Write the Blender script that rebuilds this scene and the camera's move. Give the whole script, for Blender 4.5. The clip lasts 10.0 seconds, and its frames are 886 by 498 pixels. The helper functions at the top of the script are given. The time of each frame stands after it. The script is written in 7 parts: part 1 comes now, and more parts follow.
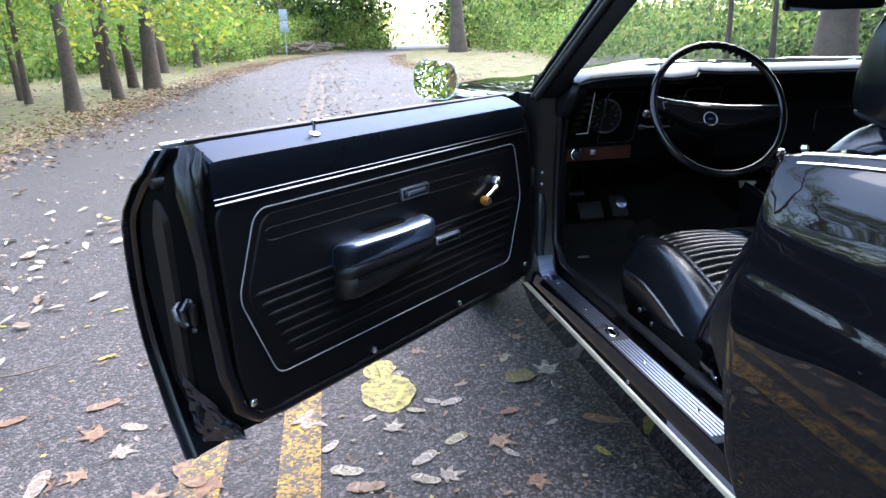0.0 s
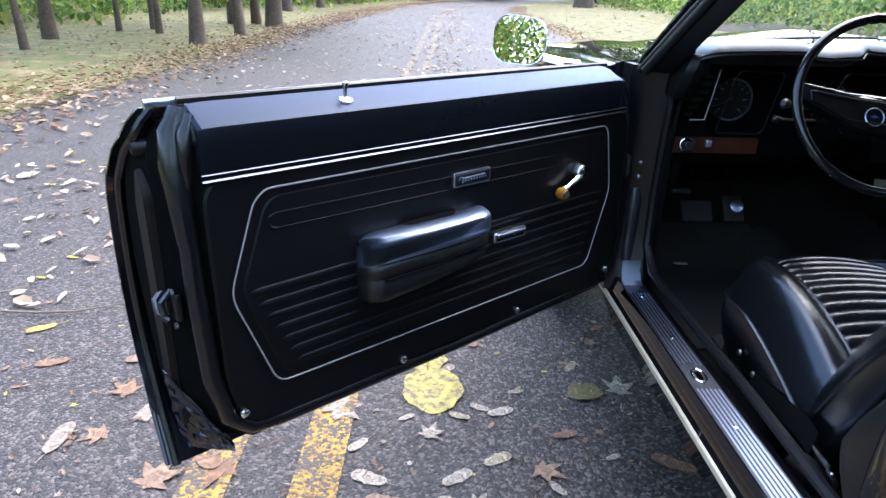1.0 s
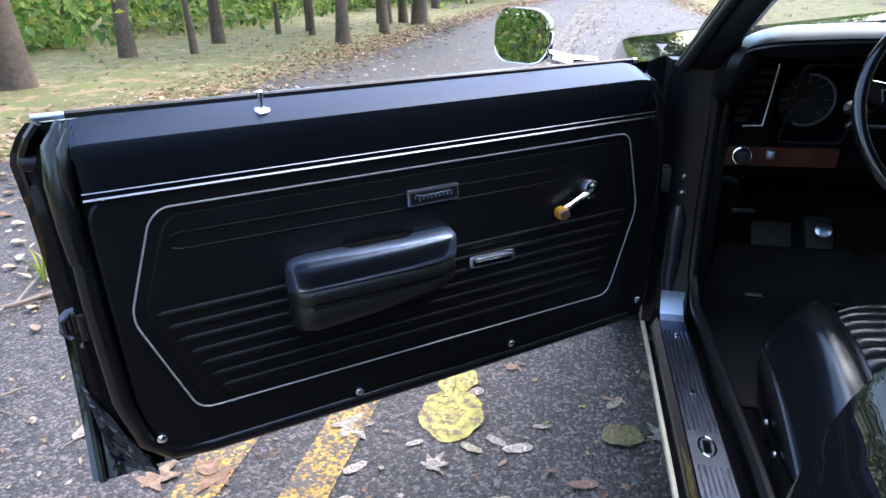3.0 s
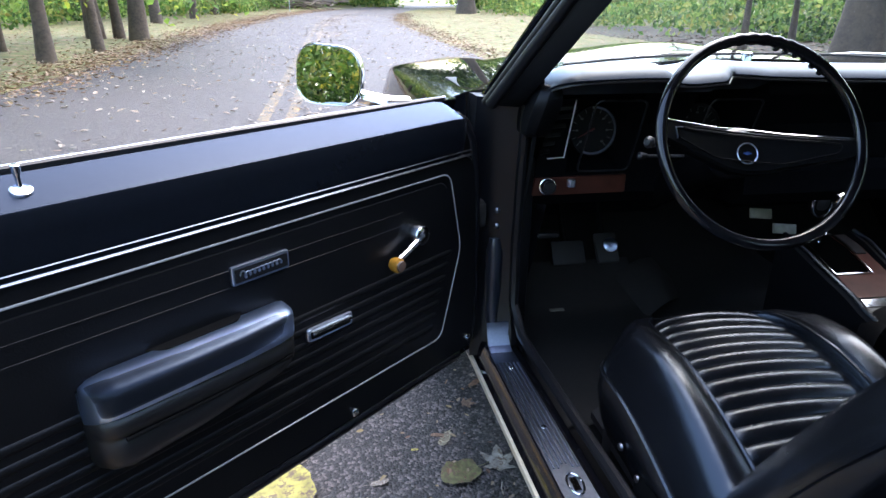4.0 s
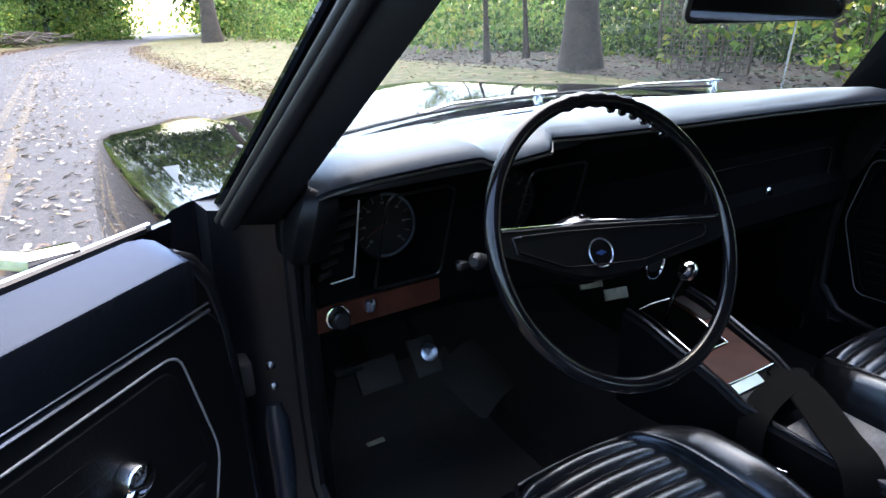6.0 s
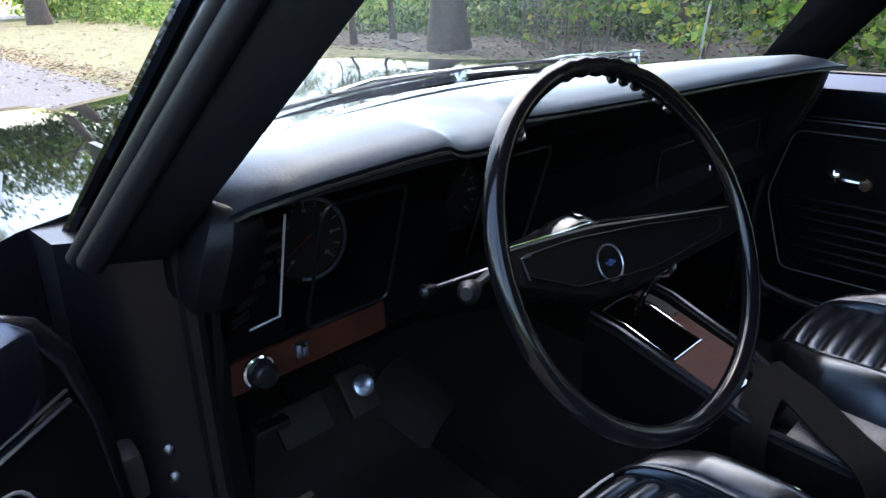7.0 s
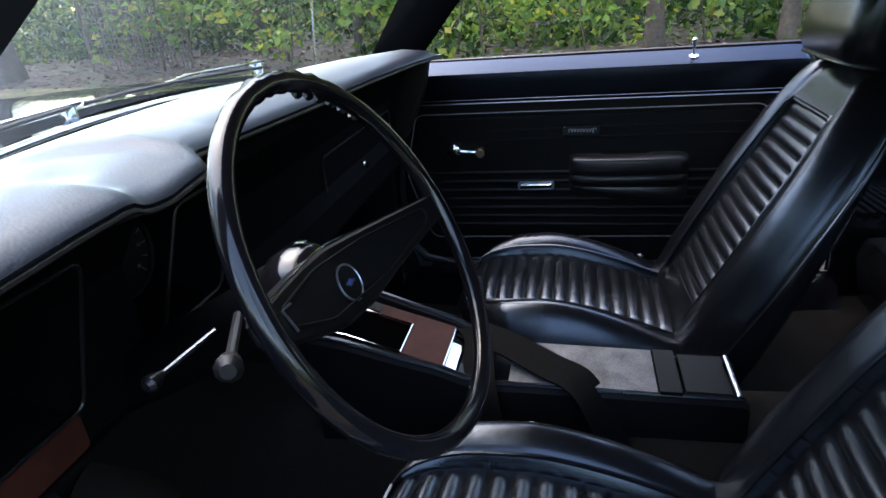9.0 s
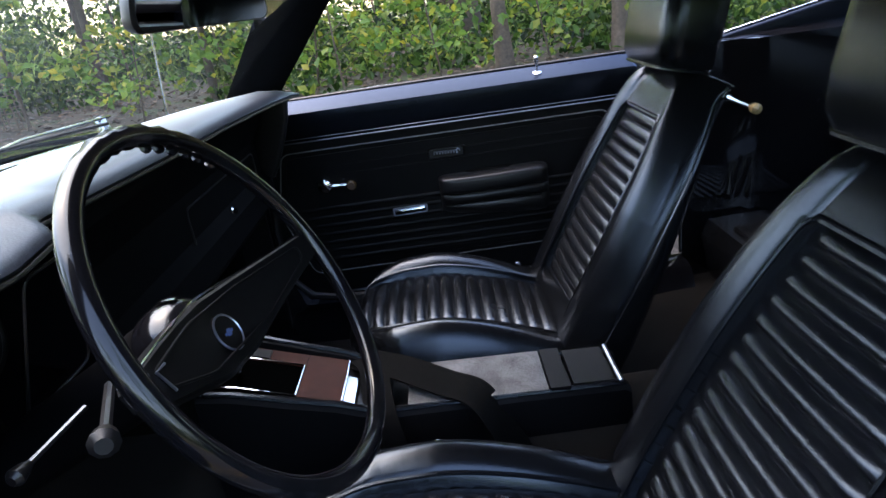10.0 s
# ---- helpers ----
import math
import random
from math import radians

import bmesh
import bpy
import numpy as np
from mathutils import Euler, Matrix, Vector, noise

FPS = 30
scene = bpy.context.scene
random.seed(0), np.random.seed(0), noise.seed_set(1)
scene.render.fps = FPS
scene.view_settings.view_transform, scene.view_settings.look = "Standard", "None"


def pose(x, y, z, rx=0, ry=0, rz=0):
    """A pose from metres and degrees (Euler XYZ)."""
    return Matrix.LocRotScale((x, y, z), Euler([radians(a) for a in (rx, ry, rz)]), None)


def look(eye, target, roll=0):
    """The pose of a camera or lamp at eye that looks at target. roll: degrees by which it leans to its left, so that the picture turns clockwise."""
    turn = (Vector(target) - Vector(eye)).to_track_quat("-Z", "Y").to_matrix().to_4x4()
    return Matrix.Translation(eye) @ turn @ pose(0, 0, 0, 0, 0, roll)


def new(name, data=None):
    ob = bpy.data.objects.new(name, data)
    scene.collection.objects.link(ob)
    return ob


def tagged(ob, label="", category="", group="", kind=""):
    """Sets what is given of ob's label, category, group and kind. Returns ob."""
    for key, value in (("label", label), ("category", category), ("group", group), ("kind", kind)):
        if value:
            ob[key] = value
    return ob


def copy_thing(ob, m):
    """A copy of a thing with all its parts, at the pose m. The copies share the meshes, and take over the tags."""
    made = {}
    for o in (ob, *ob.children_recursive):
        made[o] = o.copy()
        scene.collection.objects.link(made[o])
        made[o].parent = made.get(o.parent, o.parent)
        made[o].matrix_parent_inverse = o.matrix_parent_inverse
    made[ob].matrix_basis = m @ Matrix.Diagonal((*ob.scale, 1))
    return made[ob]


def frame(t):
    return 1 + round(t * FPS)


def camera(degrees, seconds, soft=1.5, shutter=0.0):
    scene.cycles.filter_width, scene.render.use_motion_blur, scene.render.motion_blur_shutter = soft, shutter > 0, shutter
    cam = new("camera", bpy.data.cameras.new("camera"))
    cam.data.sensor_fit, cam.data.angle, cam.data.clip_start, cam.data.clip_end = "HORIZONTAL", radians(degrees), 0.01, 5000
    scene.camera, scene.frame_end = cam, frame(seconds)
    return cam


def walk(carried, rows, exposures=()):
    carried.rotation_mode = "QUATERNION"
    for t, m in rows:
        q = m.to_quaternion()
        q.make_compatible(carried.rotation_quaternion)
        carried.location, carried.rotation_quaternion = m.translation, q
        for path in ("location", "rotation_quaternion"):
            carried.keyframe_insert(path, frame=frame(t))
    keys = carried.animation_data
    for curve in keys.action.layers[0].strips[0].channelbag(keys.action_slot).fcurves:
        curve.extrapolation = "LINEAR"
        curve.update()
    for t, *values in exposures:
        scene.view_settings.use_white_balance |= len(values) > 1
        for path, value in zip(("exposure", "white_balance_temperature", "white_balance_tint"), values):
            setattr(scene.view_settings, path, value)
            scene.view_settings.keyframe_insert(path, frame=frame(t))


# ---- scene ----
cam = camera(71.0, 10.0)
PATH = [
    (0, (-1.371, -1.86, 1.103), (-1.05, 0.007, 0.46), -1.6),
    (0.5, (-1.308, -1.72, 1.092), (-1.11, 0.138, 0.38), 0.5),
    (1, (-1.246, -1.603, 1.099), (-1.24, 0.241, 0.325), 1.6),
    (1.5, (-1.118, -1.492, 1.109), (-1.381, 0.314, 0.29), 1.8),
    (2, (-1.037, -1.439, 1.102), (-1.51, 0.307, 0.249), -0.1),
    (2.2, (-1.005, -1.432, 1.103), (-1.529, 0.307, 0.266), -1.3),
    (3.3, (-0.926, -1.399, 1.095), (-1.257, 0.416, 0.322), -2.1),
    (3.5, (-0.952, -1.373, 1.095), (-1.082, 0.469, 0.325), -0.6),
    (4, (-1.071, -1.291, 1.125), (-0.76, 0.537, 0.375), 0.8),
    (4.5, (-1.107, -1.206, 1.138), (-0.582, 0.578, 0.402), 0.8),
    (5, (-1.034, -1.072, 1.154), (-0.353, 0.664, 0.432), -0.9),
    (5.5, (-0.941, -0.975, 1.167), (-0.161, 0.721, 0.449), -2.4),
    (5.7, (-0.925, -0.935, 1.168), (-0.087, 0.739, 0.463), -2.2),
    (6.8, (-0.895, -0.667, 1.144), (0.297, 0.759, 0.407), -1.4),
    (7, (-0.876, -0.632, 1.132), (0.366, 0.742, 0.377), -1.5),
    (7.5, (-0.849, -0.576, 1.13), (0.571, 0.581, 0.328), -1.8),
    (8, (-0.846, -0.547, 1.126), (0.747, 0.339, 0.302), -2.6),
    (8.5, (-0.856, -0.531, 1.128), (0.837, 0.148, 0.309), -3.9),
    (9, (-0.871, -0.531, 1.137), (0.919, -0.114, 0.349), -4.6),
    (9.5, (-0.883, -0.535, 1.138), (0.966, -0.333, 0.403), -7.2),
    (10, (-0.884, -0.545, 1.14), (0.972, -0.491, 0.397), -8.4),
]
walk(cam, [(t, look(eye, target, roll)) for t, eye, target, roll in PATH], [(0, 3.08, 6400, 15), (4, 3.10, 6400, 15), (5.5, 3.13, 6500, 15), (8.5, 3.12, 6580, 16), (10, 3.14, 6750, 17)])

# ---- sky, sun ----
world = bpy.data.worlds.new("sky")
scene.world = world
world.use_nodes = True
wn = world.node_tree
sky = wn.nodes.new("ShaderNodeTexSky")
sky.sky_type = "NISHITA"
sky.sun_disc = False
sky.sun_elevation = radians(60)
sky.sun_rotation = radians(40)
sky.air_density = 1.2
sky.dust_density = 1.6
sky.ozone_density = 0.6
wn.nodes["Background"].inputs["Strength"].default_value = 0.15
wn.links.new(sky.outputs["Color"], wn.nodes["Background"].inputs["Color"])
sun = new("sun", bpy.data.lights.new("sun", "SUN"))
sun.data.energy = 0.7
sun.data.angle = radians(75)
sun.data.color = (1.0, 0.985, 0.96)
sun.rotation_euler = (radians(30), 0, radians(140))

# ---- materials ----


def mat(name, color, rough=0.6, metal=0.0, var=0.15, grain=60.0, stain=3.0, bump=0.0, bump_scale=200.0, coat=0.0, spec=0.5, second=None, second_amount=0.5, mask_scale=4.0):
    """Principled material with variation at two scales and fine relief."""
    m = bpy.data.materials.new(name)
    m.use_nodes = True
    nt = m.node_tree
    b = nt.nodes["Principled BSDF"]
    co = nt.nodes.new("ShaderNodeTexCoord")
    n1 = nt.nodes.new("ShaderNodeTexNoise")
    n1.inputs["Scale"].default_value = grain
    n1.inputs["Detail"].default_value = 4
    n2 = nt.nodes.new("ShaderNodeTexNoise")
    n2.inputs["Scale"].default_value = stain
    n2.inputs["Detail"].default_value = 5
    for n in (n1, n2):
        nt.links.new(co.outputs["Object"], n.inputs["Vector"])
    add = nt.nodes.new("ShaderNodeMath")
    add.operation = "ADD"
    nt.links.new(n1.outputs["Fac"], add.inputs[0])
    nt.links.new(n2.outputs["Fac"], add.inputs[1])
    mr = nt.nodes.new("ShaderNodeMapRange")
    mr.inputs["From Min"].default_value = 0.6
    mr.inputs["From Max"].default_value = 1.4
    mr.inputs["To Min"].default_value = 1 - var
    mr.inputs["To Max"].default_value = 1 + var
    nt.links.new(add.outputs[0], mr.inputs["Value"])
    mul = nt.nodes.new("ShaderNodeVectorMath")
    mul.operation = "SCALE"
    nt.links.new(mr.outputs["Result"], mul.inputs["Scale"])
    if second:
        mk = nt.nodes.new("ShaderNodeTexNoise")
        mk.inputs["Scale"].default_value = mask_scale
        mk.inputs["Detail"].default_value = 8
        mk.inputs["Roughness"].default_value = 0.65
        nt.links.new(co.outputs["Object"], mk.inputs["Vector"])
        rr = nt.nodes.new("ShaderNodeMapRange")
        rr.inputs["From Min"].default_value = 0.62 - second_amount * 0.25
        rr.inputs["From Max"].default_value = 0.70 - second_amount * 0.25
        nt.links.new(mk.outputs["Fac"], rr.inputs["Value"])
        mx = nt.nodes.new("ShaderNodeMix")
        mx.data_type = "RGBA"
        mx.inputs[6].default_value = (*color, 1)
        mx.inputs[7].default_value = (*second, 1)
        nt.links.new(rr.outputs["Result"], mx.inputs[0])
        nt.links.new(mx.outputs[2], mul.inputs[0])
    else:
        mul.inputs[0].default_value = color
    nt.links.new(mul.outputs[0], b.inputs["Base Color"])
    b.inputs["Metallic"].default_value = metal
    b.inputs["Coat Weight"].default_value = coat
    b.inputs["Coat Roughness"].default_value = 0.03
    b.inputs["Specular IOR Level"].default_value = spec
    r2 = nt.nodes.new("ShaderNodeMapRange")
    r2.inputs["To Min"].default_value = max(0.0, rough - 0.12 * rough)
    r2.inputs["To Max"].default_value = min(1.0, rough + 0.25 * rough)
    nt.links.new(n2.outputs["Fac"], r2.inputs["Value"])
    nt.links.new(r2.outputs["Result"], b.inputs["Roughness"])
    if bump:
        n3 = nt.nodes.new("ShaderNodeTexNoise")
        n3.inputs["Scale"].default_value = bump_scale
        n3.inputs["Detail"].default_value = 3
        nt.links.new(co.outputs["Object"], n3.inputs["Vector"])
        bp = nt.nodes.new("ShaderNodeBump")
        bp.inputs["Strength"].default_value = bump
        bp.inputs["Distance"].default_value = 0.002
        nt.links.new(n3.outputs["Fac"], bp.inputs["Height"])
        nt.links.new(bp.outputs["Normal"], b.inputs["Normal"])
    return m


def leaf_mat(name, stops, rough=0.55, translucent=0.5, per_object=False):
    """Leaf material: colours spread at random over the leaves, light shines through."""
    m = bpy.data.materials.new(name)
    m.use_nodes = True
    nt = m.node_tree
    b = nt.nodes["Principled BSDF"]
    out = nt.nodes["Material Output"]
    if per_object:
        src = nt.nodes.new("ShaderNodeObjectInfo").outputs["Random"]
    else:
        src = nt.nodes.new("ShaderNodeNewGeometry").outputs["Random Per Island"]
    ramp = nt.nodes.new("ShaderNodeValToRGB")
    ramp.color_ramp.interpolation = "LINEAR"
    els = ramp.color_ramp.elements
    els[0].position, els[0].color = 0.0, (*stops[0], 1)
    els[1].position, els[1].color = 1.0, (*stops[-1], 1)
    for i, c in enumerate(stops[1:-1]):
        e = els.new((i + 1) / (len(stops) - 1))
        e.color = (*c, 1)
    nt.links.new(src, ramp.inputs["Fac"])
    co = nt.nodes.new("ShaderNodeTexCoord")
    nz = nt.nodes.new("ShaderNodeTexNoise")
    nz.inputs["Scale"].default_value = 6 if per_object else 0.35
    nz.inputs["Detail"].default_value = 5
    nt.links.new(co.outputs["Object"], nz.inputs["Vector"])
    mr = nt.nodes.new("ShaderNodeMapRange")
    mr.inputs["From Min"].default_value, mr.inputs["From Max"].default_value = 0.3, 0.7
    mr.inputs["To Min"].default_value, mr.inputs["To Max"].default_value = 0.45, 1.5
    nt.links.new(nz.outputs["Fac"], mr.inputs["Value"])
    mul = nt.nodes.new("ShaderNodeVectorMath")
    mul.operation = "SCALE"
    nt.links.new(ramp.outputs["Color"], mul.inputs[0])
    nt.links.new(mr.outputs["Result"], mul.inputs["Scale"])
    if per_object:
        sp = nt.nodes.new("ShaderNodeTexNoise")
        sp.inputs["Scale"].default_value = 9.0
        sp.inputs["Detail"].default_value = 7
        sp.inputs["Roughness"].default_value = 0.75
        nt.links.new(co.outputs["Object"], sp.inputs["Vector"])
        sr = nt.nodes.new("ShaderNodeMapRange")
        sr.inputs["From Min"].default_value, sr.inputs["From Max"].default_value = 0.50, 0.58
        nt.links.new(sp.outputs["Fac"], sr.inputs["Value"])
        mx = nt.nodes.new("ShaderNodeMix")
        mx.data_type = "RGBA"
        mx.inputs[7].default_value = (0.11, 0.065, 0.035, 1)
        nt.links.new(sr.outputs["Result"], mx.inputs[0])
        nt.links.new(mul.outputs[0], mx.inputs[6])
        nt.links.new(mx.outputs[2], b.inputs["Base Color"])
    else:
        nt.links.new(mul.outputs[0], b.inputs["Base Color"])
    b.inputs["Roughness"].default_value = rough
    tr = nt.nodes.new("ShaderNodeBsdfTranslucent")
    nt.links.new(mul.outputs[0], tr.inputs["Color"])
    mix = nt.nodes.new("ShaderNodeMixShader")
    mix.inputs[0].default_value = translucent
    nt.links.new(b.outputs[0], mix.inputs[1])
    nt.links.new(tr.outputs[0], mix.inputs[2])
    nt.links.new(mix.outputs[0], out.inputs["Surface"])
    return m


def asphalt_mat():
    """Worn asphalt: dark binder with light stone chips and faint stains."""
    m = mat("asphalt", (0.0395, 0.0330, 0.0305), 0.62, var=0.3, grain=25, stain=0.5, bump=0.0)
    nt = m.node_tree
    b = nt.nodes["Principled BSDF"]
    co = nt.nodes.new("ShaderNodeTexCoord")
    vo = nt.nodes.new("ShaderNodeTexVoronoi")
    vo.inputs["Scale"].default_value = 130
    nt.links.new(co.outputs["Object"], vo.inputs["Vector"])
    ramp = nt.nodes.new("ShaderNodeValToRGB")
    els = ramp.color_ramp.elements
    els[0].position, els[0].color = 0.0, (0.22, 0.22, 0.22, 1)
    els[1].position, els[1].color = 1.0, (3.1, 3.0, 3.0, 1)
    mid = els.new(0.62)
    mid.color = (0.8, 0.8, 0.82, 1)
    sep = nt.nodes.new("ShaderNodeSeparateColor")
    nt.links.new(vo.outputs["Color"], sep.inputs[0])
    nt.links.new(sep.outputs[0], ramp.inputs["Fac"])
    mul = nt.nodes.new("ShaderNodeVectorMath")
    mul.operation = "MULTIPLY"
    old = b.inputs["Base Color"].links[0].from_socket
    nt.links.new(old, mul.inputs[0])
    nt.links.new(ramp.outputs["Color"], mul.inputs[1])
    nt.links.new(mul.outputs[0], b.inputs["Base Color"])
    bp = nt.nodes.new("ShaderNodeBump")
    bp.inputs["Strength"].default_value = 0.9
    bp.inputs["Distance"].default_value = 0.004
    bp.invert = True
    nt.links.new(vo.outputs["Distance"], bp.inputs["Height"])
    nt.links.new(bp.outputs["Normal"], b.inputs["Normal"])
    return m


def line_mat():
    """Road paint worn through to the asphalt between the stones, fading further down the road."""
    m = mat("road_paint", (0.40, 0.225, 0.035), 0.66, var=0.35, grain=40, stain=4)
    nt = m.node_tree
    b = nt.nodes["Principled BSDF"]
    co = nt.nodes.new("ShaderNodeTexCoord")
    vo = nt.nodes.new("ShaderNodeTexVoronoi")
    vo.inputs["Scale"].default_value = 130
    nz = nt.nodes.new("ShaderNodeTexNoise")
    nz.inputs["Scale"].default_value = 9
    nz.inputs["Detail"].default_value = 6
    for n in (vo, nz):
        nt.links.new(co.outputs["Object"], n.inputs["Vector"])
    ad = nt.nodes.new("ShaderNodeMath")
    ad.operation = "MULTIPLY_ADD"
    ad.inputs[1].default_value = 0.55
    sep = nt.nodes.new("ShaderNodeSeparateColor")
    nt.links.new(vo.outputs["Color"], sep.inputs[0])
    nt.links.new(sep.outputs[0], ad.inputs[0])
    nt.links.new(nz.outputs["Fac"], ad.inputs[2])
    mr = nt.nodes.new("ShaderNodeMapRange")
    mr.inputs["From Min"].default_value, mr.inputs["From Max"].default_value = 0.74, 0.98
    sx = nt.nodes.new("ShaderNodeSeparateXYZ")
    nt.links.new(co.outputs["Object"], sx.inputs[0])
    # less paint shows with distance, from y 0.5 to 8
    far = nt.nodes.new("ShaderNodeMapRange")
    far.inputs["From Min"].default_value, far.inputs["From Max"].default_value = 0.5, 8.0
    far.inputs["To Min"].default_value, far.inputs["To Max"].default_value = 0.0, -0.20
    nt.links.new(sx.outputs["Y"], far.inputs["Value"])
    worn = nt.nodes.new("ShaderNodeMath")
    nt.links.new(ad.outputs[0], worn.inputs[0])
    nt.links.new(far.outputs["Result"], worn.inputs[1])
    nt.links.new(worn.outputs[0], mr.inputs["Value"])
    mx = nt.nodes.new("ShaderNodeMix")
    mx.data_type = "RGBA"
    mx.inputs[6].default_value = (0.075, 0.062, 0.050, 1)
    nt.links.new(mr.outputs["Result"], mx.inputs[0])
    nt.links.new(b.inputs["Base Color"].links[0].from_socket, mx.inputs[7])
    nt.links.new(mx.outputs[2], b.inputs["Base Color"])
    bp = nt.nodes.new("ShaderNodeBump")
    bp.inputs["Strength"].default_value = 0.9
    bp.inputs["Distance"].default_value = 0.004
    bp.invert = True
    nt.links.new(vo.outputs["Distance"], bp.inputs["Height"])
    nt.links.new(bp.outputs["Normal"], b.inputs["Normal"])
    return m


def glass_mat(name, haze=0.03):
    """Clear thin glass with a Fresnel gloss and a little dust."""
    m = bpy.data.materials.new(name)
    m.use_nodes = True
    nt = m.node_tree
    nt.nodes.remove(nt.nodes["Principled BSDF"])
    out = nt.nodes["Material Output"]
    tr = nt.nodes.new("ShaderNodeBsdfTransparent")
    tr.inputs["Color"].default_value = (0.93, 0.96, 0.94, 1)
    gl = nt.nodes.new("ShaderNodeBsdfGlossy")
    gl.inputs["Roughness"].default_value = 0.02
    df = nt.nodes.new("ShaderNodeBsdfDiffuse")
    df.inputs["Color"].default_value = (0.6, 0.62, 0.62, 1)
    lw = nt.nodes.new("ShaderNodeLayerWeight")
    lw.inputs["Blend"].default_value = 0.5
    pw = nt.nodes.new("ShaderNodeMath")
    pw.operation = "POWER"
    pw.inputs[1].default_value = 4.0
    nt.links.new(lw.outputs["Facing"], pw.inputs[0])
    fr = nt.nodes.new("ShaderNodeMath")
    fr.operation = "MULTIPLY_ADD"
    fr.inputs[1].default_value = 0.75
    fr.inputs[2].default_value = 0.05
    nt.links.new(pw.outputs[0], fr.inputs[0])
    m1 = nt.nodes.new("ShaderNodeMixShader")
    m1.inputs[0].default_value = haze
    nt.links.new(tr.outputs[0], m1.inputs[1])
    nt.links.new(df.outputs[0], m1.inputs[2])
    m2 = nt.nodes.new("ShaderNodeMixShader")
    nt.links.new(fr.outputs[0], m2.inputs[0])
    nt.links.new(m1.outputs[0], m2.inputs[1])
    nt.links.new(gl.outputs[0], m2.inputs[2])
    nt.links.new(m2.outputs[0], out.inputs["Surface"])
    return m


PAINT = mat("black_paint", (0.004, 0.004, 0.005), 0.3, var=0.1, coat=0.85, spec=0.0)
SATIN = mat("satin_black_paint", (0.004, 0.0045, 0.006), 0.30, var=0.2, grain=50, stain=8, bump=0.06, spec=0.30)
COVER = mat("blue_black_cover", (0.012, 0.014, 0.02), 0.28, var=0.2, grain=50, stain=8, spec=0.6)
PALE = mat("pale_metal", (0.50, 0.50, 0.49), 0.4, var=0.1)
VINYL = mat("black_vinyl", (0.0037, 0.0039, 0.0044), 0.38, var=0.2, grain=90, stain=6, bump=0.15, bump_scale=420, spec=0.14)
DIMCHROME = mat("dim_chrome", (0.17, 0.175, 0.19), 0.28, metal=1.0, var=0.08, grain=40)
VOIDBLK = mat("shadowed_black", (0.0012, 0.0012, 0.0012), 0.95, var=0.2, spec=0.0)
STEEL = mat("dull_steel", (0.20, 0.20, 0.21), 0.35, metal=1.0, var=0.4, grain=60, stain=25)
LEATHER = mat("seat_vinyl", (0.0034, 0.0038, 0.0047), 0.24, var=0.2, grain=90, stain=7, bump=0.09, bump_scale=350, spec=0.60)
DARKSTEEL = mat("greased_steel", (0.07, 0.07, 0.075), 0.3, metal=1.0, var=0.5, grain=60, stain=25)
PADVINYL = mat("dash_vinyl", (0.0085, 0.0105, 0.0145), 0.31, var=0.3, grain=120, stain=9, bump=0.14, bump_scale=330, spec=0.0)
GLOSS = mat("gloss_black_plastic", (0.004, 0.004, 0.005), 0.12, var=0.15, grain=150, stain=9)
PLASTIC = mat("black_plastic", (0.0045, 0.0045, 0.005), 0.36, var=0.15, grain=150, stain=9)
MATTE = mat("matte_black", (0.003, 0.003, 0.003), 0.75, var=0.25, grain=80, stain=8, spec=0.05)
RUBBER = mat("rubber", (0.006, 0.0063, 0.0075), 0.36, var=0.2, grain=90, stain=10, bump=0.1, spec=0.25)
SEAL = mat("glossy_seal_rubber", (0.004, 0.004, 0.005), 0.22, var=0.2, grain=60, stain=10, spec=0.5)
PRIMER = mat("brown_primer", (0.011, 0.0085, 0.0070), 0.5, var=0.35, grain=40, stain=9, spec=0.15)
HORN = mat("horn_bar_black", (0.004, 0.004, 0.0045), 0.42, var=0.2, grain=90, stain=6, bump=0.1, bump_scale=400, spec=0.06)
# amber knob with the closed door's shade put into its colour
SHADEKNOB = mat("shaded_amber_knob", (0.05, 0.032, 0.012), 0.25, var=0.2)
CARPET = mat("black_carpet", (0.0095, 0.0085, 0.0074), 0.95, var=0.5, grain=500, stain=5, bump=0.8, bump_scale=700, spec=0.1)
MATMAT = mat("floor_mat_rubber", (0.0118, 0.0108, 0.0092), 0.6, var=0.3, grain=60, stain=7, bump=0.2, spec=0.25)
CHROME = mat("chrome", (0.78, 0.79, 0.80), 0.08, metal=1.0, var=0.04, grain=40)
ALU = mat("aluminium", (0.46, 0.51, 0.62), 0.28, metal=1.0, var=0.12, grain=200, stain=12, bump=0.1, bump_scale=300)
BEIGE = mat("cream_trim", (0.42, 0.38, 0.28), 0.4, var=0.2, grain=60)
AMBER = mat("amber_knob", (0.30, 0.14, 0.018), 0.18, var=0.25, grain=90, stain=30, coat=0.6)
SMOKE = mat("smoked_knob", (0.30, 0.22, 0.10), 0.15, var=0.2, grain=90, coat=0.6)
WOOD = mat("wood_grain", (0.046, 0.0140, 0.0085), 0.45, var=0.45, grain=35, stain=14, coat=0.0, spec=0.15)
GAUGE = mat("gauge_face", (0.008, 0.008, 0.008), 0.7, var=0.1, spec=0.2)
PADTOP = mat("door_pad_vinyl", (0.0045, 0.0055, 0.0075), 0.5, var=0.15, grain=90, stain=6, bump=0.10, bump_scale=420, spec=0.0)
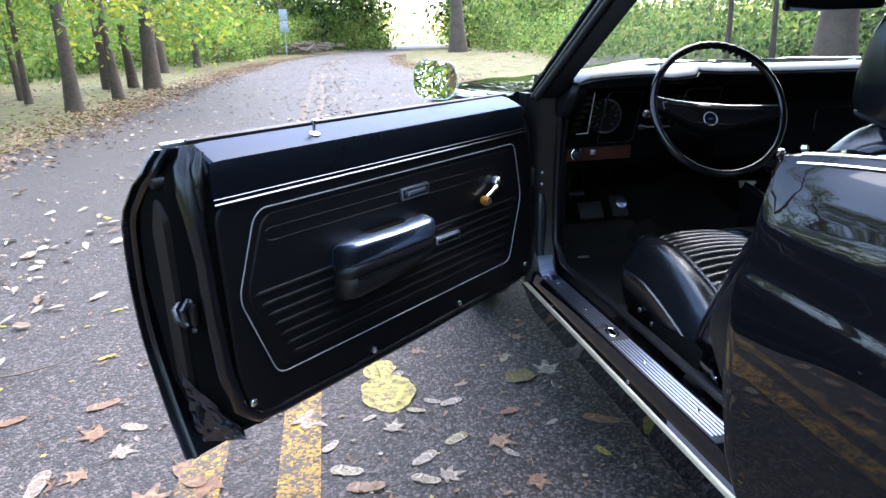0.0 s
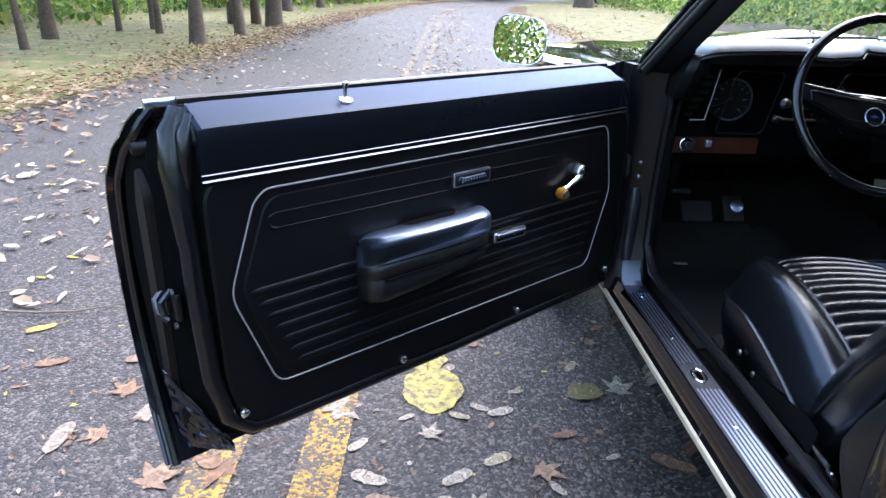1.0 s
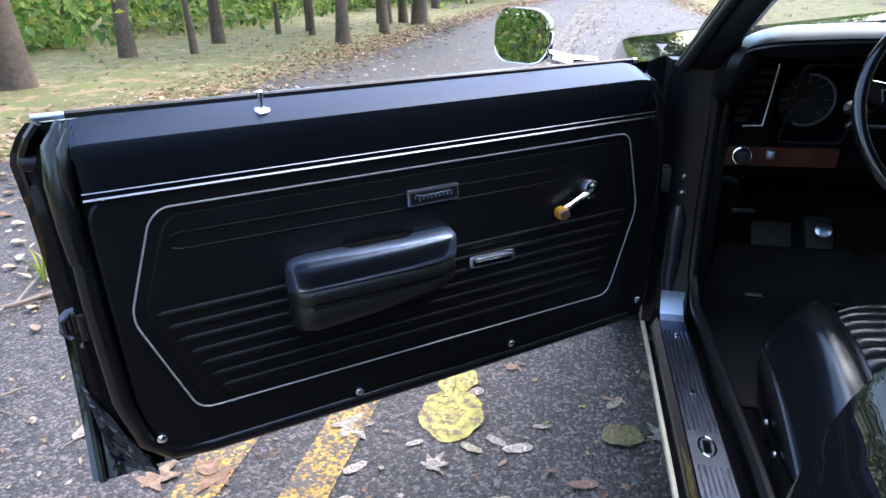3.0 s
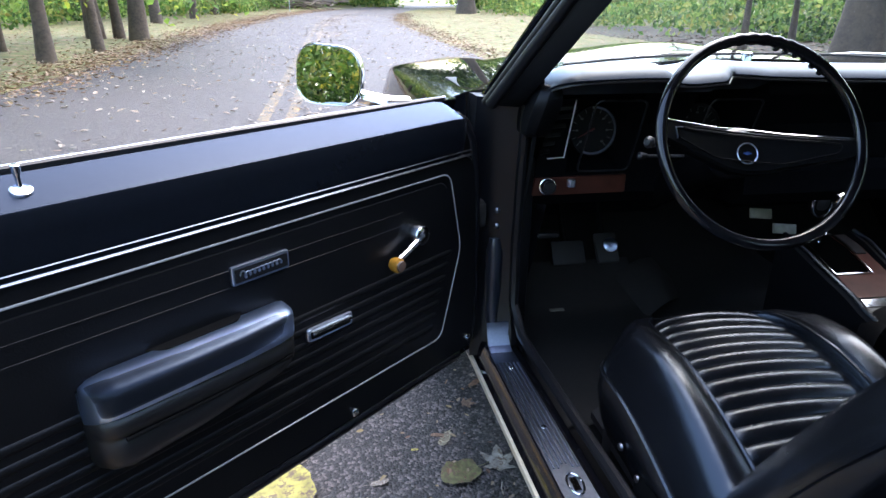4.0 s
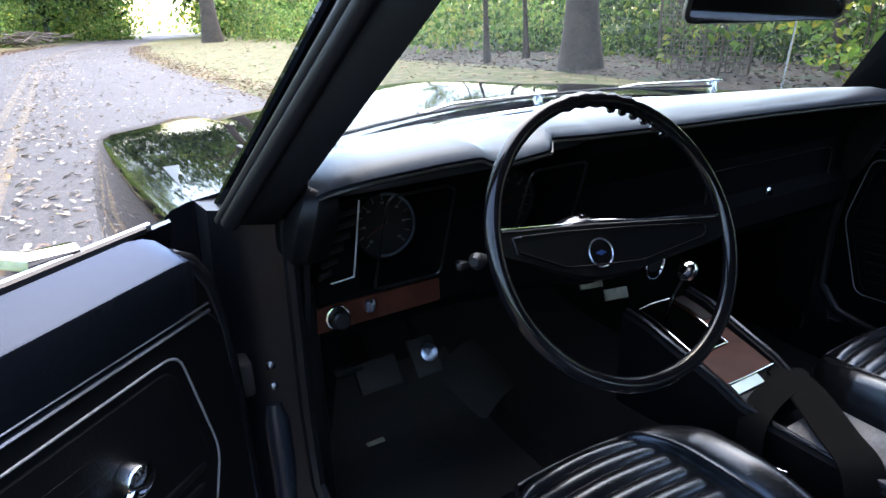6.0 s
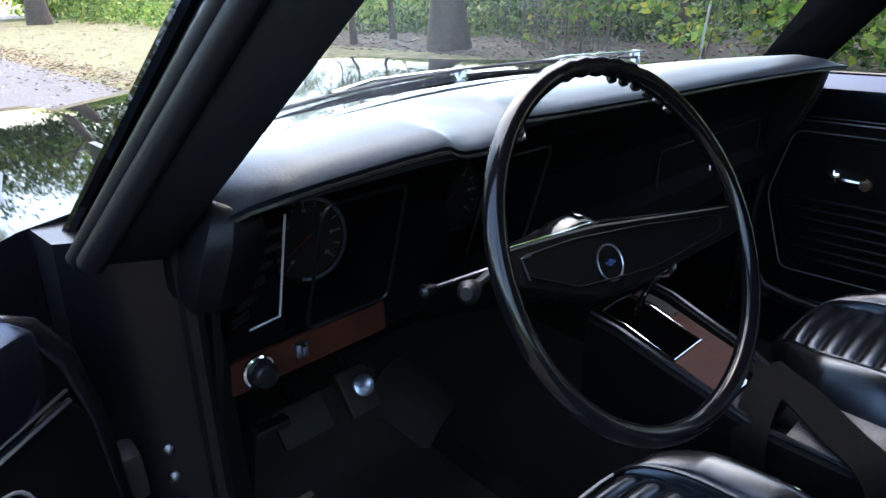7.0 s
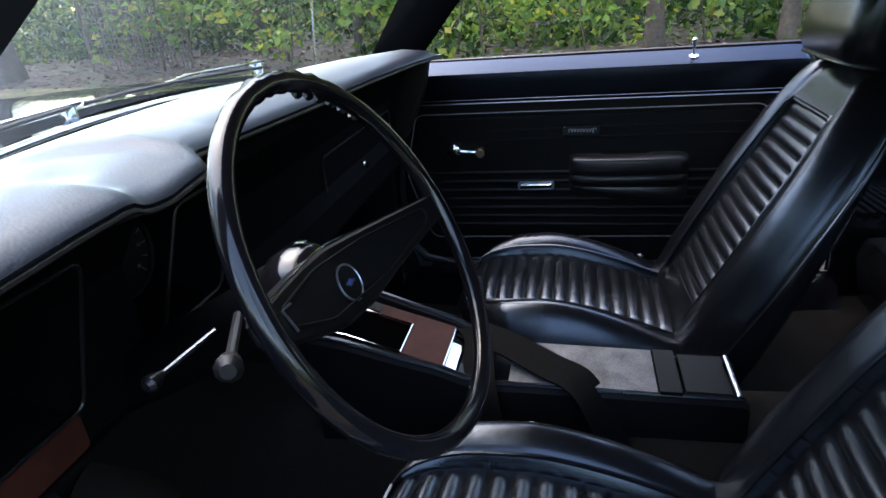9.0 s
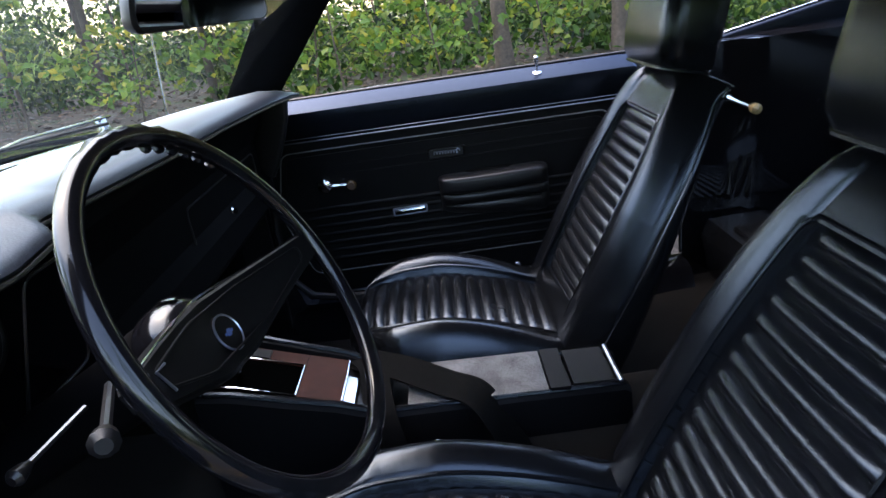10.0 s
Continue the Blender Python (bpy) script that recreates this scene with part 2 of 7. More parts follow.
ARMREST = mat("armrest_vinyl", (0.006, 0.007, 0.009), 0.5, var=0.15, grain=90, stain=6, bump=0.08, bump_scale=420, spec=0.0)
DASHBLK = mat("dash_face_black", (0.0025, 0.0025, 0.003), 0.7, var=0.2, grain=90, stain=6, spec=0.04)
PILLARTRIM = mat("pillar_trim", (0.0042, 0.0044, 0.0050), 0.40, var=0.25, grain=70, stain=8, bump=0.12, spec=0.09)
PRINT = mat("gauge_print", (0.10, 0.11, 0.10), 0.5, var=0.05)
RED = mat("needle_red", (0.09, 0.010, 0.008), 0.4, var=0.05)
LABEL = mat("faded_label", (0.20, 0.185, 0.13), 0.5, var=0.35, grain=60, stain=50)
BELT = mat("belt_webbing", (0.0028, 0.0029, 0.003), 0.75, var=0.3, grain=900, stain=9, bump=0.5, bump_scale=1200, spec=0.06)
GREYPAD = mat("console_lid_vinyl", (0.095, 0.097, 0.10), 0.6, var=0.9, grain=420, stain=30, bump=0.9, bump_scale=500)
PIPING = mat("piping", (0.19, 0.19, 0.19), 0.3, var=0.1)
BLUE = mat("emblem_blue", (0.03, 0.06, 0.17), 0.25, var=0.1)
MIRROR = mat("mirror_glass", (0.66, 0.69, 0.67), 0.01, metal=1.0, var=0.0)
GLASS = glass_mat("windshield_glass", 0.035)
DULL = mat("rusty_steel", (0.022, 0.018, 0.016), 0.6, metal=0.3, var=0.4, grain=60, stain=18)
ASPHALT = asphalt_mat()
LINE = line_mat()
GRASS = mat("grass", (0.098, 0.100, 0.026), 0.9, var=0.45, grain=22, stain=1.2, bump=0.9, bump_scale=60, second=(0.21, 0.145, 0.078), second_amount=0.42, mask_scale=3.0)
FOREST = mat("forest_floor", (0.040, 0.029, 0.019), 0.95, var=0.5, grain=14, stain=1.0, bump=0.9, bump_scale=40, second=(0.035, 0.05, 0.018), second_amount=0.45, mask_scale=1.5)
KNOBFACE = mat("brown_knob_face", (0.09, 0.055, 0.04), 0.35, var=0.3, grain=90)
LINER = mat("crumpled_film", (0.008, 0.010, 0.016), 0.16, var=0.2, grain=60, stain=12, spec=0.7)
SILLDARK = mat("sill_groove", (0.085, 0.098, 0.125), 0.38, metal=1.0, var=0.3, grain=150, stain=14)


def blue_sheen(m, ior, rough, tint):
    """Lays a tinted soft gloss over a vinyl; the sky's blue is put into its colour."""
    nt = m.node_tree
    b = nt.nodes["Principled BSDF"]
    gl = nt.nodes.new("ShaderNodeBsdfGlossy")
    gl.inputs["Color"].default_value = (*tint, 1)
    gl.inputs["Roughness"].default_value = rough
    fr = nt.nodes.new("ShaderNodeFresnel")
    fr.inputs["IOR"].default_value = ior
    if b.inputs["Normal"].links:
        nt.links.new(b.inputs["Normal"].links[0].from_socket, gl.inputs["Normal"])
    mx = nt.nodes.new("ShaderNodeMixShader")
    nt.links.new(fr.outputs[0], mx.inputs[0])
    nt.links.new(b.outputs[0], mx.inputs[1])
    nt.links.new(gl.outputs[0], mx.inputs[2])
    nt.links.new(mx.outputs[0], nt.nodes["Material Output"].inputs["Surface"])


blue_sheen(PADTOP, 1.31, 0.25, (0.52, 0.66, 0.95))
blue_sheen(PADVINYL, 1.25, 0.30, (0.82, 0.91, 1.0))
blue_sheen(ARMREST, 1.29, 0.30, (0.52, 0.68, 0.95))
# blue of the sky's reflection put into the seats' specular tint
LEATHER.node_tree.nodes["Principled BSDF"].inputs["Specular Tint"].default_value = (0.74, 0.86, 1.0, 1)
BARK = mat("bark", (0.088, 0.064, 0.046), 0.9, var=0.5, grain=18, stain=3, bump=1.0, bump_scale=28)
TWIG = mat("dead_twig", (0.15, 0.115, 0.085), 0.8, var=0.3, grain=50)
SIGNM = mat("sign_metal", (0.30, 0.34, 0.36), 0.4, var=0.15)
LEAFG = leaf_mat("leaves_green", [(0.05, 0.11, 0.016), (0.09, 0.17, 0.022), (0.15, 0.24, 0.03), (0.23, 0.28, 0.038), (0.33, 0.28, 0.035)], translucent=0.55)
LEAFY = leaf_mat("leaves_yellow_green", [(0.08, 0.17, 0.03), (0.14, 0.25, 0.045), (0.21, 0.31, 0.05), (0.42, 0.36, 0.04)], translucent=0.55)
LEAFU = leaf_mat("undergrowth_leaves", [(0.036, 0.092, 0.018), (0.085, 0.165, 0.035), (0.15, 0.25, 0.055), (0.23, 0.31, 0.08), (0.32, 0.30, 0.08)], translucent=0.55)
LEAFW = leaf_mat("woodland_leaves", [(0.008, 0.024, 0.004), (0.018, 0.046, 0.008), (0.035, 0.080, 0.013), (0.07, 0.13, 0.022), (0.15, 0.19, 0.035)])
LITTER = leaf_mat("litter_leaves", [(0.095, 0.042, 0.021), (0.17, 0.085, 0.038), (0.21, 0.135, 0.075), (0.28, 0.21, 0.14), (0.22, 0.145, 0.04)], translucent=0.1)
DRYLEAF = leaf_mat("bleached_leaves", [(0.16, 0.095, 0.055), (0.30, 0.235, 0.17), (0.38, 0.33, 0.27), (0.24, 0.17, 0.10)], translucent=0.1)
MOULD = leaf_mat("woodland_litter", [(0.028, 0.017, 0.010), (0.055, 0.034, 0.019), (0.085, 0.055, 0.033), (0.12, 0.085, 0.055)], translucent=0.1)
FLEAF = {
    "yellow": leaf_mat("yellow_leaf", [(0.34, 0.29, 0.045), (0.38, 0.32, 0.06)], translucent=0.1, per_object=True),
    "pale": leaf_mat("pale_leaf", [(0.24, 0.20, 0.16), (0.33, 0.29, 0.24), (0.28, 0.24, 0.15)], translucent=0.1, per_object=True),
    "brown": leaf_mat("brown_leaf", [(0.19, 0.095, 0.05), (0.23, 0.14, 0.085), (0.17, 0.08, 0.055)], translucent=0.1, per_object=True),
    "green": leaf_mat("olive_leaf", [(0.09, 0.09, 0.028), (0.115, 0.11, 0.035)], translucent=0.1, per_object=True),
}

# ---- mesh tools ----


def part(name, bm, material, parent=None, label="", angle=38):
    """Links a bmesh as one mesh object under a thing or a part."""
    bmesh.ops.recalc_face_normals(bm, faces=bm.faces)
    me = bpy.data.meshes.new(name)
    bm.to_mesh(me)
    bm.free()
    me.polygons.foreach_set("use_smooth", [True] * len(me.polygons))
    me.set_sharp_from_angle(angle=radians(angle))
    me.materials.append(material)
    ob = new(name, me)
    if parent is not None:
        ob.parent = parent
    if label:
        tagged(ob, label)
    return ob


def box(bm, x0, x1, y0, y1, z0, z1, bev=0.0, seg=2, m=None):
    vs = [bm.verts.new((x, y, z)) for x in (x0, x1) for y in (y0, y1) for z in (z0, z1)]
    fs = [bm.faces.new([vs[i] for i in f]) for f in ((0, 1, 3, 2), (4, 6, 7, 5), (0, 4, 5, 1), (2, 3, 7, 6), (0, 2, 6, 4), (1, 5, 7, 3))]
    if bev:
        es = list({e for f in fs for e in f.edges})
        r = bmesh.ops.bevel(bm, geom=es, offset=bev, segments=seg, profile=0.5, affect="EDGES")
        vs = list({v for f in r["faces"] for v in f.verts} | {v for v in vs if v.is_valid})
    if m is not None:
        bmesh.ops.transform(bm, matrix=m, verts=vs)
    return vs


def loft(bm, rings, closed=True, caps=True):
    """Faces between rings of equal length."""
    vr = [[bm.verts.new(p) for p in r] for r in rings]
    n = len(rings[0])
    for a, b in zip(vr, vr[1:]):
        for i in range(n if closed else n - 1):
            j = (i + 1) % n
            bm.faces.new((a[i], a[j], b[j], b[i]))
    if caps and closed:
        bm.faces.new(vr[0][::-1])
        bm.faces.new(vr[-1])
    return vr


def sheet(bm, f, nu, nv):
    """A grid surface f(u, v), u and v from 0 to 1."""
    vs = [[bm.verts.new(f(i / nu, j / nv)) for j in range(nv + 1)] for i in range(nu + 1)]
    for i in range(nu):
        for j in range(nv):
            bm.faces.new((vs[i][j], vs[i + 1][j], vs[i + 1][j + 1], vs[i][j + 1]))
    return vs


def sheet_at(bm, f, us, vs):
    """A grid surface f(u, v) at given steps of u and v."""
    g = [[bm.verts.new(f(u, v)) for v in vs] for u in us]
    for a, b in zip(g, g[1:]):
        for j in range(len(vs) - 1):
            bm.faces.new((a[j], b[j], b[j + 1], a[j + 1]))
    return g


def tube(bm, pts, r, n=8, closed=False, caps=True, flat=1.0):
    """A round bar along points; r may be a number or one for each point."""
    pts = [Vector(p) for p in pts]
    k = len(pts)
    rs = [r] * k if isinstance(r, (int, float)) else list(r)
    up = None
    rings = []
    for i in range(k):
        a = pts[(i - 1) % k] if closed or i > 0 else pts[i]
        b = pts[(i + 1) % k] if closed or i < k - 1 else pts[i]
        d = (b - a).normalized()
        if up is None:
            up = d.orthogonal().normalized()
            if abs(d.z) < 0.9:
                up = (Vector((0, 0, 1)) - d * d.z).normalized()
        up = (up - d * up.dot(d)).normalized()
        side = d.cross(up)
        rings.append([pts[i] + (up * math.cos(t) + side * math.sin(t) * flat) * rs[i] for t in [2 * math.pi * q / n for q in range(n)]])
    if closed:
        rings.append(rings[0])
        vr = [[bm.verts.new(p) for p in q] for q in rings[:-1]]
        vr.append(vr[0])
        for a, b in zip(vr, vr[1:]):
            for i in range(n):
                j = (i + 1) % n
                bm.faces.new((a[i], a[j], b[j], b[i]))
    else:
        loft(bm, rings, True, caps)


def lathe(bm, profile, m, n=20, hollow=False):
    """A turned body; profile: radius and height along m's z axis."""
    rings = []
    for r, h in profile:
        rings.append([m @ Vector((max(r, 1e-4) * math.cos(2 * math.pi * i / n), max(r, 1e-4) * math.sin(2 * math.pi * i / n), h)) for i in range(n)])
    if hollow:
        rings.append(rings[0])
    loft(bm, rings, True, not hollow)


def rounded(points, r, seg=4):
    """A closed polygon with its corners rounded off."""
    out = []
    k = len(points)
    for i in range(k):
        p, a, b = Vector(points[i]), Vector(points[i - 1]), Vector(points[(i + 1) % k])
        da, db = (a - p), (b - p)
        q = min(r, da.length * 0.45, db.length * 0.45)
        s, e = p + da.normalized() * q, p + db.normalized() * q
        for j in range(seg + 1):
            t = j / seg
            out.append(tuple(s * (1 - t) ** 2 + p * 2 * t * (1 - t) + e * t ** 2))
    return out


def slab(bm, poly, lo, hi, put, bev=0.0):
    """A flat polygon (a, b) pulled from lo to hi; put(a, b, c) places a point."""
    if bev:
        c = sum((Vector(p) for p in poly), Vector((0, 0))) / len(poly)
        small = [tuple(Vector(p) + (c - Vector(p)).normalized() * bev) for p in poly]
        rings = [[put(a, b, lo) for a, b in poly], [put(a, b, hi - bev * (1 if hi > lo else -1)) for a, b in poly], [put(a, b, hi) for a, b in small]]
    else:
        rings = [[put(a, b, lo) for a, b in poly], [put(a, b, hi) for a, b in poly]]
    loft(bm, rings, True, True)


def lerp_table(table, x):
    """Straight interpolation in rows of (x, value, ...)."""
    if x <= table[0][0]:
        return table[0][1:]
    for a, b in zip(table, table[1:]):
        if x <= b[0]:
            t = (x - a[0]) / (b[0] - a[0])
            return tuple(p + (q - p) * t for p, q in zip(a[1:], b[1:]))
    return table[-1][1:]


def axes(o, x, y, z):
    """A matrix from an origin and three axis directions."""
    return Matrix(((x[0], y[0], z[0], o[0]), (x[1], y[1], z[1], o[1]), (x[2], y[2], z[2], o[2]), (0, 0, 0, 1)))


def facing(o, n, roll=0.0):
    """A matrix at o whose z axis points along n."""
    return Matrix.Translation(o) @ Vector(n).to_track_quat("Z", "Y").to_matrix().to_4x4() @ pose(0, 0, 0, 0, 0, roll)

# ---- ground, road ----


def bend(y):
    """How far the road has swung to the right at y."""
    return 0.0028 * max(0.0, y - 22) ** 2 if y < 90 else 0.0028 * 68 ** 2 + 0.38 * (y - 90)


def ground_height(x, y):
    e = x - bend(y)
    h = -0.025
    if e > 2.6:
        h += 0.02 * min(e - 2.6, 4) + 0.012 * max(0.0, min(e - 6.6, 14))
    if e < -5.4:
        h += 0.010 * min(-5.4 - e, 8)
    if abs(e) > 7:
        h += 0.06 * noise.noise(Vector((x * 0.25, y * 0.25, 0)))
    return h


def steps(rows):
    out = []
    for a, b, n in rows:
        out += [a + (b - a) * i / n for i in range(n)]
    return out + [rows[-1][1]]


bm = bmesh.new()
gx = steps([(-600, -60, 6), (-60, -12, 16), (-12, 12, 40), (12, 60, 20), (60, 600, 6)])
gy = steps([(-600, -40, 6), (-40, 60, 60), (60, 160, 20), (160, 900, 6)])
sheet(bm, lambda a, b: (gx[round(a * (len(gx) - 1))], gy[round(b * (len(gy) - 1))], ground_height(gx[round(a * (len(gx) - 1))], gy[round(b * (len(gy) - 1))])), len(gx) - 1, len(gy) - 1)
ground = part("ground", bm, GRASS)
tagged(ground, "mown park lawn strewn with dry brown leaves", "ground", kind="structure")

bm = bmesh.new()
gy2 = steps([(-45, 20, 16), (20, 130, 44)])
W5 = [(-5.15, -0.03), (-4.95, -0.004), (-1.6, 0.0), (1.75, -0.004), (1.95, -0.03)]
sheet(bm, lambda a, b: (W5[round(a * 4)][0] + bend(gy2[round(b * 60)]) + 0.05 * math.sin(gy2[round(b * 60)] * 1.7) * (1 if a in (0, 1) else 0), gy2[round(b * 60)], W5[round(a * 4)][1]), 4, len(gy2) - 1)
road = part("road", bm, ASPHALT)
tagged(road, "worn grey asphalt park road with scattered leaves", "road", kind="structure")
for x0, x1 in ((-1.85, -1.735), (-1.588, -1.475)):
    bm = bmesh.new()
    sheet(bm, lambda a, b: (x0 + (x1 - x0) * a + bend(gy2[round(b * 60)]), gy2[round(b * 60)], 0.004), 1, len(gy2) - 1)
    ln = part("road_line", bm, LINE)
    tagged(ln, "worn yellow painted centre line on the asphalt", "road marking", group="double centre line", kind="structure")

# ---- the car: body shell ----
car = tagged(new("car"), "black late-sixties coupe with its driver door open", "car")
SIDES = ((-1, "left"), (1, "right"))


SKIN = [(0.20, 0.700), (0.30, 0.745), (0.404, 0.797), (0.495, 0.828), (0.597, 0.845), (0.645, 0.851), (0.70, 0.853), (0.74, 0.852), (0.775, 0.8495), (0.787, 0.8475), (0.795, 0.843), (0.804, 0.8395), (0.823, 0.836), (0.854, 0.832), (0.893, 0.8255), (0.92, 0.818), (0.945, 0.806)]


def skin_x(z):
    """Half width of the body side at a height, its kinks rounded off."""
    return sum(lerp_table(SKIN, z + d)[0] for d in (-0.005, -0.0025, 0, 0.0025, 0.005)) / 5


def shoulder(y, z):
    """How far the shoulder rolls inwards behind the door gap."""
    return lerp_table([(0.835, 0.0), (0.86, 0.005), (0.89, 0.016), (0.92, 0.031), (0.95, 0.050)], z)[0] * (1 - math.exp(min(0, y + 1.15) / 0.05))


def quarter(side):
    """Rear quarter panel: it swells into a hip behind the door gap and rolls over at the shoulder."""
    bm = bmesh.new()
    zs = [0.22, 0.26, 0.30, 0.35, 0.40, 0.45, 0.50, 0.55, 0.60, 0.63, 0.65, 0.665, 0.68, 0.693, 0.705, 0.72, 0.74, 0.76, 0.775, 0.783, 0.788, 0.793, 0.798, 0.804, 0.812, 0.82, 0.83, 0.84, 0.85, 0.86, 0.87, 0.88, 0.89, 0.90, 0.91, 0.92, 0.93, 0.94, 0.948]
    ys = [-1.15, -1.154, -1.162] + [-1.18 - 0.035 * i for i in range(20)] + [-2.0, -2.2, -2.5, -2.75, -2.9, -2.97]
    rings = []
    for y in ys:
        ring = []
        back = max(0.0, -1.6 - y)
        hip = math.sin(min(1, max(0, (-1.45 - y) / 0.9)) * math.pi / 2)
        for z in zs:
            roll = lerp_table([(0.79, 1.0), (0.82, 0.95), (0.85, 0.82), (0.88, 0.60), (0.905, 0.35), (0.935, 0.0)], z)[0]
            x = skin_x(z) - shoulder(y, z) + 0.03 * hip * roll * (1 if z > 0.4 else 0.3) - 0.05 * (back / 1.4) ** 2
            if z > 0.70:
                x += 0.0010 * noise.noise(Vector((y * 6, z * 16, 4))) * min(1, (-1.15 - y) * 12)
            if y > -1.153:
                x -= 0.012
            elif y > -1.16:
                x -= 0.003
            zz = z + (0.03 * math.sin(min(1, (-1.15 - y) / 1.0) * math.pi) if z > 0.85 else 0)
            ring.append((side * x, y, zz))
        ring += [(side * (0.70 if y > -1.3 else 0.66), y, 0.95), (side * 0.68, y, 0.22)]
        rings.append(ring)
    loft(bm, rings)
    q = part("quarter_panel", bm, PAINT, car, "glossy black rear quarter panel mirroring the trees", 40)
    top = lambda y: 0.949 + 0.03 * math.sin(min(1, (-1.15 - y) / 1.0) * math.pi)
    ym = (-1.170, -1.173, -1.185, -1.21, -1.25, -1.3, -1.4, -1.5, -1.62, -1.75)
    bm = bmesh.new()
    loft(bm, [[(side * (x - shoulder(y, 0.95)), y, top(y) + z) for x, z in ((0.796, 0.0), (0.797, 0.0025), (0.800, 0.0038), (0.805, 0.0028), (0.806, 0.0005), (0.805, -0.001))] for y in ym])
    part("belt_moulding", bm, CHROME, q, "broad chrome moulding along the beltline", 60)
    bm = bmesh.new()
    loft(bm, [[(side * (x - shoulder(y, 0.94)), y, top(y) + z) for x, z in ((0.808, -0.0100), (0.809, -0.0078), (0.8120, -0.0084), (0.8128, -0.0098), (0.811, -0.0112))] for y in ym[1:]])
    part("lower_moulding", bm, CHROME, q, "thin second chrome line", 60)
    # dark flange curving in towards the lock
    bm = bmesh.new()
    fw = lambda z: lerp_table([(0.62, 0.0), (0.66, 0.75), (0.69, 1.0), (0.73, 0.7), (0.80, 0.0)], z)[0]
    zf = [0.62 + 0.18 * i / 12 for i in range(13)]
    loft(bm, [[(side * (skin_x(z) - 0.004), -1.152, z), (side * (skin_x(z) - 0.004 - 0.001 * fw(z)), -1.152 + 0.034 * fw(z), z), (side * (skin_x(z) - 0.008 - 0.004 * fw(z)), -1.152 + 0.052 * fw(z), z), (side * (skin_x(z) - 0.07), -1.152, z)] for z in zf])
    part("lock_flange", bm, RUBBER, q, "dark flange curving in towards the lock", 60)
    bm = bmesh.new()
    lathe(bm, [(0.0001, 0), (0.004, 0), (0.0055, 0.004), (0.004, 0.008), (0.0001, 0.009)], facing((side * 0.772, -1.154, 0.952), (0, 0, 1)), 14)
    part("window_stop", bm, CHROME, q)
    return q


def fender(side):
    """Front fender with a sharp crown line that falls away at the front."""
    bm = bmesh.new()
    rings = []
    for y, xc, zc in [(0.03, 0.835, 0.928), (0.3, 0.85, 0.922), (0.6, 0.862, 0.912), (0.9, 0.868, 0.898), (1.15, 0.868, 0.880), (1.35, 0.855, 0.855), (1.5, 0.82, 0.80), (1.58, 0.78, 0.70)]:
        low = 0.36 if not 0.42 < y < 1.02 else 0.62
        ring = [(side * 0.60, y, zc + 0.035), (side * 0.66, y, zc + 0.034), (side * 0.74, y, zc + 0.022), (side * (xc - 0.03), y, zc + 0.012), (side * (xc - 0.008), y, zc + 0.004), (side * xc, y, zc - 0.003), (side * (xc + 0.008), y, zc - 0.02), (side * (xc + 0.020), y, zc - 0.06),
                (side * (xc + 0.034), y, zc - 0.11), (side * (xc + 0.045), y, (zc + low) / 2), (side * (xc + 0.03), y, low + 0.06), (side * (xc + 0.005), y, low), (side * (xc - 0.06), y, low), (side * 0.66, y, low), (side * 0.60, y, 0.7)]
        rings.append(ring)
    loft(bm, rings)
    return part("fender", bm, PAINT, car, "glossy black front fender with a rounded crown line", 50)


def wheel(side, y):
    bm = bmesh.new()
    m = facing((side * 0.66, y, 0.33), (side, 0, 0))
    lathe(bm, [(0.19, 0), (0.30, 0.0), (0.325, 0.03), (0.33, 0.1), (0.325, 0.17), (0.30, 0.2), (0.19, 0.2)], m, 32)
    t = part("wheel", bm, RUBBER, car, "black tyre on a steel wheel")
    bm = bmesh.new()
    lathe(bm, [(0.02, 0.15), (0.05, 0.185), (0.1, 0.15), (0.17, 0.16), (0.188, 0.19), (0.188, 0.02), (0.02, 0.02)], m, 24)
    part("rim", bm, ALU, t)


for sd, _ in SIDES:
    quarter(sd)
    fender(sd)
    wheel(sd, 0.72)
    wheel(sd, -2.02)

bm = bmesh.new()
sheet(bm, lambda a, b: ((a - 0.5) * 1.19, 0.30 - 0.10 * (2 * a - 1) ** 2 + b * (1.22 + 0.10 * (2 * a - 1) ** 2), 0.984 - 0.039 * (2 * a - 1) ** 2 + 0.010 * math.sin(min(1, b / 0.5) * math.pi / 2) - 0.10 * b ** 2 - 0.04 * b ** 4 + 0.018 * math.exp(-((a - 0.5) / 0.16) ** 2) * min(1, b * 3)), 30, 20)
hood = part("hood", bm, PAINT, car, "glossy black hood mirroring the sky")
bm = bmesh.new()
box(bm, -0.80, 0.80, 1.45, 1.62, 0.40, 0.80, 0.03)
part("grille", bm, MATTE, car)
bm = bmesh.new()
tube(bm, [(-0.84, 1.5, 0.5), (-0.7, 1.66, 0.5), (0.7, 1.66, 0.5), (0.84, 1.5, 0.5)], 0.05, 8)
part("bumper", bm, CHROME, car)
bm = bmesh.new()
box(bm, -0.66, 0.66, 0.42, 1.46, 0.30, 0.86)
part("engine_bay", bm, MATTE, car)

# cowl between hood and glass, wipers, aerial
bm = bmesh.new()
sheet(bm, lambda a, b: ((a - 0.5) * 1.27, 0.205 - 0.129 * (2 * a - 1) ** 2 + b * 0.13, 0.9745 - 0.028 * (2 * a - 1) ** 2 + 0.001 * b), 24, 2)
part("cowl", bm, PAINT, car, "black cowl panel at the foot of the windshield")
bm = bmesh.new()
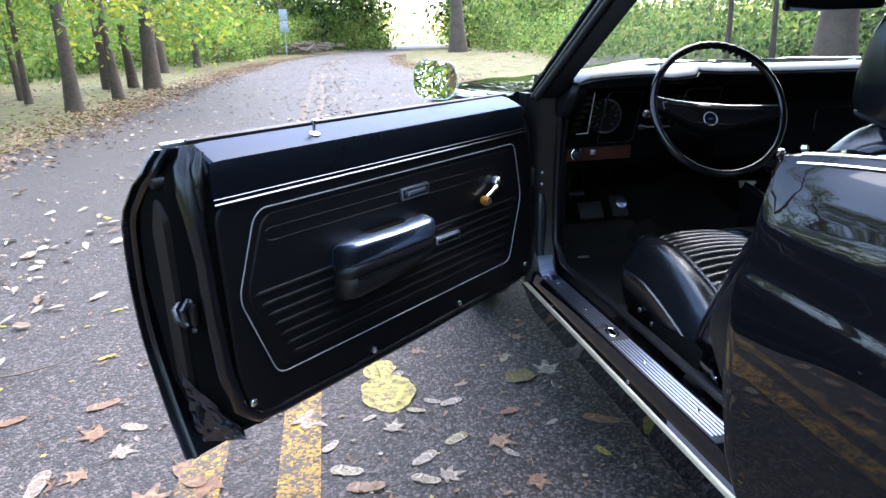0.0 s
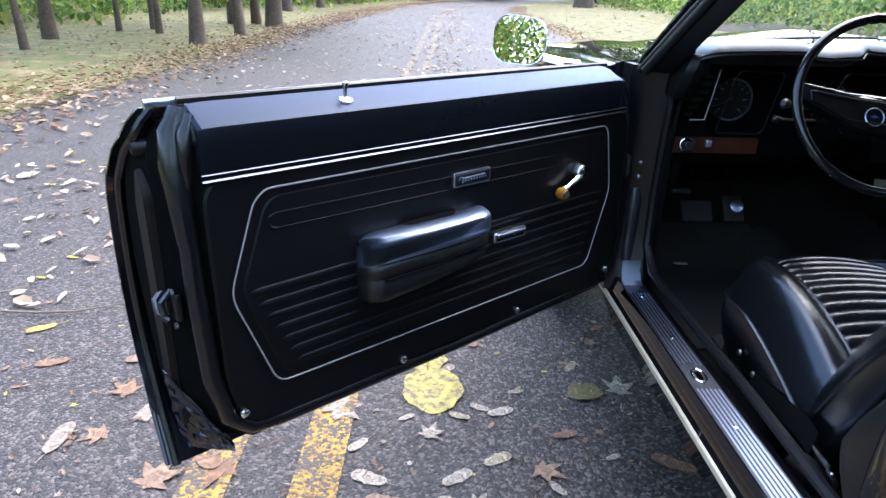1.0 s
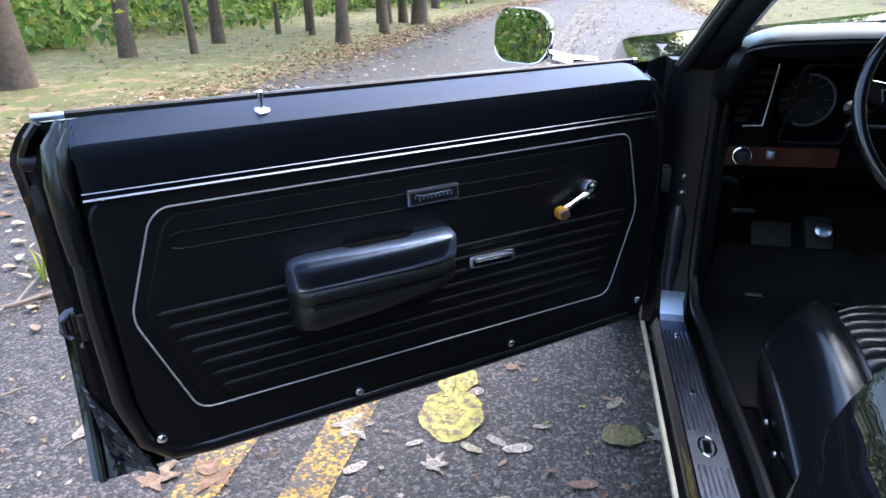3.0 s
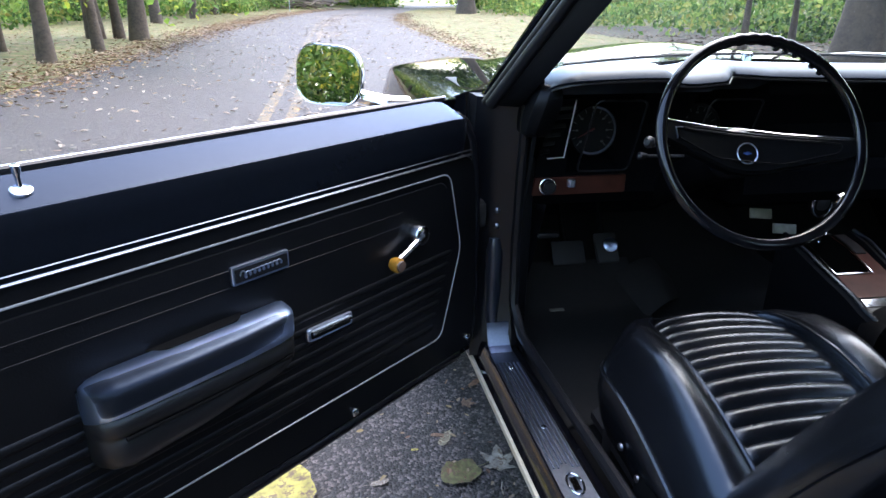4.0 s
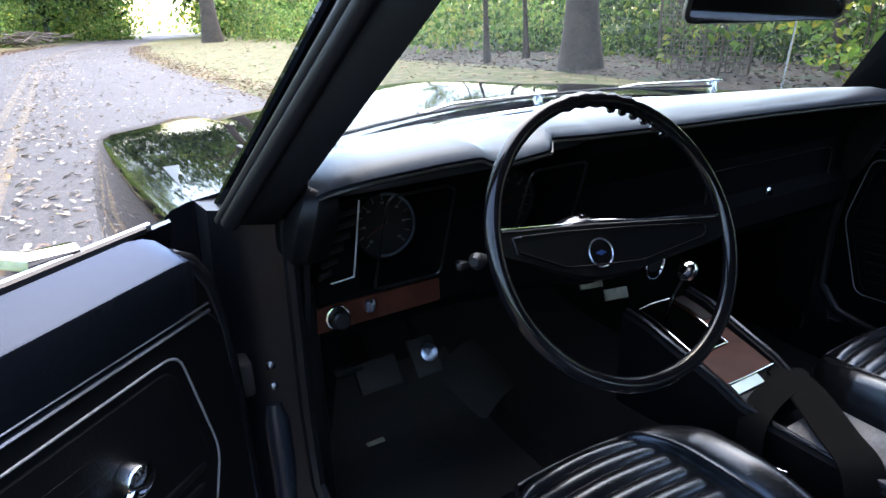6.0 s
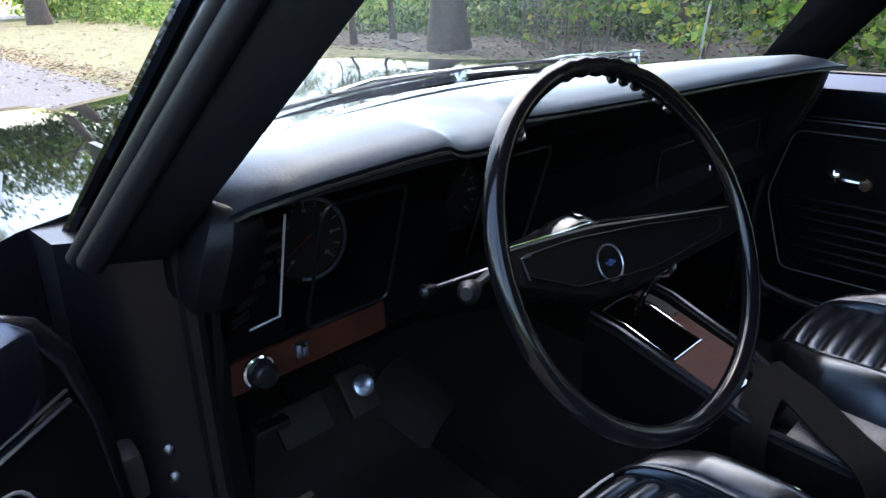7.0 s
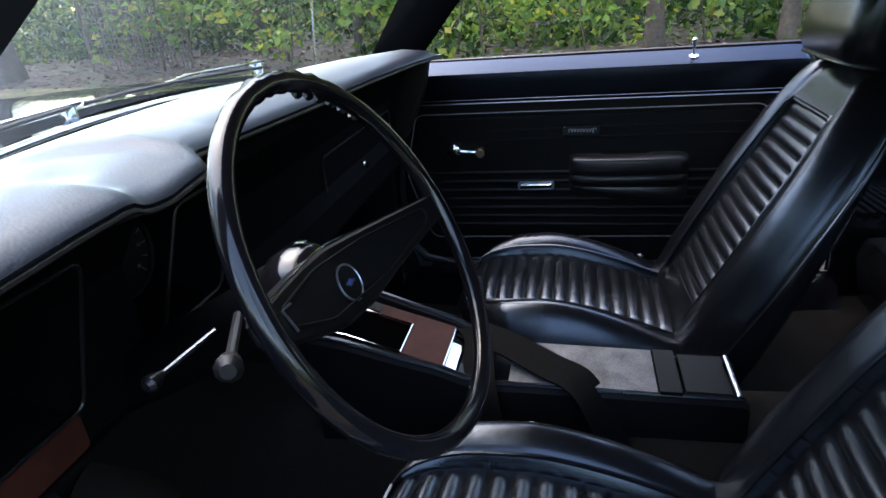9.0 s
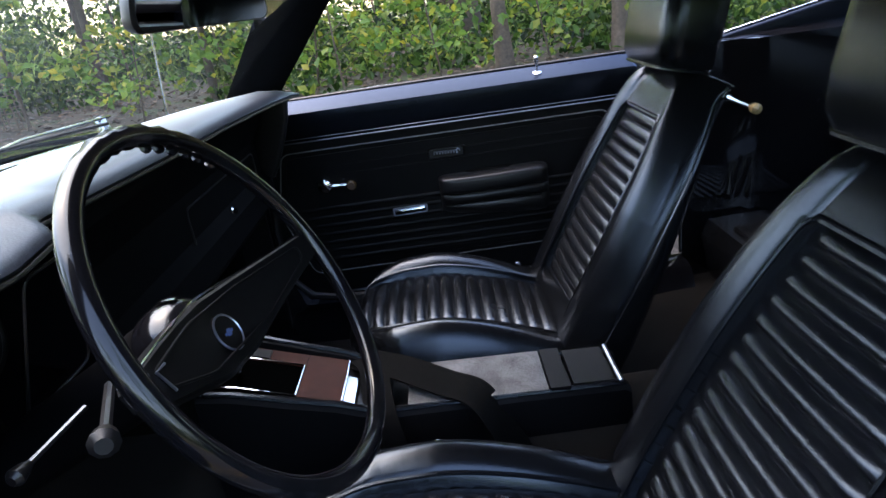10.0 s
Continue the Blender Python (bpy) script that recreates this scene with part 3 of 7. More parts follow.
sheet(bm, lambda a, b: ((a - 0.5) * 1.44, 0.222 - 0.17 * (2 * a - 1) ** 2 + 0.006 * math.cos(b * math.pi), 0.976 - 0.03 * (2 * a - 1) ** 2 + 0.005 * math.sin(b * math.pi)), 30, 4)
part("reveal_moulding", bm, CHROME, car, "chrome moulding at the foot of the windshield")


def wiper(x0, x1):
    arm = bmesh.new()
    yb = lambda x: 0.245 - 0.17 * (x / 0.72) ** 2
    tube(arm, [(x0, yb(x0) + 0.05, 0.985), (x0 + 0.02, yb(x0) + 0.04, 0.997), ((x0 + x1) / 2, yb((x0 + x1) / 2) + 0.015, 1.003), (x1 + (x0 - x1) * 0.3, yb(x1 + (x0 - x1) * 0.3), 0.997)], 0.0034, 8, flat=1.8)
    w = part("wiper", arm, CHROME, car, "bright metal wiper arm with a black blade")
    bl = bmesh.new()
    tube(bl, [(x0 + (x1 - x0) * t, yb(x0 + (x1 - x0) * t) - 0.012, 1.0 - 0.028 * ((x0 + (x1 - x0) * t) / 0.72) ** 2 + 0.002) for t in (0.12, 0.3, 0.5, 0.7, 0.9, 1.1)], 0.0036, 6, flat=0.8)
    part("blade", bl, RUBBER, w)
    cap = bmesh.new()
    lathe(cap, [(0.014, -0.02), (0.014, 0.008), (0.008, 0.016)], facing((x0, yb(x0) + 0.05, 0.985), (0, 0.2, 1)), 12)
    part("pivot", cap, CHROME, w)


wiper(0.02, -0.50)
wiper(0.52, 0.04)
bm = bmesh.new()
tube(bm, [(0.735, 0.15, 0.93), (0.735, 0.15, 0.96), (0.705, 0.11, 1.25), (0.665, 0.05, 1.75)], [0.009, 0.004, 0.0028, 0.002], 8)
part("aerial", bm, CHROME, car, "thin chrome aerial mast")


def pillar(side):
    """Windshield pillar: painted outside, black trim and rubber seal inside."""
    base = [(0.763, 0.006), (0.778, -0.045), (0.765, -0.085), (0.722, -0.112), (0.706, -0.07), (0.728, 0.02)]
    top = [(0.610, -0.239), (0.622, -0.30), (0.606, -0.36), (0.570, -0.425), (0.545, -0.37), (0.565, -0.245)]
    bm = bmesh.new()
    loft(bm, [[(side * (p[0] + (q[0] - p[0]) * t), p[1] + (q[1] - p[1]) * t, 0.93 + 0.34 * t) for p, q in zip(base, top)] for t in (0, 0.25, 0.5, 0.75, 1)])
    p = part("pillar", bm, PILLARTRIM, car, "black windshield pillar", 85)
    bm = bmesh.new()
    tube(bm, [(side * (0.768 - 0.153 * t), 0.004 - 0.243 * t, 0.935 + 0.34 * t) for t in (0, 0.3, 0.6, 1)], 0.008, 8)
    part("pillar_moulding", bm, PAINT, p)
    for k, r in ((0.3, 0.010), (0.75, 0.012)):
        bm = bmesh.new()
        pts = []
        for t in (0, 0.25, 0.5, 0.75, 1):
            a = Vector((base[1][0] + (base[2][0] - base[1][0]) * k, base[1][1] + (base[2][1] - base[1][1]) * k))
            b = Vector((top[1][0] + (top[2][0] - top[1][0]) * k, top[1][1] + (top[2][1] - top[1][1]) * k))
            c = a.lerp(b, t)
            pts.append((side * (c.x + 0.004), c.y, 0.93 + 0.34 * t))
        tube(bm, pts, r, 10)
        part("weatherstrip", bm, RUBBER, p)
    # door jamb below the pillar
    bm = bmesh.new()
    ring = lambda z, dx, dy: [(side * (0.80 + dx), 0.03, z), (side * (0.795 + dx), -0.03 + dy, z), (side * (0.745 + dx), -0.06 + dy, z), (side * (0.705 + dx), -0.075 + dy, z), (side * (0.69 + dx), -0.06 + dy, z), (side * 0.66, 0.10, z), (side * 0.66, 0.30, z), (side * 0.80, 0.30, z)]
    loft(bm, [ring(0.34, 0.0, -0.03), ring(0.42, 0.0, -0.01), ring(0.5, 0, 0.02), ring(0.65, 0, 0.02), ring(0.80, 0, 0.015), ring(0.94, -0.005, 0.0)])
    j = part("door_jamb", bm, SATIN, car, "black painted door jamb with hinge bolts", 30)
    bm = bmesh.new()
    tube(bm, [(side * 0.705, -0.10, 0.935), (side * 0.702, -0.078, 0.80), (side * 0.70, -0.062, 0.62), (side * 0.698, -0.068, 0.48), (side * 0.69, -0.12, 0.425), (side * 0.68, -0.2, 0.412), (side * 0.655, -0.6, 0.408), (side * 0.645, -1.05, 0.405)], 0.011, 8)
    part("weatherstrip", bm, RUBBER, j, "black rubber door seal")
    bm = bmesh.new()
    tube(bm, [(side * 0.744, -0.058, 0.43), (side * 0.744, -0.046, 0.47), (side * 0.742, -0.042, 0.52), (side * 0.742, -0.042, 0.60), (side * 0.742, -0.038, 0.632)], [0.014, 0.018, 0.019, 0.019, 0.012], 14)
    part("jamb_cover", bm, COVER, j, "bluish black rounded cover on the jamb", 60)
    for z in (0.698, 0.662, 0.868):
        bm = bmesh.new()
        lathe(bm, [(0.007, 0), (0.007, 0.003), (0.004, 0.006), (0.0005, 0.007)], facing((side * 0.74, -0.043, z), (side * 0.3, -1, 0)), 10)
        part("bolt", bm, STEEL, j)
    bm = bmesh.new()
    box(bm, side * 0.79 - 0.022, side * 0.79 + 0.022, -0.06, -0.02, 0.665, 0.72, 0.005)
    box(bm, side * 0.80 - 0.012, side * 0.80 + 0.012, -0.085, -0.04, 0.675, 0.71, 0.004)
    part("hinge", bm, DULL, j, "greasy steel door hinge")


for sd, _ in SIDES:
    pillar(sd)


def ws(a, b):
    """Windshield surface: a across, b from foot to header."""
    x = (2 * a - 1)
    return (x * (0.715 + (0.575 - 0.715) * b), (0.215 - 0.185 * x * x) + ((-0.27 - 0.10 * x * x) - (0.215 - 0.185 * x * x)) * b, (0.974 - 0.03 * x * x) + (0.296 + 0.005 * x * x) * b)


bm = bmesh.new()
sheet(bm, ws, 24, 10)
g = part("windshield", bm, GLASS, car, "slightly dusty clear windshield glass")
g.visible_shadow = False

# roof, sail panels, rear glass, deck, tail
bm = bmesh.new()


def roof_pt(a, b, dz):
    x = 2 * a - 1
    y = -0.26 - 0.10 * x * x + b * (-1.42 + 0.1 * x * x)
    return (x * (0.575 + 0.02 * math.sin(b * math.pi)), y, 1.268 + 0.045 * math.sin(min(1, b * 1.15 + 0.1) * math.pi * 0.9) - 0.035 * abs(x) ** 3 - 0.05 * b ** 3 + dz)


top = sheet(bm, lambda a, b: roof_pt(a, b, 0.0), 16, 16)
low = sheet(bm, lambda a, b: roof_pt(a, b, -0.03), 16, 16)
for vs, ws2 in ((top[0], low[0]), (top[-1], low[-1]), ([r[0] for r in top], [r[0] for r in low]), ([r[-1] for r in top], [r[-1] for r in low])):
    for i in range(len(vs) - 1):
        bm.faces.new((vs[i], vs[i + 1], ws2[i + 1], ws2[i]))
part("roof", bm, PAINT, car, "black roof")
for sd, _ in SIDES:
    bm = bmesh.new()
    edge_y = [(0.940, -1.168), (1.008, -1.49), (1.05, -1.63), (1.235, -1.72)]
    rings = []
    for z in (0.940, 0.955, 0.98, 1.008, 1.03, 1.05, 1.10, 1.16, 1.235):
        t = (z - 0.945) / 0.285
        yf, yb, x = lerp_table(edge_y, z)[0], -2.25 + 0.57 * t, 0.752 - 0.165 * t
        rings.append([(sd * x, yf, z), (sd * (x + 0.008), (yf + yb) / 2, z), (sd * x, yb, z), (sd * (x - 0.05), yb, z), (sd * (x - 0.045), (yf + yb) / 2, z), (sd * (x - 0.022), yf - 0.05, z), (sd * (x - 0.010), yf - 0.008, z)])
    loft(bm, rings)
    sp = part("sail_panel", bm, PADTOP, car, "black roof pillar trim behind the quarter window", 60)
    bm = bmesh.new()
    tube(bm, [(sd * (0.752 - 0.165 * (z - 0.945) / 0.285), lerp_table(edge_y, z)[0] + 0.003, z + 0.002) for z in (0.945, 0.96, 0.98, 1.0, 1.008, 1.03, 1.05)], 0.003, 8)
    part("window_moulding", bm, CHROME, sp, "thin chrome edge of the quarter window")
bm = bmesh.new()
sheet(bm, lambda a, b: ((2 * a - 1) * (0.55 + 0.1 * b), -1.66 - 0.6 * b, 1.235 - 0.25 * b), 10, 6)
g = part("rear_window", bm, GLASS, car)
g.visible_shadow = False
bm = bmesh.new()
box(bm, -0.72, 0.72, -2.93, -2.2, 0.93, 0.985, 0.02)
part("trunk_lid", bm, PAINT, car)
bm = bmesh.new()
box(bm, -0.80, 0.80, -2.98, -2.90, 0.40, 0.96, 0.03)
part("tail_panel", bm, PAINT, car)
bm = bmesh.new()
box(bm, -0.70, 0.70, -2.9, -1.72, 0.25, 0.90)
part("trunk_floor", bm, MATTE, car)

# sills
for sd, _ in SIDES:
    bm = bmesh.new()
    cx = lambda y: 0.735 + 0.035 * (y + 0.135) / 0.835
    rings = []
    for y in (0.02, -0.3, -0.6, -0.9, -1.16):
        c = cx(y)
        o = 0.793 + 0.042 * y
        rings.append([(sd * (c - 0.10), y, 0.30), (sd * (c - 0.05), y, 0.378), (sd * (c - 0.03), y, 0.386), (sd * (c + 0.03), y, 0.386), (sd * (c + 0.036), y, 0.37), (sd * (o - 0.012), y, 0.352), (sd * (o + 0.004), y, 0.342), (sd * (o - 0.012), y, 0.31), (sd * (o - 0.06), y, 0.20), (sd * (c - 0.10), y, 0.20)])
    loft(bm, rings)
    r = part("rocker", bm, PAINT, car, "glossy black rocker panel", 25)
    bm = bmesh.new()
    loft(bm, [[(sd * (0.793 + 0.042 * y + dx), y, 0.343 + dz) for dx, dz in ((-0.004, 0.003), (-0.002, 0.005), (0.003, 0.004), (0.005, -0.001), (0.004, -0.007), (0.0, -0.008))] for y in (0.03, -0.4, -0.8, -1.15)])
    part("rocker_moulding", bm, BEIGE, r, "pale reflective moulding along the rocker edge")
    bm = bmesh.new()
    box(bm, 0.0275 * -1, 0.0275, -1.0, -0.125, 0.386, 0.3885, 0)
    for v in bm.verts:
        v.co.x = sd * (cx(v.co.y) + v.co.x)
    plate = part("sill_plate", bm, SILLDARK, car, "ribbed aluminium sill plate with an oval emblem")
    for k in range(6):
        off = -0.021 + k * 0.0084
        for y0, y1 in ((-0.17, -0.50), (-0.585, -0.98)):
            if k in (2, 3) and y0 == -0.17:
                y1 = -0.49
            bm = bmesh.new()
            tube(bm, [(sd * (cx(y0) + off), y0, 0.389), (sd * (cx((y0 + y1) / 2) + off), (y0 + y1) / 2, 0.389), (sd * (cx(y1) + off), y1, 0.389)], 0.0019, 6)
            part("rib", bm, ALU, plate)
    bm = bmesh.new()
    tube(bm, [(sd * cx(-0.54) + 0.013 * math.cos(t * math.pi / 10), -0.54 + 0.024 * math.sin(t * math.pi / 10), 0.390) for t in range(20)], 0.0022, 6, closed=True)
    box(bm, sd * cx(-0.54) - 0.006, sd * cx(-0.54) + 0.006, -0.555, -0.525, 0.388, 0.3905, 0)
    part("emblem", bm, CHROME, plate, "small oval emblem ring")
    for y in (-0.392, -0.19, -0.70, -0.9):
        bm = bmesh.new()
        lathe(bm, [(0.006, 0), (0.005, 0.003), (0.0005, 0.004)], facing((sd * cx(y), y, 0.389), (0, 0, 1)), 10)
        part("screw", bm, CHROME, plate)
    bm = bmesh.new()
    loft(bm, [[(sd * (0.735 + w), y, z) for w in (-0.025, 0.025)] + [(sd * (0.735 + w), y + 0.006, z - 0.004) for w in (0.025, -0.025)] for y, z in ((-0.125, 0.389), (-0.10, 0.392), (-0.085, 0.41), (-0.078, 0.44))])
    part("sill_end", bm, ALU, plate)

# ---- doors ----


DOOR_SKIN = [(0.352, -0.072), (0.374, -0.085), (0.43, -0.115), (0.47, -0.132), (0.56, -0.168), (0.64, -0.180), (0.70, -0.181), (0.77, -0.174), (0.80, -0.168), (0.83, -0.153), (0.87, -0.118), (0.90, -0.088), (0.94, -0.078)]


def build_door(M, opened):
    """A door in its own frame: x runs back from the hinge, y points into the car, z up; M places it."""
    P = lambda s, n, z: M @ Vector((s, n, z))
    bulge = 1.0 if opened else 0.66
    door_outer = lambda z: -0.078 + (lerp_table(DOOR_SKIN, z)[0] + 0.078) * bulge
    bm = bmesh.new()
    zs = [0.352, 0.37, 0.40, 0.43, 0.47, 0.5, 0.54, 0.58, 0.62, 0.66, 0.69, 0.72, 0.75, 0.785, 0.80, 0.83, 0.86, 0.88, 0.90, 0.92, 0.938]
    end = lambda z: lerp_table([(0.343, 1.086), (0.374, 1.085), (0.47, 1.082), (0.56, 1.080), (0.69, 1.078), (0.83, 1.077), (0.885, 1.072), (0.915, 1.058), (0.941, 1.036)], z)[0]
    loft(bm, [[P(-0.06, door_outer(z), z), P(0.5, door_outer(z) - 0.006, z), P(end(z), door_outer(z), z), P(end(z), door_outer(z) + 0.006, z), P(end(z) - 0.03, door_outer(z) + 0.012, z), P(-0.05, door_outer(z) + 0.012, z)] for z in zs])
    d = part("open_door" if opened else "closed_door", bm, PAINT, car, "black driver door standing open" if opened else "closed black passenger door", 28)
    bm = bmesh.new()
    fs = lambda z: lerp_table([(0.38, -0.05), (0.78, -0.048), (0.86, -0.036), (0.90, -0.012), (0.92, 0.03)], z)[0]
    rr = lambda z, a: [P(fs(z), -0.070, z), P(1.040 - a, door_outer(z) + 0.014, z), P(1.056 - a, door_outer(z) + 0.024, z), P(1.050 - a, min(-0.085, door_outer(z) + 0.055), z), P(1.040 - a, -0.062, z), P(1.03 - a, -0.055, z), P(1.0 - a, -0.03, z), P(0.985 - a, -0.010, z), P(fs(z) + 0.005, -0.010, z)]
    loft(bm, [rr(0.385, 0.03), rr(0.42, 0.01), rr(0.5, 0), rr(0.7, 0), rr(0.78, 0), rr(0.83, 0), rr(0.86, 0), rr(0.88, 0.0), rr(0.90, 0.01), rr(0.92, 0.02)])
    part("inner_shell", bm, MATTE, d, "dark steel door shell", 30)
    # trim panel
    bm = bmesh.new()
    poly = rounded([(-0.045, 0.405), (0.965, 0.412), (0.99, 0.50), (0.992, 0.845), (-0.03, 0.845), (-0.045, 0.70)], 0.045, 5)
    slab(bm, poly, -0.012, 0.0, lambda a, b, c: P(a, c, b), 0.004)
    tp = part("trim_panel", bm, VINYL, d, "black vinyl door trim panel with embossed pleats")
    bm = bmesh.new()
    prof = [(-0.03, 0.842), (0.001, 0.842), (0.004, 0.862), (0.006, 0.89), (0.006, 0.914), (0.005, 0.9175), (0.002, 0.9195), (-0.050, 0.9435), (-0.056, 0.940), (-0.056, 0.88)]
    rings = []
    for s, k in ((-0.014, 0.3), (-0.009, 0.62), (0.002, 0.82), (0.018, 0.94), (0.04, 1.0), (0.3, 1), (0.6, 1), (0.96, 1), (0.982, 0.97), (0.988, 0.9)):
        rings.append([P(s, -0.03 + (n + 0.03) * k, 0.885 + (z - 0.885) * (k if k < 1 else 1)) for n, z in prof])
    loft(bm, rings)
    part("upper_pad", bm, PADTOP, d, "padded black vinyl door top with a bluish sheen", 24)
    for z, r in ((0.8515, 0.0009), (0.8420, 0.0018)):
        bm = bmesh.new()
        loft(bm, [[P(q, 0.001, z + r * 1.3), P(q, 0.003, z + r * 1.25), P(q, 0.003 + r, z + r * 0.1), P(q, 0.003 + r * 0.9, z - r * 0.5), P(q, 0.001, z - r * 0.6)] for q in (-0.012, 0.3, 0.7, 0.99)])
        part("chrome_strip", bm, DIMCHROME, d, "thin chrome strip")
    bm = bmesh.new()
    loft(bm, [[P(q, n, z + dz) for n, dz in ((-0.078, -0.006), (-0.079, 0.0), (-0.077, 0.003), (-0.073, 0.0042), (-0.070, 0.003), (-0.069, -0.001), (-0.070, -0.006))] for q, z in ((-0.02, 0.9425), (0.3, 0.945), (0.7, 0.9455), (1.030, 0.945))])
    part("belt_strip", bm, ALU, d, "bright window belt moulding", 60)
    bm = bmesh.new()
    tube(bm, [P(0.0, -0.061, 0.944), P(0.5, -0.061, 0.946), P(0.99, -0.061, 0.946)], 0.005, 6)
    part("window_seal", bm, RUBBER, d)
    # piping round the pressed panel
    bm = bmesh.new()
    pp = rounded([(0.900, 0.818), (0.920, 0.800), (0.969, 0.659), (0.905, 0.478), (0.072, 0.470), (0.012, 0.656), (0.050, 0.817)], 0.024, 5)
    tube(bm, [P(a, 0.0022, b) for a, b in pp], 0.0016, 6, closed=True)
    part("piping", bm, PIPING, d, "grey-edged piping framing the panel")
    bm = bmesh.new()
    pq = rounded([(0.888, 0.805), (0.905, 0.790), (0.952, 0.659), (0.893, 0.490), (0.084, 0.482), (0.027, 0.656), (0.060, 0.804)], 0.024, 5)
    slab(bm, pq, -0.004, 0.003, lambda a, b, c: P(a, c, b), 0.003)
    ip = part("pressed_panel", bm, VINYL, d)
    for z0, z1 in ((0.777, 0.770), (0.752, 0.745)):
        bm = bmesh.new()
        tube(bm, [P(0.885, 0.0015, z0), P(0.5, 0.0018, (z0 + z1) / 2), P(0.075, 0.0005, z1)], 0.0026, 6)
        part("bead", bm, VINYL, d)
    bm = bmesh.new()
    tube(bm, [P(0.885, 0.003, 0.777), P(0.896, 0.003, 0.773), P(0.899, 0.003, 0.7645), P(0.896, 0.003, 0.756), P(0.885, 0.003, 0.752)], 0.0024, 6)
    part("bead", bm, VINYL, d)
    for i in range(7):
        z = 0.655 - 0.0245 * i
        l, r = 0.938 - 0.0115 * i, 0.04 + 0.0095 * i
        bm = bmesh.new()
        n = 12
        tube(bm, [P(l, -0.006, z)] + [P(l - 0.012 + (r - l + 0.024) * k / n, -0.0035, z) for k in range(n + 1)] + [P(r, -0.006, z)], 0.0092, 16)
        part("pleat", bm, VINYL, d)
    # armrest
    bm = bmesh.new()
    sec = lambda w, zt, zb: [(-0.002, zb), (w * 0.45, zb + 0.002), (w * 0.80, zb + 0.010), (w * 0.93, zb + 0.024), (w * 0.95, 0.626), (w * 0.90, 0.629), (w * 0.90, 0.634), (w * 0.99, 0.637), (w, zt - 0.012), (w * 0.90, zt - 0.003), (w * 0.75, zt), (-0.002, zt)]
    rows = [(0.744, 0.010, 0.690, 0.592), (0.740, 0.032, 0.697, 0.583), (0.731, 0.049, 0.702, 0.578), (0.712, 0.057, 0.705, 0.576), (0.62, 0.059, 0.704, 0.582), (0.55, 0.058, 0.703, 0.590), (0.49, 0.055, 0.703, 0.598), (0.466, 0.049, 0.703, 0.604), (0.455, 0.036, 0.700, 0.608), (0.451, 0.012, 0.694, 0.612)]
    loft(bm, [[P(q, n, z) for n, z in sec(w * 0.93, a - 0.040, b)] for q, w, a, b in rows])
    arm = part("armrest", bm, PLASTIC, d, "moulded black armrest base", 60)
    bm = bmesh.new()
    cap = lambda w, z: [(0.0, z - 0.042), (w * 0.90, z - 0.042), (w * 0.99, z - 0.038), (w * 1.02, z - 0.028), (w * 1.02, z - 0.011), (w * 0.985, z - 0.004), (w * 0.91, z - 0.0005), (w * 0.5, z + 0.003), (0.010, z + 0.004), (0.0, z - 0.004)]
    loft(bm, [[P(q, n, z) for n, z in cap(w, a)] for q, w, a, b in rows])
    # closed door: sheen left out, the cabin's shade put into the material
    part("armrest_cap", bm, ARMREST if opened else PLASTIC, d, "soft black armrest pad, blue-tinted gloss on the open door only", 70)
    # no hollow is cut: a black slab paints the recess's shade
    bm = bmesh.new()
    slab(bm, rounded([(0.515, 0.001), (0.660, 0.001), (0.640, 0.021), (0.535, 0.021)], 0.008, 3), 0.690, 0.7085, lambda a, b, c: P(a, b, c))
    part("finger_recess", bm, MATTE, d, "dark slab for the shaded finger recess behind the armrest pad")
    bm = bmesh.new()
    tube(bm, [P(0.716, 0.0515, 0.6315), P(0.6, 0.0525, 0.6315), P(0.470, 0.0455, 0.6315)], 0.0030, 6)
    part("armrest_groove", bm, MATTE, d)
    bm = bmesh.new()
    lathe(bm, [(0.007, 0), (0.006, 0.004), (0.0005, 0.006)], M @ facing((0.733, 0.028, 0.640), (0.8, 0.5, 0)), 10)
    part("bolt", bm, CHROME, d)
    # emblem plate
    bm = bmesh.new()
    slab(bm, rounded([(0.434, 0.752), (0.529, 0.752), (0.529, 0.780), (0.434, 0.780)], 0.003, 2), 0.002, 0.009, lambda a, b, c: P(a, c, b), 0.001)
    # same plate on both doors; black material stands for shade on the closed one
    em = part("emblem_plate", bm, ALU if opened else SEAL, d, "chrome-framed nameplate, blackened on the shaded closed door")
    bm = bmesh.new()
    slab(bm, [(0.438, 0.756), (0.525, 0.756), (0.525, 0.776), (0.438, 0.776)], 0.008, 0.0105, lambda a, b, c: P(a, c, b))
    part("nameplate_field", bm, PLASTIC, em)
    bm = bmesh.new()
    tube(bm, [P(0.515 - 0.066 * k / 90 + 0.003 * math.cos(k * 0.62), 0.0112, 0.7655 + (0.0034 + 0.004 * max(0, 1 - k / 14)) * math.sin(k * 0.62) + 0.002 * k / 90) for k in range(91)], 0.0011, 5)
    part("script_stroke", bm, ALU, em)
    # window crank
    bm = bmesh.new()
    lathe(bm, [(0.017, 0.001), (0.020, 0.004), (0.0205, 0.016), (0.018, 0.022), (0.011, 0.0255), (0.0005, 0.0265)], M @ facing((0.150, 0, 0.723), (0, 1, 0)), 18)
    ka = (0.222, 0.690) if opened else (0.222, 0.718)
    tube(bm, [P(0.150, 0.017, 0.723), P(0.168, 0.020, 0.723 + (ka[1] - 0.723) * 0.28), P(0.195, 0.020, 0.723 + (ka[1] - 0.723) * 0.65), P(ka[0], 0.018, ka[1])], [0.0085, 0.0065, 0.0055, 0.0065], 8)
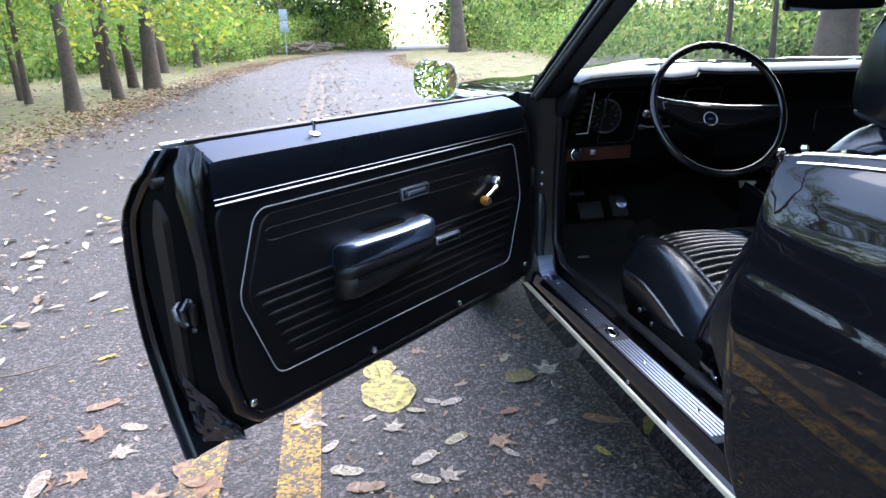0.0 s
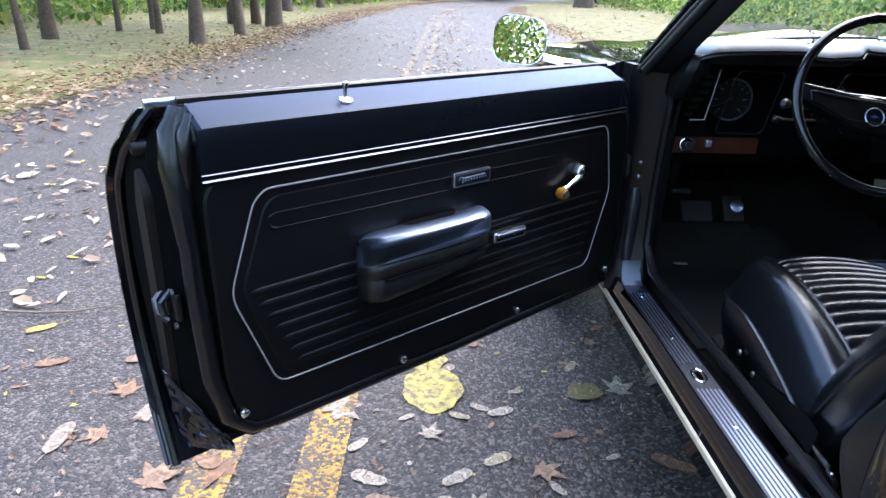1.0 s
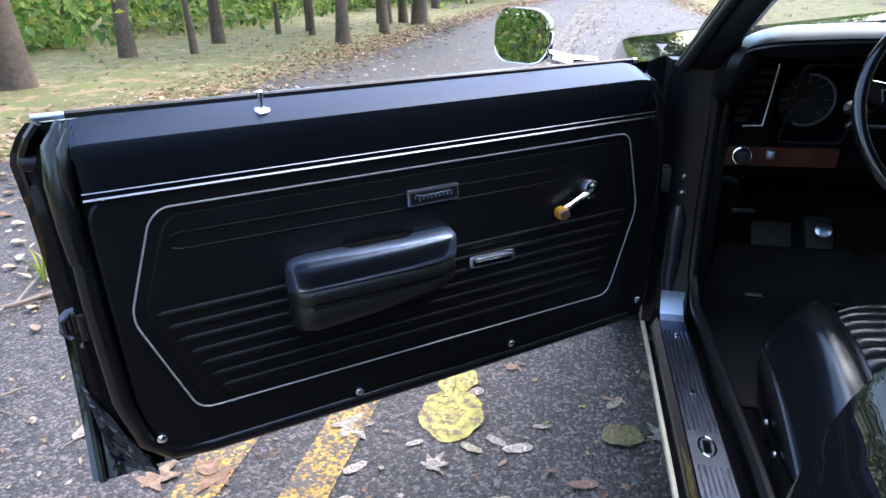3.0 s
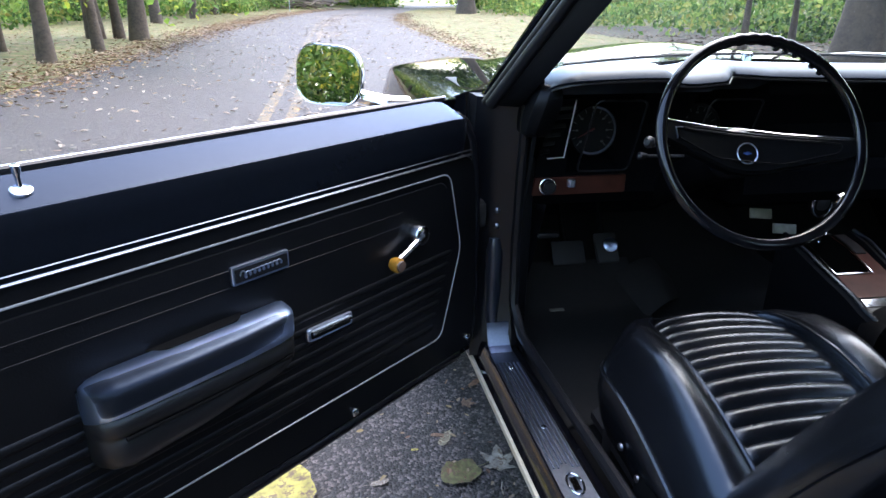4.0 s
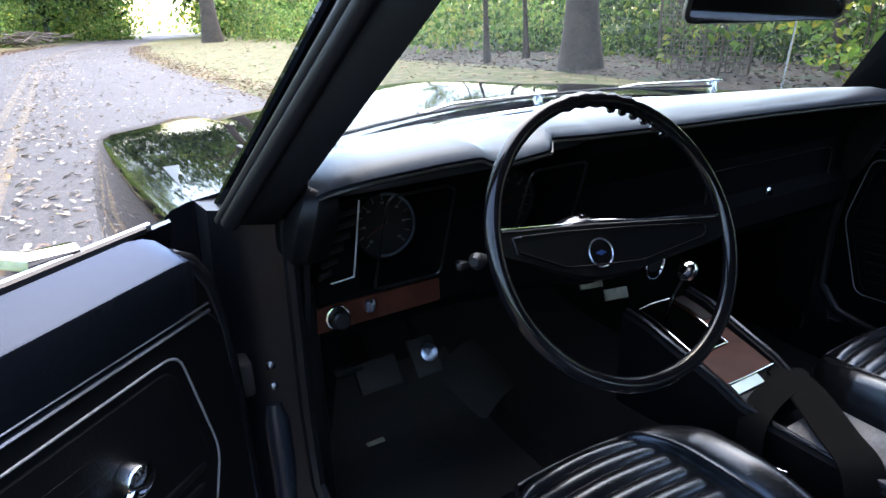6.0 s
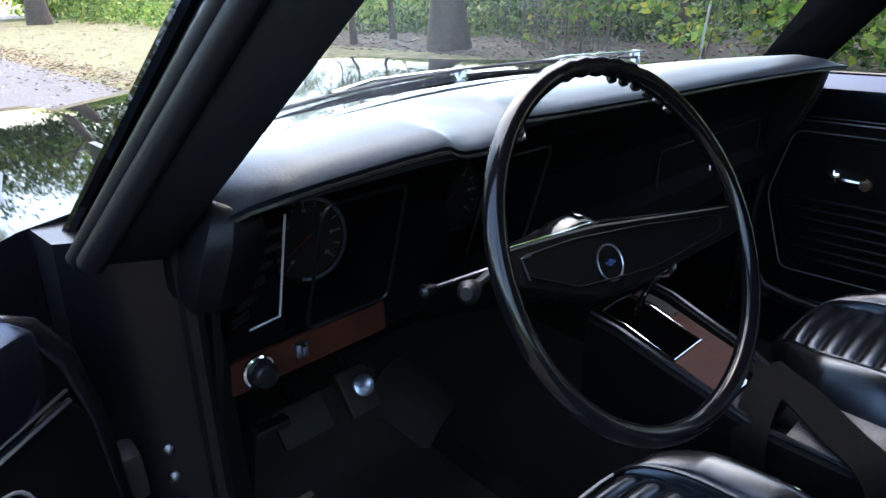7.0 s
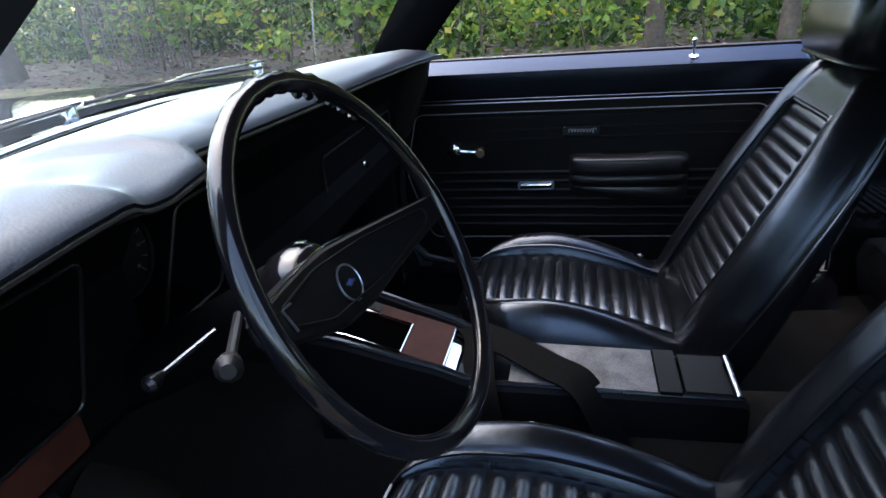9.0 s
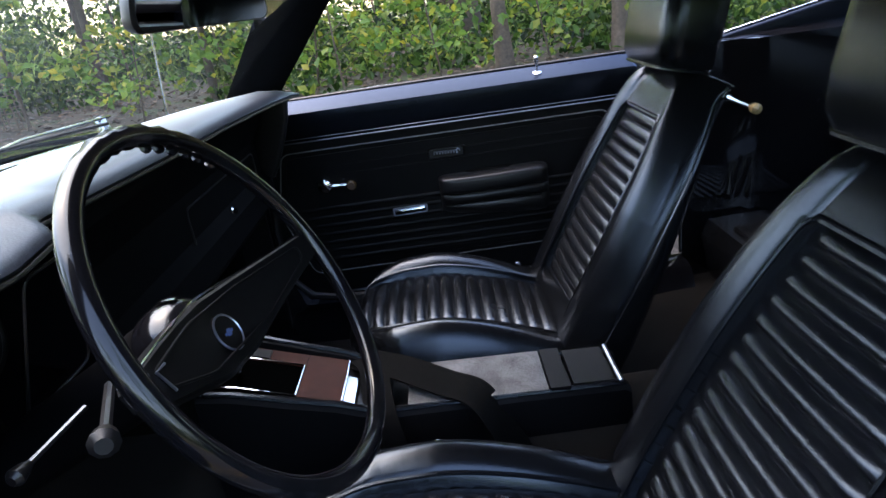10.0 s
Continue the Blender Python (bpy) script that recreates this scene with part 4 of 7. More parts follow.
    cr = part("window_crank", bm, CHROME, d, "chrome window crank")
    bm = bmesh.new()
    lathe(bm, [(0.004, 0.0), (0.011, 0.002), (0.0145, 0.010), (0.0135, 0.019), (0.008, 0.024), (0.0005, 0.025)], M @ facing((ka[0], 0.012, ka[1]), (0, 1, 0)), 16)
    part("crank_knob", bm, AMBER if opened else SHADEKNOB, d, "amber plastic crank knob" if opened else "amber crank knob coloured dark for the shade")
    bm = bmesh.new()
    lathe(bm, [(0.0105, 0.0345), (0.0095, 0.0375), (0.0005, 0.0385)], M @ facing((ka[0], 0.0, ka[1]), (0, 1, 0)), 16)
    part("knob_face", bm, KNOBFACE, cr, "brown end face of the knob")
    # release handle
    bm = bmesh.new()
    slab(bm, rounded([(0.316, 0.609), (0.412, 0.611), (0.412, 0.634), (0.316, 0.632)], 0.006, 3), 0.0, 0.010, lambda a, b, c: P(a, c, b), 0.002)
    rh = part("release_handle", bm, ALU, d, "chrome door release bezel")
    # black slab on the bezel paints the shade inside the handle
    bm = bmesh.new()
    slab(bm, rounded([(0.322, 0.613), (0.406, 0.615), (0.406, 0.629), (0.322, 0.628)], 0.003, 2), 0.0085, 0.0108, lambda a, b, c: P(a, c, b))
    part("handle_slot", bm, MATTE, rh, "dark slab for the shaded recess of the handle")
    bm = bmesh.new()
    loft(bm, [[P(q, n, z + dz) for n, z in ((0.009, 0.6235), (0.016, 0.6225), (0.018, 0.6245), (0.017, 0.6275), (0.009, 0.629))] for q, dz in ((0.325, -0.001), (0.36, 0.0), (0.404, 0.001))])
    part("lever", bm, CHROME, rh, "bright pull lever", 60)
    # lock button
    bm = bmesh.new()
    lathe(bm, [(0.004, 0.0), (0.0115, 0.001), (0.011, 0.004), (0.005, 0.006), (0.0038, 0.007)], M @ facing((0.740, -0.022, 0.929), (0, 0.35, 1)), 16)
    lb = part("lock_ferrule", bm, CHROME, d, "chrome lock button collar")
    bm = bmesh.new()
    lathe(bm, [(0.003, 0), (0.003, 0.015), (0.0045, 0.019), (0.0048, 0.026), (0.003, 0.028)] if opened else [(0.0035, 0), (0.0035, 0.024), (0.0055, 0.029), (0.0058, 0.038), (0.003, 0.041)], M @ facing((0.740, -0.022, 0.932), (0, 0, 1)), 12)
    part("lock_button", bm, CHROME, d)
    for s, z in ((0.968, 0.444), (0.640, 0.417), (0.313, 0.419), (-0.021, 0.431)):
        bm = bmesh.new()
        lathe(bm, [(0.0085, 0), (0.008, 0.003), (0.004, 0.006), (0.0005, 0.0065)], M @ facing((s, 0.0, z), (0, 1, 0)), 12)
        part("screw", bm, CHROME, d, "bright panel screw")
    # rubber seal round the edge, latch
    bm = bmesh.new()
    tube(bm, [P(0.985, -0.050, 0.932), P(1.0, -0.042, 0.90), P(1.008, -0.030, 0.83), P(1.012, -0.022, 0.68), P(1.008, -0.016, 0.52), P(0.99, -0.014, 0.44), P(0.955, -0.014, 0.405), P(0.9, -0.014, 0.398), P(0.5, -0.014, 0.392), P(0.0, -0.014, 0.395)], 0.0155, 12)
    part("door_seal", bm, SEAL, d, "black rubber seal along the door edge")
    bm = bmesh.new()
    tube(bm, [P(0.006, -0.026, 0.914), P(-0.014, -0.019, 0.902), P(-0.032, -0.014, 0.87), P(-0.046, -0.013, 0.80), P(-0.052, -0.013, 0.68), P(-0.053, -0.013, 0.52), P(-0.046, -0.014, 0.42), P(-0.02, -0.014, 0.395)], 0.012, 12)
    part("front_seal", bm, SEAL, d, "black rubber seal down the hinge edge")
    if opened:
        for path, rad in (((P(0.990, -0.056, 0.936), P(1.006, -0.050, 0.905), P(1.013, -0.038, 0.860), P(1.014, -0.026, 0.800), P(1.013, -0.023, 0.75)), (0.014, 0.0215, 0.0205, 0.0175, 0.0150)), ((P(0.984, -0.030, 0.930), P(0.996, -0.022, 0.905), P(1.002, -0.019, 0.865), P(1.003, -0.019, 0.83)), (0.008, 0.0125, 0.010, 0.004))):
            bm = bmesh.new()
            tube(bm, list(path), list(rad), 12)
            part("seal_flap", bm, SEAL, d, "bunched rubber flap at the top of the door seal", 70)
        bm = bmesh.new()
        box(bm, 1.028, 1.040, -0.066, -0.036, 0.622, 0.668, 0.003, m=M)
        box(bm, 1.038, 1.048, -0.062, -0.054, 0.630, 0.660, 0.002, m=M)
        tube(bm, [P(1.042, -0.072, 0.668), P(1.060, -0.062, 0.656), P(1.062, -0.050, 0.640), P(1.050, -0.042, 0.628)], 0.0055, 8)
        tube(bm, [P(1.040, -0.046, 0.674), P(1.058, -0.040, 0.660), P(1.056, -0.036, 0.640)], 0.0045, 8)
        for q in (0.617, 0.673):
            lathe(bm, [(0.006, 0), (0.005, 0.004), (0.0005, 0.005)], M @ facing((1.040, -0.038, q), (1, 0, 0)), 8)
        part("latch", bm, DARKSTEEL, d, "worn bare steel door latch")
        bm = bmesh.new()
        tube(bm, [P(end(z) - 0.016, door_outer(z) + 0.014, z) for z in zs], 0.007, 8)
        part("edge_fold", bm, SEAL, d, "rolled glossy fold of the outer skin")
        bm = bmesh.new()
        slab(bm, rounded([(-0.108, 0.50), (-0.070, 0.47), (-0.062, 0.82), (-0.080, 0.86), (-0.104, 0.80)], 0.012, 3), 1.040, 1.0535, lambda a, b, c: P(c, a, b), 0.003)
        part("edge_plate", bm, PRIMER, d, "brownish bare inner face of the door edge")
        bm = bmesh.new()
        lathe(bm, [(0.012, 0), (0.012, 0.03), (0.009, 0.035)], M @ facing((1.02, -0.075, 0.885), (1, 0, 0)), 10)
        part("bump_stop", bm, RUBBER, d, "black rubber bump stop")
        bm = bmesh.new()
        fold = lambda a, b, k: 0.55 * noise.noise(Vector((a * 5 + k, b * 9, k))) + 0.35 * abs(noise.noise(Vector((a * 11, b * 15 + k, k))))
        sheet(bm, lambda a, b: P(0.985 + (0.066 + 0.012 * b) * a + 0.005 * fold(a, b, 3), -0.020 - 0.056 * a + 0.012 * fold(a, b, 8), 0.362 + 0.006 * a + 0.16 * b * (0.10 + 0.90 * a) + 0.006 * fold(a, b, 1)), 26, 34)
        part("crumpled_liner", bm, LINER, d, "crumpled black plastic liner in the door corner", 40)
        bm = bmesh.new()
        box(bm, 1.03, 1.05, -0.085, -0.06, 0.42, 0.455, 0.004, m=M)
        part("drain_cover", bm, RUBBER, d)
        bm = bmesh.new()
        loft(bm, [[P(0.987, n, z) for n, z in ((-0.05, 0.94), (-0.01, 0.918), (-0.005, 0.90), (-0.03, 0.87))], [P(1.004, n, z) for n, z in ((-0.055, 0.935), (-0.03, 0.915), (-0.025, 0.895), (-0.04, 0.87))]])
        part("pad_end_cap", bm, RUBBER, d, "grey rubber end cap")
    return d


U, N = (-0.756, -0.655, 0), (0.655, -0.756, 0)
ML = axes((-0.831, -0.130, 0), U, N, (0, 0, 1))
MR = axes((0.735, -0.062, 0), (0, -1, 0), (-1, 0, 0), (0, 0, 1))
left_door = build_door(ML, True)
right_door = build_door(MR, False)

# wing mirror on the open door
bm = bmesh.new()
mm = facing((-1.085, -0.145, 0.998), (-0.36, -0.92, 0.08))
rect = rounded([(-0.062, -0.052), (0.060, -0.056), (0.064, 0.045), (-0.058, 0.055)], 0.042, 8)
loft(bm, [[mm @ Vector((a * k, b * k, c)) for a, b in rect] for k, c in ((0.55, -0.045), (0.85, -0.035), (0.97, -0.018), (1.0, 0.0), (0.98, 0.004), (0.93, 0.003))])
wm = part("wing_mirror", bm, CHROME, left_door, "chrome door mirror reflecting the trees")
bm = bmesh.new()
slab(bm, [(a * 0.93, b * 0.93) for a, b in rect], 0.0035, 0.0050, lambda a, b, c: mm @ Vector((a, b, c)))
part("mirror_glass", bm, MIRROR, left_door)
bm = bmesh.new()
tube(bm, [mm @ Vector((0.03, -0.03, -0.03)), ML @ Vector((0.16, -0.14, 0.960)), ML @ Vector((0.13, -0.085, 0.948)), ML @ Vector((0.08, -0.08, 0.944))], [0.010, 0.012, 0.014, 0.012], 8)
part("mirror_arm", bm, CHROME, left_door)
# ---- cabin floor and tunnel ----
bm = bmesh.new()
fl = [(0.62, 0.62), (0.46, 0.60), (0.38, 0.50), (0.24, 0.35), (0.16, 0.315), (0.0, 0.305), (-0.4, 0.30), (-0.8, 0.30), (-1.1, 0.33), (-1.3, 0.34), (-1.75, 0.36)]


def floor_pt(a, b):
    y, z = fl[round(b * (len(fl) - 1))]
    x = -0.69 + 1.38 * a
    hump = 0.17 * math.exp(-(x / 0.15) ** 4)
    return (x, y, max(z, z * 0.35 + 0.2 + hump) if hump > 0.02 else z)


sheet(bm, floor_pt, 44, len(fl) - 1)
cf = part("cabin_floor", bm, CARPET, car, "black carpeted cabin floor with a centre tunnel")
bm = bmesh.new()
box(bm, -0.66, 0.66, 0.40, 0.44, 0.30, 0.92)
part("firewall", bm, MATTE, car)
for sd, _ in SIDES:
    bm = bmesh.new()
    box(bm, sd * 0.675 - 0.012, sd * 0.675 + 0.012, -0.05, 0.42, 0.30, 0.93, 0.004)
    part("kick_panel", bm, VINYL, car)
bm = bmesh.new()
box(bm, -0.70, 0.70, -1.78, -1.72, 0.30, 0.95)
part("rear_bulkhead", bm, VINYL, car)
for sd, _ in SIDES:
    # rear side trim with chrome strips
    bm = bmesh.new()
    rings = [[(sd * 0.71, y, 0.34), (sd * 0.722, y, 0.60), (sd * 0.728, y, 0.838), (sd * 0.724, y, 0.86), (sd * 0.722, y, 0.90), (sd * 0.728, y, 0.925), (sd * 0.752, y, 0.946), (sd * 0.756, y, 0.938), (sd * 0.756, y, 0.34)] for y in (-1.16, -1.3, -1.5, -1.74)]
    loft(bm, rings)
    q = part("quarter_trim", bm, VINYL, car, "black vinyl rear side panel with chrome strip", 50)
    for z, r in ((0.845, 0.003), (0.834, 0.0042), (0.805, 0.002)):
        bm = bmesh.new()
        tube(bm, [(sd * 0.7235, -1.17, z), (sd * 0.7235, -1.45, z + 0.003), (sd * 0.7235, -1.73, z + 0.006)], r, 6)
        part("chrome_strip", bm, CHROME, q)
    for i in range(5):
        bm = bmesh.new()
        tube(bm, [(sd * 0.719, -1.19, 0.69 - i * 0.026), (sd * 0.716, -1.21, 0.69 - i * 0.026), (sd * 0.716, -1.62, 0.69 - i * 0.026), (sd * 0.719, -1.64, 0.69 - i * 0.026)], 0.006, 8)
        part("pleat", bm, VINYL, q)
    bm = bmesh.new()
    n = (-sd, 0, 0)
    lathe(bm, [(0.020, 0), (0.020, 0.008), (0.014, 0.012), (0.016, 0.03), (0.012, 0.038), (0.0005, 0.04)], facing((sd * 0.72, -1.258, 0.815), n), 16)
    tube(bm, [(sd * 0.687, -1.258, 0.815), (sd * 0.680, -1.285, 0.800), (sd * 0.678, -1.318, 0.783)], [0.009, 0.006, 0.0065], 8)
    part("window_crank", bm, CHROME, q, "chrome quarter-window crank")
    bm = bmesh.new()
    lathe(bm, [(0.004, 0), (0.012, 0.003), (0.015, 0.012), (0.013, 0.022), (0.0005, 0.028)], facing((sd * 0.676, -1.322, 0.781), n), 14)
    part("crank_knob", bm, SMOKE, q, "smoky yellow crank knob")

# rear bench
bm = bmesh.new()
rings = []
for x in [-0.66 + 1.32 * i / 40 for i in range(41)]:
    hump = 0.03 * math.exp(-(x / 0.12) ** 2)
    rings.append([(x, -1.22, 0.34), (x, -1.19, 0.46), (x, -1.21, 0.505 + hump), (x, -1.35, 0.51 + hump), (x, -1.55, 0.47 + hump), (x, -1.6, 0.40), (x, -1.6, 0.34)])
loft(bm, rings)
rb = part("rear_seat", bm, LEATHER, car, "black vinyl rear bench seat", 60)
for i in range(12):
    for sd, _ in SIDES:
        bm = bmesh.new()
        y = -1.24 - 0.024 * i
        tube(bm, [(sd * 0.17, y, 0.508 - 0.08 * max(0, -1.33 - y)), (sd * 0.36, y, 0.512 - 0.08 * max(0, -1.33 - y)), (sd * 0.56, y, 0.508 - 0.08 * max(0, -1.33 - y))], 0.011, 8, flat=0.9)
        part("pleat", bm, LEATHER, rb)
bm = bmesh.new()
loft(bm, [[(x, -1.50, 0.46), (x, -1.62, 0.85), (x, -1.66, 0.90), (x, -1.72, 0.90), (x, -1.72, 0.40), (x, -1.55, 0.40)] for x in [-0.64 + 1.28 * i / 12 for i in range(13)]])
part("rear_backrest", bm, LEATHER, rb, "", 60)

# ---- bucket seats ----


def bump_between(t, n):
    """Rounded pleat profile, n pleats over t from 0 to 1."""
    f = (t * n) % 1.0
    return math.sin(math.pi * f) ** 0.72 if 0 < f < 1 else 0.0


def pleat_steps(lo, hi, n, each=8):
    """Steps that follow n pleats from lo to hi, closer in the valleys."""
    return [lo + (hi - lo) * (i + (1 - math.cos(math.pi * k / each)) / 2) / n for i in range(n) for k in range(each)] + [hi]


def across(edge):
    """Steps over the width with rows on both seams of the insert."""
    half = [i * (edge - 0.14) / 8 for i in range(9)] + [edge - 0.10, edge - 0.06, edge - 0.03, edge - 0.012, edge] + [edge + (1 - edge) * t for t in (0.06, 0.14, 0.25, 0.38, 0.5, 0.62, 0.74, 0.84, 0.92, 0.97, 1.0)]
    return [(1 - h) / 2 for h in reversed(half)] + [(1 + h) / 2 for h in half[1:]]


def seat(cx, label, drop_z=0.0, forward=0.0):
    """Bucket seat: cushion, backrest and headrest with pleated inserts and piping."""
    hw, y0, y1 = 0.238, -0.275, -0.775

    def half(v):
        # narrower and rounded at the front corners
        return hw * (0.90 + 0.10 * min(1, v / 0.25)) - 0.075 * max(0, 1 - v / 0.20) ** 2

    def cushion(u, v):
        x = (2 * u - 1)
        y = y0 + (y1 - y0) * v
        y += 0.035 * abs(x) ** 3 * (-1) * max(0, 1 - v / 0.3)
        crown = 0.558 - drop_z + 0.006 * math.sin(v * math.pi) - 0.045 * max(0, 1 - v / 0.10) ** 2 - 0.078 * max(0, (v - 0.40) / 0.60) ** 1.4
        z = crown
        a = abs(x)
        if a < 0.5601 and 0.055 <= v <= 0.97:
            z += 0.0078 * bump_between((v - 0.055) / 0.915, 15) * math.sqrt(max(0, min(1, (0.56 - a) / 0.10))) - 0.010 + 0.012 * (1 - (a / 0.56) ** 2)
        elif a > 0.56:
            t = (a - 0.56) / 0.44
            z += (0.014 + 0.016 * math.sin(min(1, v / 0.85) * math.pi)) * min(1, v / 0.22) ** 0.8 * math.sin(min(1, 0.06 + t / 0.92) * math.pi) - 0.055 * max(0, (t - 0.42) / 0.58) ** 2.2
        return (cx + x * half(v), y, z)

    bm = bmesh.new()
    us, vl = across(0.56), [0.0, 0.008, 0.018, 0.03, 0.042, 0.0549] + pleat_steps(0.055, 0.97, 15) + [0.9701, 0.985, 1.0]
    nu, nv = len(us) - 1, len(vl) - 1
    vs = sheet_at(bm, cushion, us, vl)
    edge = [vs[i][0] for i in range(nu + 1)] + [vs[nu][j] for j in range(1, nv + 1)] + [vs[i][nv] for i in range(nu - 1, -1, -1)] + [vs[0][j] for j in range(nv - 1, 0, -1)]
    prev = edge
    for dz, k in ((0.012, 1.012), (0.05, 1.02), (0.10, 0.985), (0.135, 0.93)):
        ring = [bm.verts.new((cx + (v.co.x - cx) * k, (y0 + y1) / 2 + (v.co.y - (y0 + y1) / 2) * k, v.co.z - dz)) for v in edge]
        for i in range(len(edge)):
            j = (i + 1) % len(edge)
            bm.faces.new((prev[i], prev[j], ring[j], ring[i]))
        prev = ring
    bm.faces.new(prev)
    base = part("bucket_seat", bm, LEATHER, car, label, 80)
    # welt along the cushion's rim and round the pleated insert
    bm = bmesh.new()
    rim = [cushion(0.0, j / 30) for j in range(29, 2, -1)] + [cushion(i / 24, 0.005) for i in range(0, 25)] + [cushion(1.0, j / 30) for j in range(3, 30)]
    tube(bm, [(cx + (p[0] - cx) * 1.012, p[1], p[2] - 0.006) for p in rim], 0.0042, 6)
    part("cushion_piping", bm, LEATHER, base)
    bm = bmesh.new()
    ins = [cushion(0.208, j / 30) for j in range(29, 1, -1)] + [cushion(0.22 + 0.56 * i / 16, 0.045) for i in range(17)] + [cushion(0.792, j / 30) for j in range(2, 30)]
    tube(bm, [(p[0], p[1], p[2] + 0.001) for p in ins], 0.0035, 6)
    part("insert_piping", bm, LEATHER, base)
    bm = bmesh.new()
    box(bm, cx - 0.20, cx + 0.20, -0.74, -0.34, 0.36, 0.45, 0.02)
    part("seat_base", bm, MATTE, base)
    for sx in (-1, 1):
        bm = bmesh.new()
        tube(bm, [(cx + sx * 0.19, -0.30, 0.335), (cx + sx * 0.19, -0.78, 0.335)], 0.016, 6)
        box(bm, cx + sx * 0.19 - 0.015, cx + sx * 0.19 + 0.015, -0.40, -0.36, 0.30, 0.38, 0.004)
        part("seat_rail", bm, DULL, base, "worn steel seat rail")

    # backrest
    def axis(v):
        # front face line from the seat up to the shoulder
        return lerp_table([(0, -0.728, 0.455), (0.15, -0.772, 0.545), (0.5, -0.868, 0.725), (0.8, -0.952, 0.872), (0.93, -0.990, 0.932), (1, -1.010, 0.955)], v)

    def bw(v):
        rows = [(0, 0.225), (0.3, 0.238), (0.6, 0.225), (0.8, 0.195), (0.92, 0.16), (1.0, 0.125)]
        return sum(lerp_table(rows, v + 0.02 * k)[0] for k in range(-5, 6)) / 11

    nrm = Vector((0, 0.88, 0.47))

    def back(u, v):
        x = 2 * u - 1
        y, z = axis(v)
        y += forward
        a = abs(x)
        d = 0.0
        if a < 0.5601 and 0.08 <= v <= 0.80:
            d = 0.0074 * bump_between((v - 0.08) / 0.72, 15) * math.sqrt(max(0, min(1, (0.56 - a) / 0.13))) - 0.008 + 0.006 * (1 - (a / 0.56) ** 2)
        elif a < 0.5601:
            d = 0.004 if v > 0.80 else 0.0
        else:
            t = (a - 0.56) / 0.44
            d = -0.004 + 0.022 * math.sin(math.pi * min(1, 0.15 + t * 0.75)) - 0.034 * max(0, (t - 0.40) / 0.60) ** 2
        if v > 0.88:
            d -= 0.02 * ((v - 0.88) / 0.12) ** 2
        p = Vector((cx + x * bw(v), y, z)) + nrm * d
        return p

    bm = bmesh.new()
    us, vl = across(0.56), [0.0, 0.03, 0.06, 0.0799] + pleat_steps(0.08, 0.80, 15) + [0.8001, 0.83, 0.86, 0.89, 0.92, 0.95, 0.975, 1.0]
    nu, nv = len(us) - 1, len(vl) - 1
    vs = sheet_at(bm, back, us, vl)
    edge = [vs[i][0] for i in range(nu + 1)] + [vs[nu][j] for j in range(1, nv + 1)] + [vs[i][nv] for i in range(nu - 1, -1, -1)] + [vs[0][j] for j in range(nv - 1, 0, -1)]
    prev = edge
    for dz, k in ((0.008, 1.02), (0.022, 1.032), (0.042, 1.034), (0.062, 1.02), (0.078, 0.98), (0.085, 0.90)):
        ring = [bm.verts.new(Vector((cx + (v.co.x - cx) * k, v.co.y, v.co.z)) - nrm * dz * (1.0 - 0.68 * max(0, min(1, (v.co.z - 0.5) / 0.40)))) for v in edge]
        for i in range(len(edge)):
            j = (i + 1) % len(edge)
            bm.faces.new((prev[i], prev[j], ring[j], ring[i]))
        prev = ring
    bm.faces.new(prev)
    part("backrest", bm, LEATHER, base, "pleated black vinyl backrest", 80)
    bm = bmesh.new()
    ins = [back(0.212, 0.06 + 0.72 * i / 24) for i in range(25)] + [back(0.23 + 0.54 * i / 10, 0.812) for i in range(11)] + [back(0.788, 0.78 - 0.72 * i / 24) for i in range(25)]
    tube(bm, [Vector(p) + nrm * 0.001 for p in ins], 0.0026, 6)
    part("backrest_piping", bm, LEATHER, base)
    bm = bmesh.new()
    rim = [back(0.0, i / 30) for i in range(31)] + [back(i / 12, 1.0) for i in range(1, 12)] + [back(1.0, 1 - i / 30) for i in range(31)]
    tube(bm, [(cx + (p[0] - cx) * 1.03, p[1] - 0.0176, p[2] - 0.0094) for p in rim], 0.0042, 6)
    part("backrest_welt", bm, LEATHER, base)
    # headrest
    bm = bmesh.new()
    hv = [(0.0, 0.118, 0.0), (0.02, 0.128, 0.010), (0.06, 0.132, 0.014), (0.12, 0.130, 0.014), (0.16, 0.122, 0.008), (0.18, 0.105, -0.008)]
    rings = []
    for h, w, f in hv:
        c = Vector((cx, -0.995 + forward, 0.958)) + Vector((0, -0.22, 0.975)) * h
        fr = Vector((0, 0.975, 0.22))
        rg = rounded([(-w, 0.045 + f), (w, 0.045 + f), (w * 0.96, -0.055 - f * 0.3), (-w * 0.96, -0.055 - f * 0.3)], 0.04, 5)
        rings.append([c + Vector((a, 0, 0)) + fr * b for a, b in rg])
    loft(bm, rings)
    part("headrest", bm, LEATHER, base, "padded black headrest", 50)
    for h in (0.0, 0.178):
        bm = bmesh.new()
        w = 0.118 if h == 0 else 0.106
        c = Vector((cx, -0.995 + forward, 0.958)) + Vector((0, -0.22, 0.975)) * h
        fr = Vector((0, 0.975, 0.22))
        f = 0.0 if h == 0 else -0.008
        tube(bm, [c + Vector((a * 1.01, 0, 0)) + fr * (b * 1.01) for a, b in rounded([(-w, 0.045 + f), (w, 0.045 + f), (w * 0.96, -0.055), (-w * 0.96, -0.055)], 0.04, 5)], 0.0035, 6, closed=True)
        part("headrest_piping", bm, LEATHER, base)
    return base


seat(-0.385, "black pleated vinyl driver bucket seat", 0.0, 0.032)
